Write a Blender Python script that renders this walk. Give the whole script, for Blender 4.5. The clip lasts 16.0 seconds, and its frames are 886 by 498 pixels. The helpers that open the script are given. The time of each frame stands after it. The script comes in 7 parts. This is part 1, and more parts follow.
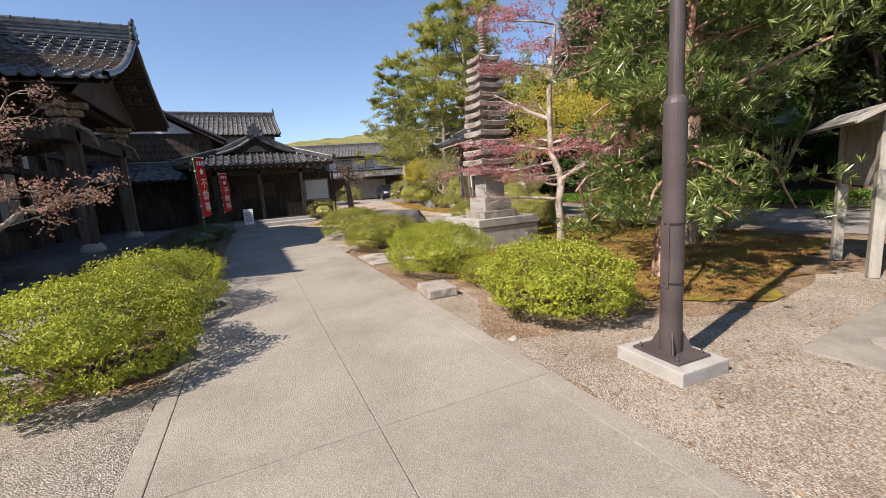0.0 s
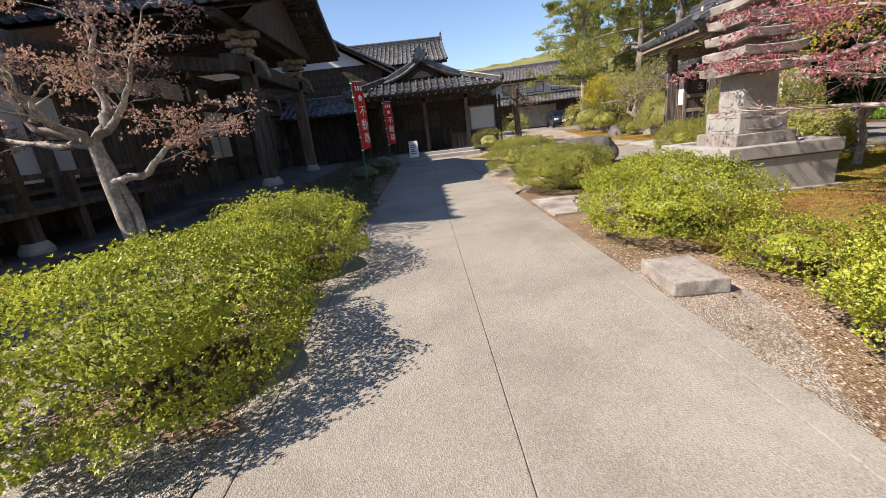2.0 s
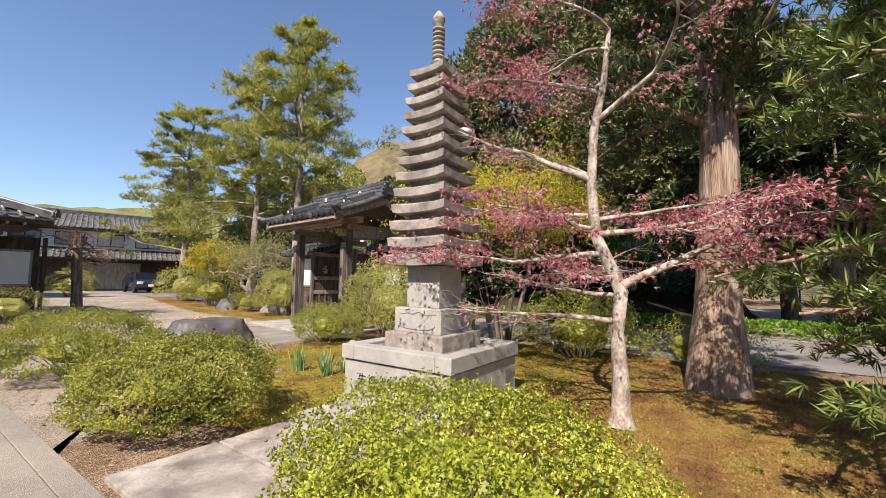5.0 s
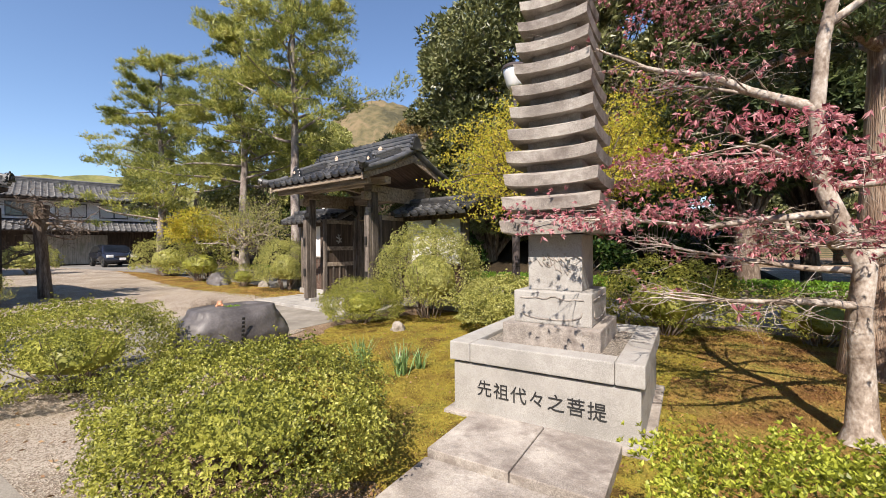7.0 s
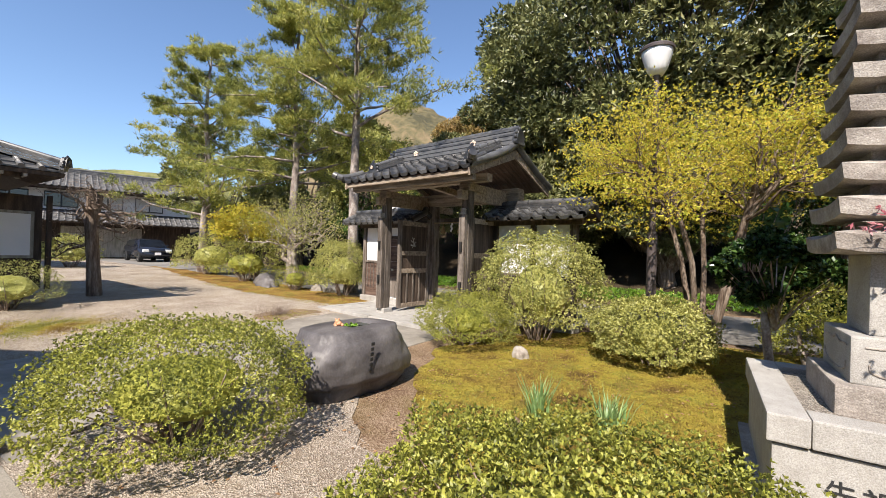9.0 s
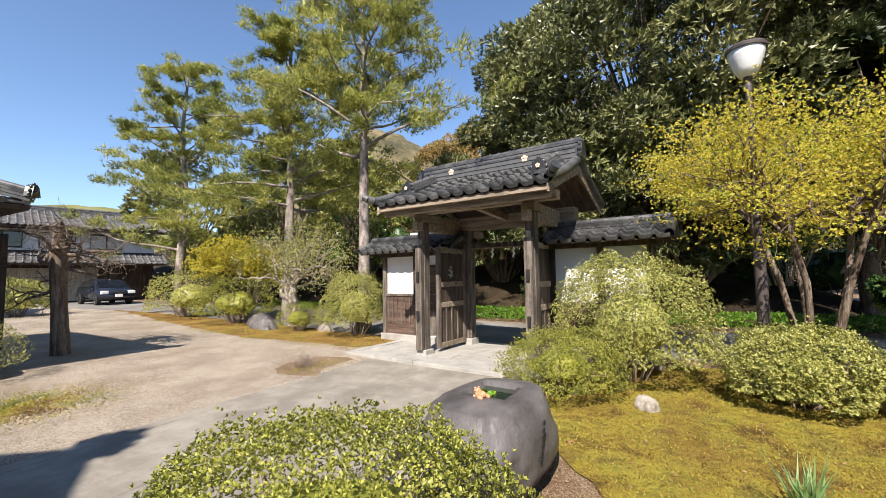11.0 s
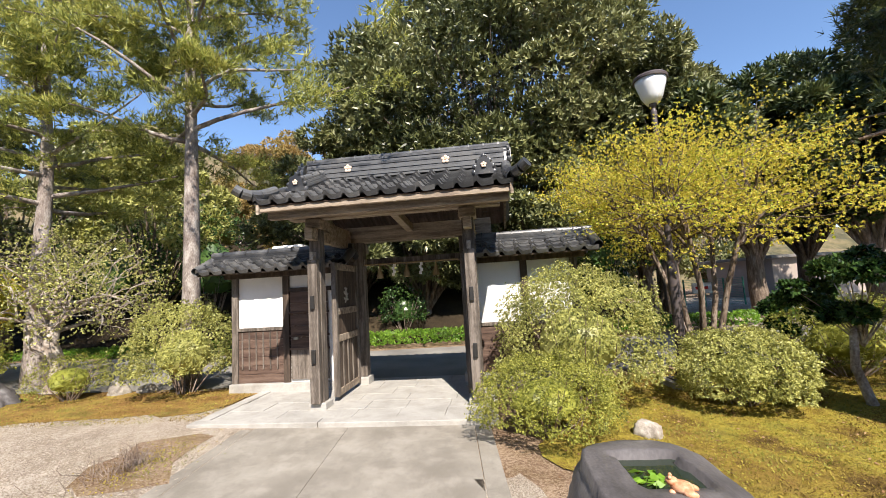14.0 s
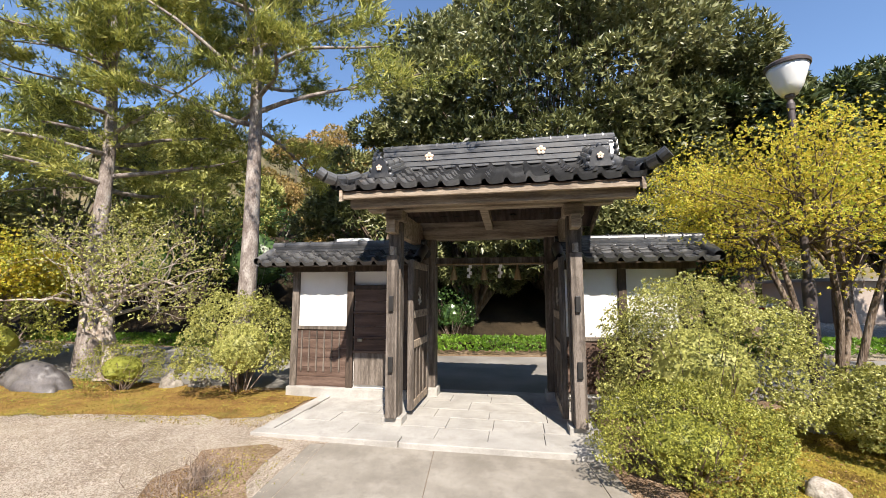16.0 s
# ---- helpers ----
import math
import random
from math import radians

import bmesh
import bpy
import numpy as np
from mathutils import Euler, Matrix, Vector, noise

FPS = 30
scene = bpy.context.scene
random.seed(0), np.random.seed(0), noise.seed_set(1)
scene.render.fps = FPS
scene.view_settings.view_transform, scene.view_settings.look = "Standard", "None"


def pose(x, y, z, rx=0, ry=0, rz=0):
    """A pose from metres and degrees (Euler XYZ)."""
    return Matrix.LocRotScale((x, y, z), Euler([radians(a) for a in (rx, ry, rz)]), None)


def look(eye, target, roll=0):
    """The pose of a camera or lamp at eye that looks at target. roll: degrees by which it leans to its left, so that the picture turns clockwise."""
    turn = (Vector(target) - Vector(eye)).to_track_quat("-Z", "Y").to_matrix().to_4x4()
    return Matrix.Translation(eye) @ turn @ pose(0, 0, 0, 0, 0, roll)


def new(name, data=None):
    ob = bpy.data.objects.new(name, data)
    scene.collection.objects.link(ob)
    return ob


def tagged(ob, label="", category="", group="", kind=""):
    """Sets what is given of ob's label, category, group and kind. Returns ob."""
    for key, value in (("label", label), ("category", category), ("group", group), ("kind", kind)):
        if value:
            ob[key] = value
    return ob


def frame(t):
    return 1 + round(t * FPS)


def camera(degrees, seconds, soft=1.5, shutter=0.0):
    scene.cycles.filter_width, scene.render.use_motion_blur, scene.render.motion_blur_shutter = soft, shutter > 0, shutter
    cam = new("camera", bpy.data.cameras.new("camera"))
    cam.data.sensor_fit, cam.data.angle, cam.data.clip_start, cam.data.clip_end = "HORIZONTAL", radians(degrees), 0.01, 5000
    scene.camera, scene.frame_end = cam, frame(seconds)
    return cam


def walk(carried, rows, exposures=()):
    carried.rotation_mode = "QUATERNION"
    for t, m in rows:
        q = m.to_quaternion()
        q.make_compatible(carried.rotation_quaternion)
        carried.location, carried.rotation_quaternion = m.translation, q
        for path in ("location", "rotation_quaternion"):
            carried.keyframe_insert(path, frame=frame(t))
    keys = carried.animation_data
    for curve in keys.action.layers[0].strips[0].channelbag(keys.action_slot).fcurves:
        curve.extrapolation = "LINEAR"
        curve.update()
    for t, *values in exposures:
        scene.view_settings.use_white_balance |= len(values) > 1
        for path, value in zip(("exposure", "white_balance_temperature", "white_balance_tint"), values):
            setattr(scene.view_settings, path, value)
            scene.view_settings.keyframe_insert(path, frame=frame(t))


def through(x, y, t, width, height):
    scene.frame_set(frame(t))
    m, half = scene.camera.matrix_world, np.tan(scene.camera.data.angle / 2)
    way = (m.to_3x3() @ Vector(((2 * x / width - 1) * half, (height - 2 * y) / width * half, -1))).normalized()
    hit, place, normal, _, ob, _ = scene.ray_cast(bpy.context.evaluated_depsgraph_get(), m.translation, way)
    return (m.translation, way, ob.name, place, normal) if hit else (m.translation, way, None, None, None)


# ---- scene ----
cam = camera(95.3, 16.0, 0.8)
METRES, EYE, TILT, LEAN, TURN = 15.2, 1.48, 0.0, 0.0, -24.5
PATH = [
    (0, (0.028, 0.015, 1.496), (0.855, 1.808, 1.176), -4.0),
    (0.5, (0.076, 0.531, 1.434), (0.539, 2.396, 0.878), -5.0),
    (1, (0.174, 1.074, 1.426), (0.283, 2.984, 0.841), -5.3),
    (1.5, (0.179, 1.647, 1.383), (0.107, 3.552, 0.776), -5.9),
    (2, (0.313, 2.143, 1.354), (0.347, 4.059, 0.783), -6.5),
    (2.5, (0.461, 2.672, 1.384), (0.675, 4.59, 0.857), -5.9),
    (3, (0.593, 3.163, 1.399), (1.107, 5.047, 0.964), -5.0),
    (3.5, (0.8, 3.668, 1.41), (1.837, 5.36, 1.167), -2.7),
    (3.7, (0.854, 3.89, 1.412), (2.126, 5.427, 1.279), -1.2),
    (5.8, (1.054, 6.051, 1.486), (2.707, 7.163, 1.663), 0.9),
    (6, (1.109, 6.26, 1.51), (2.749, 7.395, 1.66), 0.7),
    (6.5, (1.116, 6.797, 1.517), (2.767, 7.922, 1.612), 0.6),
    (7, (1.196, 7.251, 1.521), (2.904, 8.291, 1.506), -0.4),
    (7.5, (1.287, 7.751, 1.504), (3.086, 8.606, 1.324), -0.3),
    (8, (1.257, 8.246, 1.497), (3.094, 9.009, 1.29), 0.9),
    (8.5, (1.29, 8.836, 1.526), (3.024, 9.827, 1.41), 1.7),
    (9, (1.276, 9.436, 1.56), (2.947, 10.535, 1.569), 1.7),
    (9.5, (1.307, 9.956, 1.602), (2.991, 11.031, 1.697), 1.3),
    (10, (1.351, 10.54, 1.648), (3.054, 11.582, 1.774), 1.5),
    (10.2, (1.337, 10.75, 1.645), (3.044, 11.783, 1.776), 1.3),
    (12.3, (1.545, 12.696, 1.699), (3.439, 13.329, 1.81), -4.6),
    (12.5, (1.562, 12.888, 1.7), (3.479, 13.444, 1.811), -4.7),
    (13, (1.688, 13.279, 1.66), (3.652, 13.633, 1.787), -4.9),
    (13.5, (2.027, 13.579, 1.707), (4.013, 13.757, 1.863), -4.2),
    (14, (2.326, 13.846, 1.722), (4.316, 13.872, 1.924), -3.4),
    (14.5, (2.576, 14.162, 1.734), (4.558, 14.098, 1.994), -2.4),
    (15, (2.835, 14.505, 1.768), (4.813, 14.443, 2.056), -0.9),
    (15.5, (2.946, 14.762, 1.787), (4.926, 14.727, 2.061), 0.3),
    (16, (3.022, 14.843, 1.782), (5.005, 14.989, 2.001), -0.0),
]
walk(cam, [(t, look(eye, target, roll)) for t, eye, target, roll in PATH],
     [(0.0, 0.74, 6550, 16), (3.0, 0.86, 6550, 16), (6.0, 0.78, 6500, 15), (9.0, 0.92, 6350, 13), (12.5, 0.99, 6350, 12), (14.5, 1.09, 6300, 12), (16.0, 1.07, 6350, 12)])

# ---- world, sun, exposure ----
SUN_ELEV, SUN_AZ = 46.5, -103.8          # degrees; azimuth from +y towards +x
world = bpy.data.worlds.new("sky")
scene.world = world
world.use_nodes = True
wn = world.node_tree.nodes
sky = wn.new("ShaderNodeTexSky")
sky.sky_type = "NISHITA"
sky.sun_disc = False
sky.sun_elevation = radians(SUN_ELEV)
sky.sun_rotation = radians(SUN_AZ % 360)
sky.air_density, sky.dust_density, sky.ozone_density = 1.0, 0.15, 3.5
wn["Background"].inputs[1].default_value = 0.104
world.node_tree.links.new(sky.outputs[0], wn["Background"].inputs[0])
sun = new("sun", bpy.data.lights.new("sun", "SUN"))
sun.data.energy, sun.data.angle, sun.data.color = 5.0, radians(0.6), (1.0, 0.91, 0.78)
to_sun = Vector((math.sin(radians(SUN_AZ)) * math.cos(radians(SUN_ELEV)), math.cos(radians(SUN_AZ)) * math.cos(radians(SUN_ELEV)), math.sin(radians(SUN_ELEV))))
sun.matrix_world = look(to_sun * 60, (0, 0, 0))


# ---- materials ----
def material(name, stops, scale=4.0, rough=0.7, bump=0.2, fine=60.0, fine_amt=0.25, metal=0.0, island=0.0, stain=None, stretch=(1, 1, 1), bump_dist=0.01, spec=0.4, obj_rand=0.0, kind="noise", coord="Object", coarse=None):
    """Two-scale procedural surface: broad mottling through a ramp, fine grain, optional stains and per-piece variation."""
    m = bpy.data.materials.new(name)
    m.use_nodes = True
    nt = m.node_tree
    n, l = nt.nodes, nt.links
    bsdf = n["Principled BSDF"]
    co = n.new("ShaderNodeTexCoord")
    mp = n.new("ShaderNodeMapping")
    mp.inputs["Scale"].default_value = stretch
    l.new(co.outputs[coord], mp.inputs[0])
    big = n.new("ShaderNodeTexNoise")
    big.inputs["Scale"].default_value, big.inputs["Detail"].default_value = scale, 6
    l.new(mp.outputs[0], big.inputs["Vector"])
    if kind == "voronoi":
        tex = n.new("ShaderNodeTexVoronoi")
        tex.inputs["Scale"].default_value = fine
        l.new(mp.outputs[0], tex.inputs["Vector"])
        bw = n.new("ShaderNodeRGBToBW")
        l.new(tex.outputs["Color"], bw.inputs[0])
        small_out, height_out = bw.outputs[0], tex.outputs["Distance"]
    else:
        tex = n.new("ShaderNodeTexNoise")
        tex.inputs["Scale"].default_value, tex.inputs["Detail"].default_value = fine, 3
        l.new(mp.outputs[0], tex.inputs["Vector"])
        small_out = height_out = tex.outputs["Fac"]
    mix = n.new("ShaderNodeMath")
    mix.operation = "MULTIPLY_ADD"
    sub = n.new("ShaderNodeMath")
    sub.operation = "SUBTRACT"
    l.new(small_out, sub.inputs[0])
    sub.inputs[1].default_value = 0.5
    l.new(sub.outputs[0], mix.inputs[0])
    mix.inputs[1].default_value = fine_amt * 2
    l.new(big.outputs["Fac"], mix.inputs[2])
    fac = mix.outputs[0]
    for amount, src in ((island, "island"), (obj_rand, "object")):
        if amount:
            g = n.new("ShaderNodeNewGeometry" if src == "island" else "ShaderNodeObjectInfo")
            s2 = n.new("ShaderNodeMath")
            s2.operation = "SUBTRACT"
            l.new(g.outputs["Random Per Island" if src == "island" else "Random"], s2.inputs[0])
            s2.inputs[1].default_value = 0.5
            a2 = n.new("ShaderNodeMath")
            a2.operation = "MULTIPLY_ADD"
            l.new(s2.outputs[0], a2.inputs[0])
            a2.inputs[1].default_value = amount
            l.new(fac, a2.inputs[2])
            fac = a2.outputs[0]
    ramp = n.new("ShaderNodeValToRGB")
    el = ramp.color_ramp.elements
    lo, hi = 0.3, 0.7
    for i, c in enumerate(stops):
        pos = lo + (hi - lo) * i / max(1, len(stops) - 1)
        e = el[i] if i < 2 else el.new(pos)
        e.position, e.color = pos, (*c, 1)
    l.new(fac, ramp.inputs[0])
    colour = ramp.outputs[0]
    for sc, amt, col in ([stain] if isinstance(stain, tuple) else stain or []):
        st = n.new("ShaderNodeTexNoise")
        st.inputs["Scale"].default_value, st.inputs["Detail"].default_value = sc, 8
        st.inputs["Roughness"].default_value = 0.65
        l.new(co.outputs[coord], st.inputs["Vector"])
        sr = n.new("ShaderNodeMapRange")
        sr.inputs[1].default_value, sr.inputs[2].default_value, sr.inputs[4].default_value = 0.5, 0.68, amt
        l.new(st.outputs["Fac"], sr.inputs[0])
        mc = n.new("ShaderNodeMix")
        mc.data_type = "RGBA"
        l.new(sr.outputs[0], mc.inputs[0])
        l.new(colour, mc.inputs[6])
        mc.inputs[7].default_value = (*col, 1)
        colour = mc.outputs[2]
    l.new(colour, bsdf.inputs["Base Color"])
    bsdf.inputs["Roughness"].default_value, bsdf.inputs["Metallic"].default_value = rough, metal
    bsdf.inputs["Specular IOR Level"].default_value = spec
    if bump:
        b = n.new("ShaderNodeBump")
        b.inputs["Strength"].default_value, b.inputs["Distance"].default_value = bump, bump_dist
        l.new(height_out, b.inputs["Height"])
        l.new(b.outputs[0], bsdf.inputs["Normal"])
        if coarse:
            lump = n.new("ShaderNodeTexNoise")
            lump.inputs["Scale"].default_value, lump.inputs["Detail"].default_value = coarse[0], 5
            l.new(co.outputs[coord], lump.inputs["Vector"])
            b2 = n.new("ShaderNodeBump")
            b2.inputs["Strength"].default_value, b2.inputs["Distance"].default_value = 0.9, coarse[1]
            l.new(lump.outputs["Fac"], b2.inputs["Height"])
            l.new(b2.outputs[0], b.inputs["Normal"])
    return m


def leaf_material(name, stops, gloss=0.45, through=0.4, patch=1.5, spread=0.55, contrast=1.0):
    """Leaves: hue varied leaf by leaf and in soft patches, with light passing through."""
    m = bpy.data.materials.new(name)
    m.use_nodes = True
    nt = m.node_tree
    n, l = nt.nodes, nt.links
    bsdf = n["Principled BSDF"]
    geo = n.new("ShaderNodeNewGeometry")
    co = n.new("ShaderNodeTexCoord")
    ns = n.new("ShaderNodeTexNoise")
    ns.inputs["Scale"].default_value, ns.inputs["Detail"].default_value = patch, 3
    l.new(co.outputs["Object"], ns.inputs["Vector"])
    ad = n.new("ShaderNodeMath")
    ad.operation = "MULTIPLY_ADD"
    l.new(geo.outputs["Random Per Island"], ad.inputs[0])
    ad.inputs[1].default_value = spread
    sh = n.new("ShaderNodeMath")
    sh.operation = "MULTIPLY_ADD"
    l.new(ns.outputs["Fac"], sh.inputs[0])
    sh.inputs[1].default_value, sh.inputs[2].default_value = contrast, 0.5 - 0.5 * spread - 0.5 * contrast
    l.new(sh.outputs[0], ad.inputs[2])
    ramp = n.new("ShaderNodeValToRGB")
    el = ramp.color_ramp.elements
    for i, c in enumerate(stops):
        pos = 0.2 + 0.6 * i / max(1, len(stops) - 1)
        e = el[i] if i < 2 else el.new(pos)
        e.position, e.color = pos, (*c, 1)
    l.new(ad.outputs[0], ramp.inputs[0])
    l.new(ramp.outputs[0], bsdf.inputs["Base Color"])
    bsdf.inputs["Roughness"].default_value = gloss
    tr = n.new("ShaderNodeBsdfTranslucent")
    l.new(ramp.outputs[0], tr.inputs[0])
    mx = n.new("ShaderNodeMixShader")
    mx.inputs[0].default_value = through
    l.new(bsdf.outputs[0], mx.inputs[1])
    l.new(tr.outputs[0], mx.inputs[2])
    l.new(mx.outputs[0], n["Material Output"].inputs[0])
    return m


M = {}
M["concrete"] = material("washed_concrete", [(0.21, 0.188, 0.154), (0.275, 0.248, 0.206), (0.345, 0.314, 0.265)], 0.9, 0.9, 0.7, 125, 0.24, kind="voronoi", stain=[(0.45, 0.5, (0.22, 0.197, 0.163)), (2.6, 0.35, (0.335, 0.308, 0.262)), (7.0, 0.25, (0.2, 0.178, 0.146))], bump_dist=0.005)
M["concrete_smooth"] = material("smooth_concrete", [(0.175, 0.156, 0.128), (0.24, 0.217, 0.182), (0.31, 0.283, 0.24)], 1.6, 0.85, 0.4, 120, 0.26, stain=[(0.9, 0.6, (0.18, 0.16, 0.132)), (3.2, 0.45, (0.33, 0.3, 0.257)), (14.0, 0.35, (0.15, 0.133, 0.11))], bump_dist=0.004)
M["gravel"] = material("pebble_gravel", [(0.23, 0.178, 0.13), (0.38, 0.315, 0.245), (0.53, 0.46, 0.375)], 1.0, 0.85, 0.9, 105, 0.5, kind="voronoi", stain=[(0.7, 0.35, (0.28, 0.215, 0.135)), (6.0, 0.3, (0.24, 0.18, 0.11))], bump_dist=0.018)
M["gravel_grey"] = material("grey_gravel", [(0.17, 0.145, 0.117), (0.3, 0.262, 0.215), (0.44, 0.395, 0.335)], 1.0, 0.85, 0.9, 100, 0.45, kind="voronoi", stain=[(0.6, 0.3, (0.25, 0.22, 0.18)), (5.0, 0.25, (0.2, 0.16, 0.125))], bump_dist=0.018)
M["moss"] = material("moss", [(0.12, 0.075, 0.025), (0.26, 0.18, 0.038), (0.38, 0.3, 0.047), (0.34, 0.3, 0.05), (0.2, 0.205, 0.042)], 2.2, 0.95, 1.0, 110, 0.35, stain=[(1.1, 0.8, (0.23, 0.12, 0.04)), (5.0, 0.7, (0.12, 0.075, 0.023))], bump_dist=0.03, spec=0.1, coarse=(7.0, 0.12))
M["soil"] = material("leaf_litter_soil", [(0.15, 0.095, 0.06), (0.24, 0.165, 0.105), (0.34, 0.255, 0.175)], 2.0, 0.95, 0.8, 80, 0.4, kind="voronoi", stain=(1.2, 0.5, (0.14, 0.1, 0.03)), bump_dist=0.015, spec=0.1)
M["asphalt"] = material("asphalt", [(0.14, 0.13, 0.117), (0.2, 0.187, 0.168), (0.26, 0.244, 0.22)], 0.8, 0.85, 0.4, 160, 0.25, stain=(0.3, 0.4, (0.16, 0.15, 0.135)), bump_dist=0.004)
M["granite"] = material("pale_granite", [(0.26, 0.247, 0.224), (0.37, 0.354, 0.326), (0.46, 0.444, 0.413)], 1.6, 0.75, 0.5, 130, 0.42, stain=[(1.7, 0.6, (0.2, 0.182, 0.157)), (8.0, 0.3, (0.24, 0.22, 0.192))], bump_dist=0.004, coarse=(14.0, 0.004))
M["old_stone"] = material("weathered_stone", [(0.19, 0.165, 0.143), (0.33, 0.295, 0.258), (0.46, 0.42, 0.37)], 3.0, 0.85, 0.5, 110, 0.3, stain=[(3.2, 0.8, (0.13, 0.102, 0.088)), (16.0, 0.5, (0.2, 0.165, 0.14))], bump_dist=0.007, coarse=(11.0, 0.02))
M["slate_stone"] = material("dark_streaked_stone", [(0.055, 0.05, 0.049), (0.1, 0.091, 0.09), (0.165, 0.152, 0.147)], 1.5, 0.5, 0.25, 30, 0.15, stretch=(1.3, 2.2, 0.9), bump_dist=0.012, stain=[(2.0, 0.4, (0.21, 0.195, 0.18)), (6.0, 0.3, (0.06, 0.054, 0.05))])
M["boulder"] = material("boulder_stone", [(0.16, 0.14, 0.12), (0.28, 0.25, 0.21), (0.38, 0.35, 0.3)], 2.5, 0.85, 0.5, 40, 0.25, bump_dist=0.02, stain=(2.2, 0.5, (0.12, 0.12, 0.05)))
M["white_rock"] = material("white_rock", [(0.2, 0.165, 0.13), (0.34, 0.3, 0.255), (0.48, 0.445, 0.395)], 7.0, 0.8, 0.5, 60, 0.25, bump_dist=0.012)
M["wood_old"] = material("weathered_timber", [(0.05, 0.04, 0.032), (0.115, 0.094, 0.076), (0.225, 0.19, 0.16)], 3.0, 0.85, 0.6, 30, 0.28, stretch=(6, 6, 0.5), bump_dist=0.008, obj_rand=0.15, stain=[(3.0, 0.5, (0.06, 0.047, 0.038))])
M["wood_old_h"] = material("weathered_beam", [(0.15, 0.113, 0.083), (0.28, 0.222, 0.163), (0.41, 0.335, 0.255)], 3.0, 0.85, 0.5, 30, 0.26, stretch=(6, 0.5, 6), bump_dist=0.007, obj_rand=0.12)
M["wood_dark"] = material("dark_brown_timber", [(0.03, 0.021, 0.015), (0.062, 0.043, 0.031), (0.12, 0.087, 0.064)], 2.5, 0.75, 0.4, 28, 0.2, stretch=(5, 5, 0.6), bump_dist=0.005, obj_rand=0.2)
M["wood_red"] = material("red_brown_boards", [(0.05, 0.029, 0.021), (0.092, 0.056, 0.041), (0.15, 0.1, 0.075)], 3.0, 0.75, 0.4, 28, 0.25, stretch=(5, 0.6, 5), bump_dist=0.005, obj_rand=0.25)
M["plaster"] = material("white_plaster", [(0.7, 0.69, 0.66), (0.78, 0.77, 0.75), (0.82, 0.81, 0.79)], 1.5, 0.85, 0.15, 80, 0.1, stain=(1.2, 0.2, (0.6, 0.57, 0.52)), bump_dist=0.003)
M["paper"] = material("shoji_paper", [(0.55, 0.53, 0.48), (0.62, 0.6, 0.55)], 1.0, 0.9, 0.0, 40, 0.05)
M["tile"] = material("dark_glazed_roof_tile", [(0.025, 0.026, 0.028), (0.052, 0.052, 0.054), (0.11, 0.11, 0.11)], 5.0, 0.33, 0.2, 60, 0.2, island=0.35, obj_rand=0.35, stain=(3.0, 0.4, (0.15, 0.14, 0.122)), bump_dist=0.003, spec=0.7)
M["tile_grey"] = material("grey_roof_tile", [(0.06, 0.06, 0.062), (0.1, 0.098, 0.096), (0.16, 0.155, 0.15)], 4.0, 0.5, 0.2, 60, 0.2, island=0.3, stain=(2.0, 0.35, (0.2, 0.19, 0.17)), bump_dist=0.003)
M["gold"] = material("pale_gilt_crest", [(0.6, 0.42, 0.3), (0.78, 0.62, 0.5)], 6, 0.5, 0.1, 60, 0.1)
M["metal_dark"] = material("brown_painted_steel", [(0.055, 0.043, 0.042), (0.075, 0.06, 0.058), (0.095, 0.078, 0.075)], 3.0, 0.5, 0.08, 90, 0.15, bump_dist=0.002)
M["metal_black"] = material("black_iron", [(0.012, 0.012, 0.012), (0.03, 0.028, 0.026)], 4.0, 0.5, 0.2, 60, 0.2)
M["lamp_white"] = material("white_lamp_shade", [(0.72, 0.73, 0.74), (0.8, 0.8, 0.8)], 2.0, 0.35, 0.0, 40, 0.05)
M["red_cloth"] = material("red_cloth", [(0.42, 0.012, 0.014), (0.55, 0.022, 0.02), (0.62, 0.03, 0.028)], 2.0, 0.75, 0.2, 30, 0.15, bump_dist=0.01)
M["white_cloth"] = material("white_print", [(0.78, 0.75, 0.74), (0.85, 0.82, 0.8)], 4, 0.8, 0.0, 40, 0.1)
M["green_pole"] = material("green_plastic_pole", [(0.02, 0.16, 0.07), (0.03, 0.22, 0.1)], 4, 0.4, 0.0, 40, 0.1)
M["ink"] = material("black_lettering", [(0.015, 0.015, 0.015), (0.03, 0.03, 0.03)], 8, 0.7, 0.0, 40, 0.1)
M["bark_pale"] = material("pale_lichened_bark", [(0.16, 0.12, 0.09), (0.33, 0.275, 0.225), (0.55, 0.5, 0.44)], 6.0, 0.9, 0.5, 40, 0.3, stretch=(1, 1, 0.7), bump_dist=0.01, stain=(3.5, 0.5, (0.17, 0.12, 0.085)))
M["bark_brown"] = material("brown_bark", [(0.075, 0.05, 0.035), (0.15, 0.11, 0.08), (0.26, 0.21, 0.165)], 5.0, 0.9, 0.8, 25, 0.3, stretch=(3, 3, 0.4), bump_dist=0.02)
M["bark_cedar"] = material("cedar_bark", [(0.16, 0.1, 0.07), (0.3, 0.21, 0.15), (0.44, 0.36, 0.28)], 4.0, 0.9, 0.8, 22, 0.3, stretch=(4, 4, 0.25), bump_dist=0.03)
M["bark_grey"] = material("grey_pine_bark", [(0.13, 0.1, 0.085), (0.25, 0.21, 0.185), (0.42, 0.38, 0.34)], 4.0, 0.9, 0.8, 30, 0.3, stretch=(1.5, 1.5, 0.7), bump_dist=0.02)
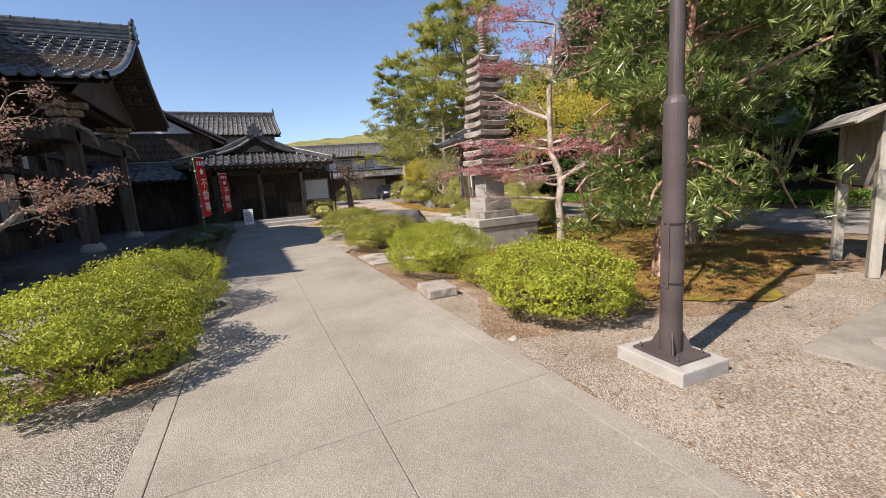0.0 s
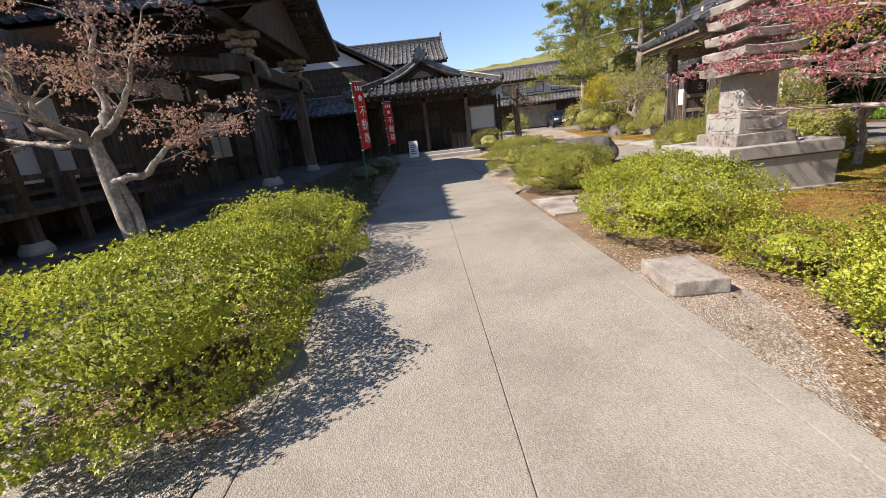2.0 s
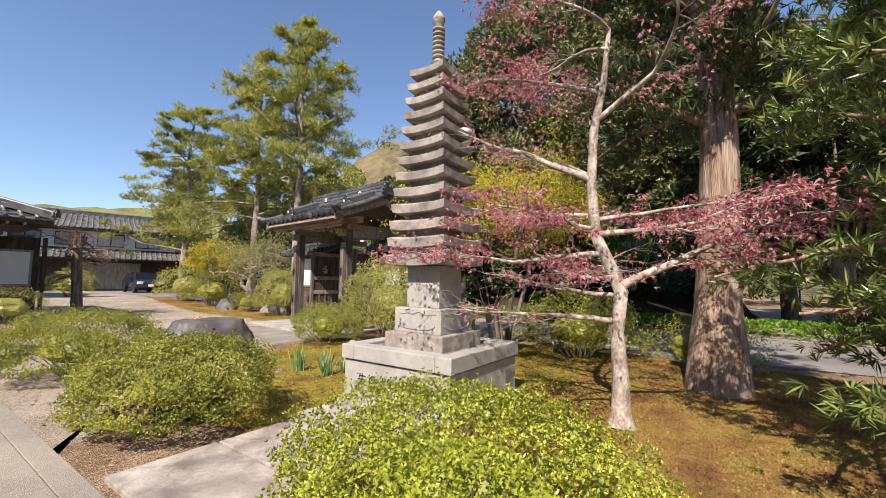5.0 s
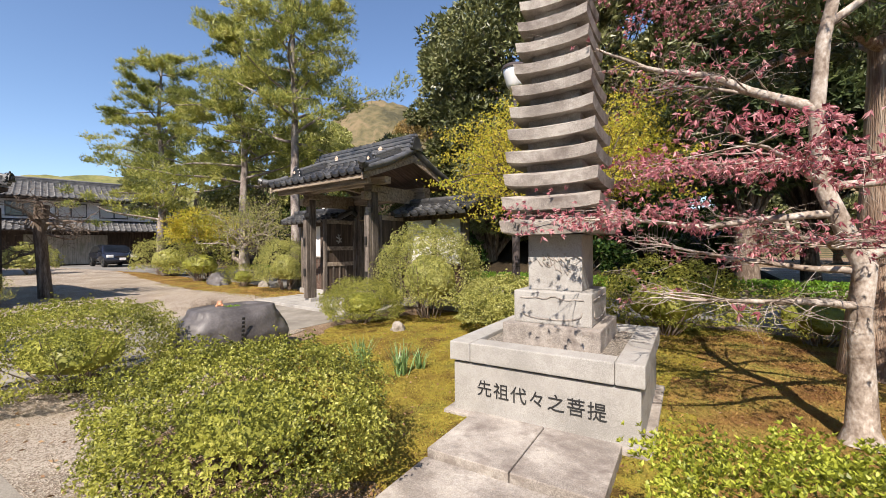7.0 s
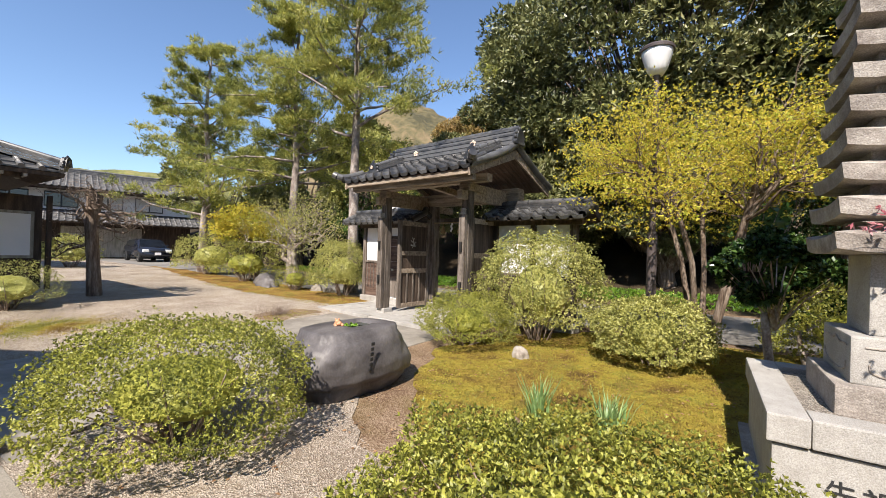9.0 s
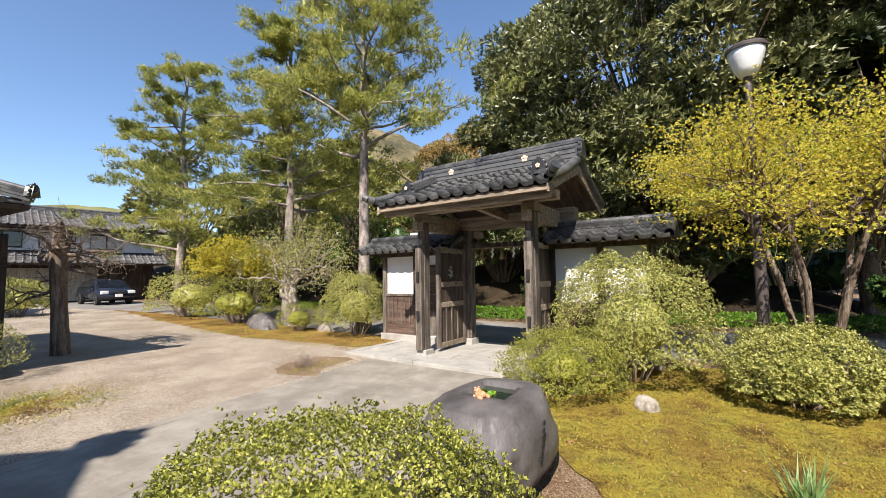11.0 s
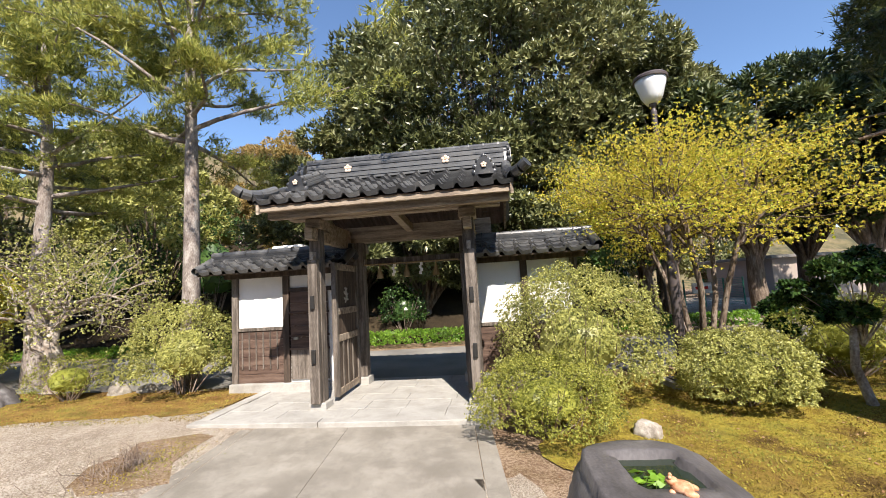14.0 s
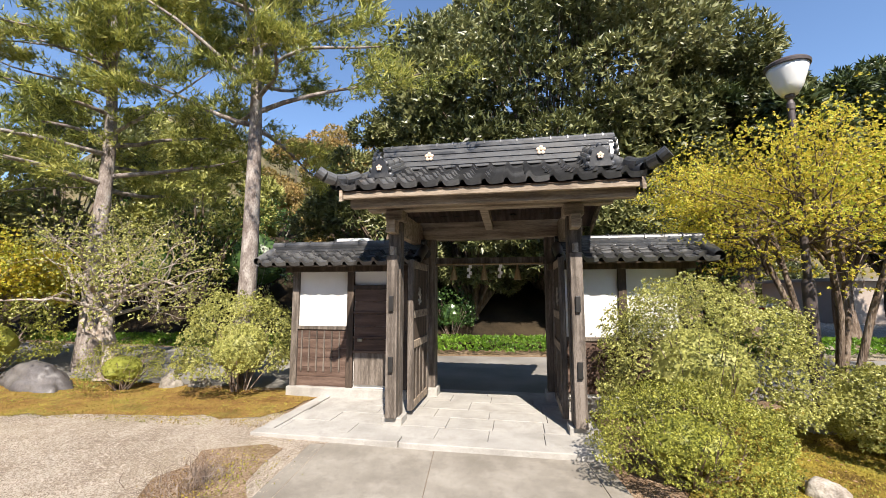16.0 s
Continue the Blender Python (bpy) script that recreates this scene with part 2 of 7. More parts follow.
M["wood_mid"] = material("brown_weathered_boards", [(0.05, 0.036, 0.027), (0.1, 0.074, 0.057), (0.17, 0.132, 0.104)], 2.5, 0.8, 0.4, 28, 0.25, stretch=(5, 5, 0.6), bump_dist=0.005, obj_rand=0.25)
M["bark_red"] = material("red_peeling_bark", [(0.16, 0.085, 0.055), (0.32, 0.19, 0.125), (0.5, 0.37, 0.28)], 4.0, 0.9, 0.8, 22, 0.3, stretch=(4, 4, 0.3), bump_dist=0.025)
M["twig"] = material("bare_twig", [(0.13, 0.085, 0.06), (0.24, 0.18, 0.14), (0.38, 0.32, 0.27)], 8.0, 0.9, 0.2, 50, 0.2)
M["azalea"] = leaf_material("azalea_leaves", [(0.085, 0.095, 0.023), (0.225, 0.24, 0.042), (0.37, 0.38, 0.06), (0.5, 0.48, 0.11)], 0.5, 0.32, 2.4, 0.5, 1.1)
M["azalea_bright"] = leaf_material("bright_azalea_leaves", [(0.12, 0.14, 0.024), (0.28, 0.315, 0.034), (0.43, 0.465, 0.048), (0.55, 0.57, 0.085)], 0.5, 0.34, 2.4, 0.5, 1.1)
M["shrub_pale"] = leaf_material("pale_shrub_leaves", [(0.12, 0.13, 0.038), (0.29, 0.3, 0.078), (0.46, 0.455, 0.13), (0.6, 0.58, 0.22)], 0.45, 0.3, 2.4, 0.45, 1.0)
M["maple_red"] = leaf_material("red_maple_leaves", [(0.3, 0.075, 0.095), (0.5, 0.16, 0.19), (0.64, 0.29, 0.31), (0.74, 0.44, 0.44)], 0.55, 0.42, 2.0)
M["maple_bronze"] = leaf_material("bronze_maple_leaves", [(0.34, 0.17, 0.13), (0.5, 0.29, 0.23), (0.62, 0.42, 0.34), (0.58, 0.44, 0.2)], 0.6, 0.4, 1.5)
M["maple_yellow"] = leaf_material("yellow_green_maple_leaves", [(0.44, 0.5, 0.055), (0.61, 0.54, 0.06), (0.73, 0.55, 0.085), (0.56, 0.61, 0.085)], 0.55, 0.48, 0.8, 0.5, 1.4)
M["evergreen"] = leaf_material("evergreen_leaves", [(0.045, 0.055, 0.021), (0.12, 0.133, 0.045), (0.215, 0.225, 0.085), (0.34, 0.33, 0.15)], 0.42, 0.14, 0.3, 0.35, 1.2)
# Own colour of dark evergreens; doubles as shade on the hall-side azaleas.
M["evergreen_dark_and_shade"] = leaf_material("dark_evergreen_and_shade_leaves", [(0.023, 0.037, 0.013), (0.048, 0.07, 0.022), (0.09, 0.115, 0.036), (0.15, 0.17, 0.055)], 0.45, 0.14, 0.5, 0.4)
M["pine"] = leaf_material("pine_needles", [(0.07, 0.095, 0.024), (0.21, 0.24, 0.052), (0.4, 0.41, 0.085), (0.56, 0.52, 0.15)], 0.5, 0.34, 0.5, 0.45, 1.2)
M["podocarp"] = leaf_material("long_narrow_leaves", [(0.035, 0.065, 0.016), (0.085, 0.13, 0.03), (0.17, 0.23, 0.055), (0.34, 0.38, 0.12)], 0.3, 0.22, 1.4, 0.4, 1.1)
M["camellia"] = leaf_material("glossy_camellia_leaves", [(0.02, 0.05, 0.014), (0.045, 0.09, 0.022), (0.09, 0.15, 0.035)], 0.25, 0.15, 1.5)
M["ground_cover"] = leaf_material("ground_cover_leaves", [(0.06, 0.14, 0.012), (0.13, 0.26, 0.02), (0.22, 0.36, 0.035)], 0.45, 0.35, 1.0)
M["hill_leaf"] = leaf_material("spring_hill_leaves", [(0.14, 0.13, 0.04), (0.27, 0.22, 0.06), (0.38, 0.26, 0.09), (0.42, 0.29, 0.13)], 0.7, 0.25, 0.3, 0.3)
M["hill_brown"] = material("brown_wooded_hill", [(0.06, 0.055, 0.027), (0.12, 0.1, 0.047), (0.19, 0.14, 0.075)], 0.12, 0.95, 0.6, 0.8, 0.35, bump_dist=1.0)
M["blade"] = leaf_material("daffodil_blades", [(0.15, 0.26, 0.09), (0.25, 0.38, 0.14), (0.37, 0.5, 0.21)], 0.4, 0.35, 2)
M["car_paint"] = material("dark_blue_car_paint", [(0.012, 0.014, 0.022), (0.018, 0.02, 0.03)], 1, 0.15, 0.0, 40, 0.05, spec=0.6)
M["glass"] = material("dark_window_glass", [(0.012, 0.014, 0.016), (0.02, 0.022, 0.025)], 1, 0.06, 0.0, 40, 0.05, spec=0.7)
M["rubber"] = material("tyre_rubber", [(0.015, 0.015, 0.015), (0.025, 0.025, 0.025)], 5, 0.8, 0.1, 60, 0.1)
M["chrome"] = material("bright_metal", [(0.55, 0.55, 0.55), (0.65, 0.65, 0.65)], 2, 0.2, 0.0, 40, 0.05, metal=1.0)
M["water"] = material("dark_still_water", [(0.02, 0.03, 0.02), (0.03, 0.04, 0.025)], 2, 0.04, 0.0, 30, 0.05, spec=0.6)
M["frog"] = material("terracotta_orange", [(0.4, 0.17, 0.08), (0.58, 0.29, 0.16), (0.68, 0.42, 0.28)], 14, 0.5, 0.3, 60, 0.2, bump_dist=0.004)
M["green_leaf"] = leaf_material("floating_leaves", [(0.12, 0.25, 0.02), (0.22, 0.36, 0.03)], 0.4, 0.2, 3)
M["straw"] = material("straw_rope", [(0.22, 0.15, 0.07), (0.38, 0.28, 0.15)], 12, 0.9, 0.4, 60, 0.2, stretch=(3, 3, 0.5))
M["fence_green"] = material("green_mesh_fence", [(0.02, 0.15, 0.1), (0.03, 0.2, 0.13)], 3, 0.5, 0.0, 40, 0.1)
M["far_wall"] = material("cream_render", [(0.3, 0.25, 0.215), (0.36, 0.3, 0.26)], 0.6, 0.85, 0.1, 20, 0.1, stain=(0.4, 0.25, (0.4, 0.34, 0.3)))
M["hill_ground"] = material("wooded_hill", [(0.09, 0.095, 0.03), (0.17, 0.17, 0.05), (0.23, 0.2, 0.075)], 0.12, 0.95, 0.6, 0.8, 0.35, bump_dist=1.0)
M["grey_wood"] = material("grey_board", [(0.2, 0.19, 0.16), (0.3, 0.28, 0.24), (0.4, 0.38, 0.33)], 3, 0.85, 0.4, 30, 0.2, stretch=(4, 4, 0.6), stain=(1.5, 0.4, (0.15, 0.17, 0.08)))
M["joint"] = material("joint_filler", [(0.06, 0.05, 0.04), (0.11, 0.095, 0.075)], 6, 0.95, 0.3, 60, 0.3)

# Near-black, with the shade under the trees put into the colour.
M["forest_floor_shade"] = material("shade_darkened_forest_floor", [(0.018, 0.014, 0.009), (0.035, 0.026, 0.016), (0.06, 0.045, 0.026)], 1.0, 0.95, 0.8, 30, 0.4, bump_dist=0.05, spec=0.1)
M["moss_dry"] = material("dry_moss", [(0.16, 0.08, 0.033), (0.3, 0.165, 0.055), (0.37, 0.25, 0.07), (0.3, 0.24, 0.055)], 1.6, 0.95, 1.0, 110, 0.5, stain=[(1.5, 0.6, (0.19, 0.16, 0.04)), (6.0, 0.5, (0.14, 0.075, 0.03))], bump_dist=0.03, spec=0.1, coarse=(7.0, 0.1))
M["dry_tuft"] = leaf_material("dry_moss_tuft", [(0.2, 0.09, 0.03), (0.34, 0.19, 0.06), (0.4, 0.28, 0.08), (0.26, 0.26, 0.055)], 0.8, 0.3, 1.6, 0.35, 2.6)
M["moss_tuft"] = leaf_material("moss_tuft", [(0.21, 0.13, 0.03), (0.31, 0.225, 0.038), (0.4, 0.325, 0.05), (0.33, 0.315, 0.05), (0.22, 0.215, 0.038)], 0.8, 0.3, 1.5, 0.2, 2.6)
M["dead_leaf"] = leaf_material("dead_leaf", [(0.16, 0.08, 0.035), (0.3, 0.17, 0.08), (0.42, 0.28, 0.15)], 0.7, 0.2, 2.0)
M["pebble"] = material("buff_pebble", [(0.2, 0.155, 0.115), (0.34, 0.28, 0.22), (0.48, 0.415, 0.345)], 2.0, 0.8, 0.0, 40, 0.1, island=0.6)
M["pebble_grey"] = material("grey_pebble", [(0.17, 0.145, 0.115), (0.3, 0.26, 0.215), (0.43, 0.39, 0.335)], 2.0, 0.8, 0.0, 40, 0.1, island=0.7)


# ---- building helpers ----
def part(name, bm, mat, parent=None, label="", smooth=False):
    """Links a bmesh as one mesh object under parent."""
    me = bpy.data.meshes.new(name)
    bm.to_mesh(me)
    bm.free()
    return link(name, me, mat, parent, label, smooth)


def link(name, me, mat, parent=None, label="", smooth=False):
    if mat is not None and not me.materials:
        me.materials.append(mat)
    if smooth:
        me.polygons.foreach_set("use_smooth", [True] * len(me.polygons))
    ob = new(name, me)
    if parent is not None:
        ob.parent = parent
    if label:
        ob["label"] = label
    return ob


def thing(name, label, category, m=None, group="", kind=""):
    """An Empty at a thing's base, which parents its parts."""
    ob = new(name)
    ob.empty_display_size = 0.1
    if m is not None:
        ob.matrix_basis = m
    return tagged(ob, label, category, group, kind)


def box(bm, x0, x1, y0, y1, z0, z1, bevel=0.0, m=None):
    r = bmesh.ops.create_cube(bm, size=1.0)
    t = Matrix.Translation(((x0 + x1) / 2, (y0 + y1) / 2, (z0 + z1) / 2)) @ Matrix.Diagonal((abs(x1 - x0), abs(y1 - y0), abs(z1 - z0), 1))
    bmesh.ops.transform(bm, matrix=(m @ t) if m is not None else t, verts=r["verts"])
    if bevel:
        es = list({e for v in r["verts"] for e in v.link_edges})
        bmesh.ops.bevel(bm, geom=es, offset=bevel, segments=2, affect="EDGES", profile=0.6)
    return bm


def box_part(name, x0, x1, y0, y1, z0, z1, mat, parent, bevel=0.006, label="", m=None):
    return part(name, box(bmesh.new(), x0, x1, y0, y1, z0, z1, bevel, m), mat, parent, label)


def rod(bm, a, b, r0, r1=None, sides=10, caps=True):
    a, b = Vector(a), Vector(b)
    r1 = r0 if r1 is None else r1
    d = b - a
    q = d.to_track_quat("Z", "Y").to_matrix().to_4x4()
    bmesh.ops.create_cone(bm, cap_ends=caps, segments=sides, radius1=r0, radius2=r1, depth=d.length, matrix=Matrix.Translation((a + b) / 2) @ q)
    return bm


def lathe(profile, sides=24):
    """A solid of revolution from (radius, height) pairs."""
    bm = bmesh.new()
    rings = []
    for r, z in profile:
        rings.append([bm.verts.new((r * math.cos(2 * math.pi * i / sides), r * math.sin(2 * math.pi * i / sides), z)) for i in range(sides)])
    for a, b in zip(rings, rings[1:]):
        for i in range(sides):
            bm.faces.new((a[i], a[(i + 1) % sides], b[(i + 1) % sides], b[i]))
    bm.faces.new(list(reversed(rings[0])))
    bm.faces.new(rings[-1])
    return bm


def prism(outline, axis, lo, hi):
    """Extrudes a closed 2D outline along x, y or z from lo to hi."""
    bm = bmesh.new()
    def at(p, v):
        return {"x": (v, p[0], p[1]), "y": (p[0], v, p[1]), "z": (p[0], p[1], v)}[axis]
    a = [bm.verts.new(at(p, lo)) for p in outline]
    b = [bm.verts.new(at(p, hi)) for p in outline]
    bm.faces.new(a)
    bm.faces.new(list(reversed(b)))
    for i in range(len(a)):
        j = (i + 1) % len(a)
        bm.faces.new((a[j], a[i], b[i], b[j]))
    bmesh.ops.recalc_face_normals(bm, faces=bm.faces)
    return bm


class Geo:
    """Gathers vertex and face arrays for large meshes."""

    def __init__(self):
        self.v, self.f, self.n = [], [], 0

    def add(self, verts, faces):
        self.v.append(np.asarray(verts, float))
        self.f.append(np.asarray(faces, int) + self.n)
        self.n += len(verts)

    def mesh(self, name):
        me = bpy.data.meshes.new(name)
        if not self.v:
            return me
        v = np.concatenate(self.v)
        quads = [f for f in self.f if f.shape[1] == 4]
        tris = [f for f in self.f if f.shape[1] == 3]
        loops, sizes = [], []
        for fs, k in ((quads, 4), (tris, 3)):
            if fs:
                a = np.concatenate(fs)
                loops.append(a.ravel())
                sizes.append(np.full(len(a), k))
        loops, sizes = np.concatenate(loops), np.concatenate(sizes)
        me.vertices.add(len(v))
        me.vertices.foreach_set("co", v.ravel())
        me.loops.add(len(loops))
        me.loops.foreach_set("vertex_index", loops.astype(np.int32))
        me.polygons.add(len(sizes))
        starts = np.concatenate(([0], np.cumsum(sizes)[:-1]))
        me.polygons.foreach_set("loop_start", starts.astype(np.int32))
        me.update(calc_edges=True)
        me.validate()
        return me


def unit(a):
    return a / np.maximum(np.linalg.norm(a, axis=-1, keepdims=True), 1e-9)


def add_leaves(g, rng, p, d, length, width, fold=0.25, face=None, loose=0.45, tri=False):
    """Rhombic folded leaves from points p along directions d, turned towards face where it is given."""
    n = len(p)
    d = unit(d)
    face = np.array([0, 0, 1.2]) + rng.normal(size=(n, 3)) if face is None else face + rng.normal(0, loose, (n, 3))
    side = unit(np.cross(d, unit(face)))
    up = np.cross(side, d)
    L = length * rng.uniform(0.65, 1.25, (n, 1))
    W = width * rng.uniform(0.7, 1.2, (n, 1))
    if tri:
        v = np.stack([p + side * W * 0.5, p + d * L, p - side * W * 0.5], 1).reshape(-1, 3)
        g.add(v, np.arange(n * 3).reshape(-1, 3))
        return
    mid = p + d * L * 0.5
    v = np.stack([p, mid + side * W * 0.5 + up * W * fold, p + d * L - up * L * 0.08, mid - side * W * 0.5 + up * W * fold], 1).reshape(-1, 3)
    g.add(v, np.arange(n * 4).reshape(-1, 4))


def add_whorls(g, rng, p, nrm, k, length, width, spread=0.9, fold=0.25, tri=False):
    """k leaves fanned round each shoot tip p along its direction nrm."""
    n = len(p)
    nrm = unit(nrm)
    t = unit(np.cross(nrm, rng.normal(size=(n, 3))))
    b = np.cross(nrm, t)
    ang = rng.uniform(0, 2 * math.pi, (n, 1)) + np.arange(k)[None] * (2 * math.pi / k) + rng.normal(0, 0.3, (n, k))
    sp = spread * rng.uniform(0.5, 1.3, (n, k, 1))
    d = nrm[:, None] + sp * (np.cos(ang)[..., None] * t[:, None] + np.sin(ang)[..., None] * b[:, None])
    add_leaves(g, rng, np.repeat(p, k, 0), d.reshape(-1, 3), length, width, fold, np.repeat(nrm + np.array([0, 0, 0.35]), k, 0), tri=tri)


def add_tube(g, pts, radii, sides=7):
    pts, radii = np.asarray(pts, float), np.asarray(radii, float)
    tan = unit(np.gradient(pts, axis=0))
    ref = np.array([0.3, 0.2, 1.0]) if abs(tan[0][2]) < 0.9 else np.array([1.0, 0.2, 0.1])
    s = unit(np.cross(tan, ref))
    u = np.cross(s, tan)
    a = np.arange(sides) * 2 * math.pi / sides
    ring = pts[:, None] + radii[:, None, None] * (np.cos(a)[None, :, None] * s[:, None] + np.sin(a)[None, :, None] * u[:, None])
    k = len(pts)
    i = np.arange(k - 1)[:, None] * sides
    j = np.arange(sides)[None]
    f = np.stack([i + j, i + (j + 1) % sides, i + sides + (j + 1) % sides, i + sides + j], -1).reshape(-1, 4)
    g.add(ring.reshape(-1, 3), f)


def blob_noise(d, seed, freq):
    return np.array([noise.noise(Vector((x * freq + seed * 7.3, y * freq - seed * 3.1, z * freq + seed))) for x, y, z in d])


def dome_points(rng, n, rx, ry, h, seed, low=-0.25, power=1.0, bumps=0.22):
    """Points and outward normals on an uneven cushion shape with its base at z = 0."""
    d = unit(rng.normal(size=(n * 2, 3)))
    d = d[d[:, 2] > low][:n]
    r = 1 + 0.62 * bumps * blob_noise(d, seed, 1.9) + 0.55 * bumps * blob_noise(d, seed + 3, 4.6) + 0.4 * bumps * blob_noise(d, seed + 5, 10.0)
    z0 = h * 0.42
    flat = np.sign(d[:, 2]) * np.abs(d[:, 2]) ** power
    p = np.stack([d[:, 0] * rx * r, d[:, 1] * ry * r, z0 + flat * np.where(d[:, 2] > 0, h - z0, z0) * r], 1)
    nr = unit(np.stack([d[:, 0] / rx, d[:, 1] / ry, d[:, 2] / h], 1))
    return p, nr


def blob_mesh(name, rx, ry, h, seed, shrink, low=0.05, bumps=0.22, sub=3):
    bm = bmesh.new()
    bmesh.ops.create_icosphere(bm, subdivisions=sub, radius=1)
    z0 = h * 0.42
    for v in bm.verts:
        d = np.array([v.co[:]])
        r = shrink * (1 + bumps * blob_noise(d, seed, 1.9)[0])
        v.co = (v.co.x * rx * r, v.co.y * ry * r, max(low, z0 + v.co.z * (h - z0 if v.co.z > 0 else z0) * r))
    me = bpy.data.meshes.new(name)
    bm.to_mesh(me)
    bm.free()
    return me


def gz(y):
    """The ground rises gently towards the far court."""
    return 0.3 * min(1.0, max(0.0, (y - 16.0) / 14.0))


def bush(name, label, x, y, rx, ry, h, seed, leaf="azalea", shoots=2600, k=5, ll=0.029, lw=0.0135, z=None, power=0.85, group="clipped shrubs", bumps=0.34):
    rng = np.random.default_rng(seed)
    ob = thing(name, label, "bush", pose(x, y, gz(y) if z is None else z), group)
    g = Geo()
    ll, lw, shoots = ll * 0.82, lw * 0.86, int(shoots * (1.15 if shoots > 8000 else 1.0 if shoots > 3000 else 0.85))
    p, nr = dome_points(rng, int(shoots * 1.2), rx, ry, h, seed, -0.42, power, bumps)
    depth = rng.random((len(p), 1)) ** 2.2
    c = np.array([0, 0, h * 0.35])
    q = c + (p - c) * (1.03 - 0.24 * depth)
    sprig = rng.random((len(p), 1)) < 0.05
    q = q + sprig * (nr + np.array([0, 0, 0.6])) * rng.uniform(0.015, 0.05, (len(p), 1))
    q[:, 2] = np.maximum(q[:, 2], 0.03)
    add_whorls(g, rng, q, nr + np.array([0, 0, 0.45]) + rng.normal(0, 0.25, q.shape), max(3, k - 1), ll, lw, 1.0)
    link("foliage", g.mesh("foliage"), M[leaf], ob)
    g = Geo()
    for i in range(26):
        a = rng.uniform(0, 2 * math.pi)
        e = np.array([math.cos(a) * rx * rng.uniform(0.35, 0.85), math.sin(a) * ry * rng.uniform(0.35, 0.85), h * rng.uniform(0.45, 0.85)])
        s = np.array([e[0] * 0.25, e[1] * 0.25, 0.0])
        mid = (s + e) / 2 + rng.normal(0, 0.05, 3)
        add_tube(g, [s, mid, e], [0.012, 0.008, 0.003], 5)
    link("woody_base", g.mesh("woody_base"), M["twig"], ob, "grey-brown woody stems")
    # Added solid core keeps light from showing through the thin leaf shell.
    link("inner_core", blob_mesh("inner_core", rx, ry, h, seed, 0.5, bumps=bumps * 0.62), M[leaf], ob, "solid leaf-coloured core added to stop light showing through")
    return ob


def grow(g, rng, start, d, length, radius, depth, tips, bend=0.25, spread=0.8, lift=0.1, kids=3, shrink=0.68, sides=7, flat=0.0, seg=5, taper=0.55):
    """Recursive branching; collects tips as (point, direction)."""
    d = unit(np.asarray(d, float))
    pts, p = [np.asarray(start, float)], np.asarray(start, float)
    for i in range(seg):
        d = unit(d + rng.normal(0, bend, 3) * np.array([1, 1, 0.7]) + np.array([0, 0, lift]))
        if flat and depth < 90:
            d = unit(d * np.array([1, 1, 1 - flat]))
        p = p + d * length / seg
        pts.append(p)
    rad = np.linspace(radius, radius * taper, seg + 1)
    add_tube(g, pts, rad, sides)
    if depth <= 0:
        tips.append((pts[-1], d))
        tips.append((pts[-3], d))
        return
    for k in range(kids):
        i = seg if k == 0 else rng.integers(max(1, seg // 2), seg + 1)
        side = unit(np.cross(d, rng.normal(size=3)))
        nd = unit(d * (1.0 if k == 0 else 0.6) + side * spread * rng.uniform(0.6, 1.2))
        grow(g, rng, pts[i], nd, length * shrink * rng.uniform(0.8, 1.2), rad[i] * (0.85 if k == 0 else 0.6), depth - 1, tips, bend, spread, lift, kids, shrink, max(4, sides - 1), flat, seg, taper)


def zone(name, outline, dz, mat, label, rough_edge=0.0, seed=0, kind="structure", thick=0.0):
    """A flat ground surface with an irregular outline that follows the ground's rise."""
    rng = np.random.default_rng(seed + 5)
    pts = []
    for a, b in zip(outline, outline[1:] + outline[:1]):
        k = max(1, int(math.dist(a, b) / 0.25)) if rough_edge else 1
        for i in range(k):
            t = i / k
            pts.append((a[0] + (b[0] - a[0]) * t + rng.normal(0, rough_edge), a[1] + (b[1] - a[1]) * t + rng.normal(0, rough_edge)))
    bm = bmesh.new()
    f = bm.faces.new([bm.verts.new((x, y, 0)) for x, y in pts])
    if f.normal.z < 0:
        bmesh.ops.reverse_faces(bm, faces=[f])
    for cut in (16.0, 30.0):
        bmesh.ops.bisect_plane(bm, geom=bm.verts[:] + bm.edges[:] + bm.faces[:], plane_co=(0, cut, 0), plane_no=(0, 1, 0))
    bmesh.ops.triangulate(bm, faces=bm.faces[:])
    if thick:
        top = bm.faces[:]
        ret = bmesh.ops.extrude_face_region(bm, geom=top)
        bmesh.ops.translate(bm, verts=[e for e in ret["geom"] if isinstance(e, bmesh.types.BMVert)], vec=(0, 0, -thick))
        bmesh.ops.recalc_face_normals(bm, faces=bm.faces[:])
    for v in bm.verts:
        v.co.z += gz(v.co.y) + dz
    bmesh.ops.recalc_face_normals(bm, faces=bm.faces[:])
    if not thick and sum(f.normal.z for f in bm.faces) < 0:
        bmesh.ops.reverse_faces(bm, faces=bm.faces[:])
    return tagged(part(name, bm, mat), label, name.split("_")[0], kind=kind)


# ---- ground ----
bm = bmesh.new()
for x0, x1 in ((-400, 400),):
    for y0, y1 in ((-400, 16), (16, 30), (30, 600)):
        vs = [bm.verts.new((x, y, gz(y) - 0.009)) for x, y in ((x0, y0), (x1, y0), (x1, y1), (x0, y1))]
        bm.faces.new(vs)
bmesh.ops.remove_doubles(bm, verts=bm.verts[:], dist=1e-4)
tagged(part("ground", bm, M["soil"]), "brown earth with leaf litter round the precinct", "ground", kind="structure")

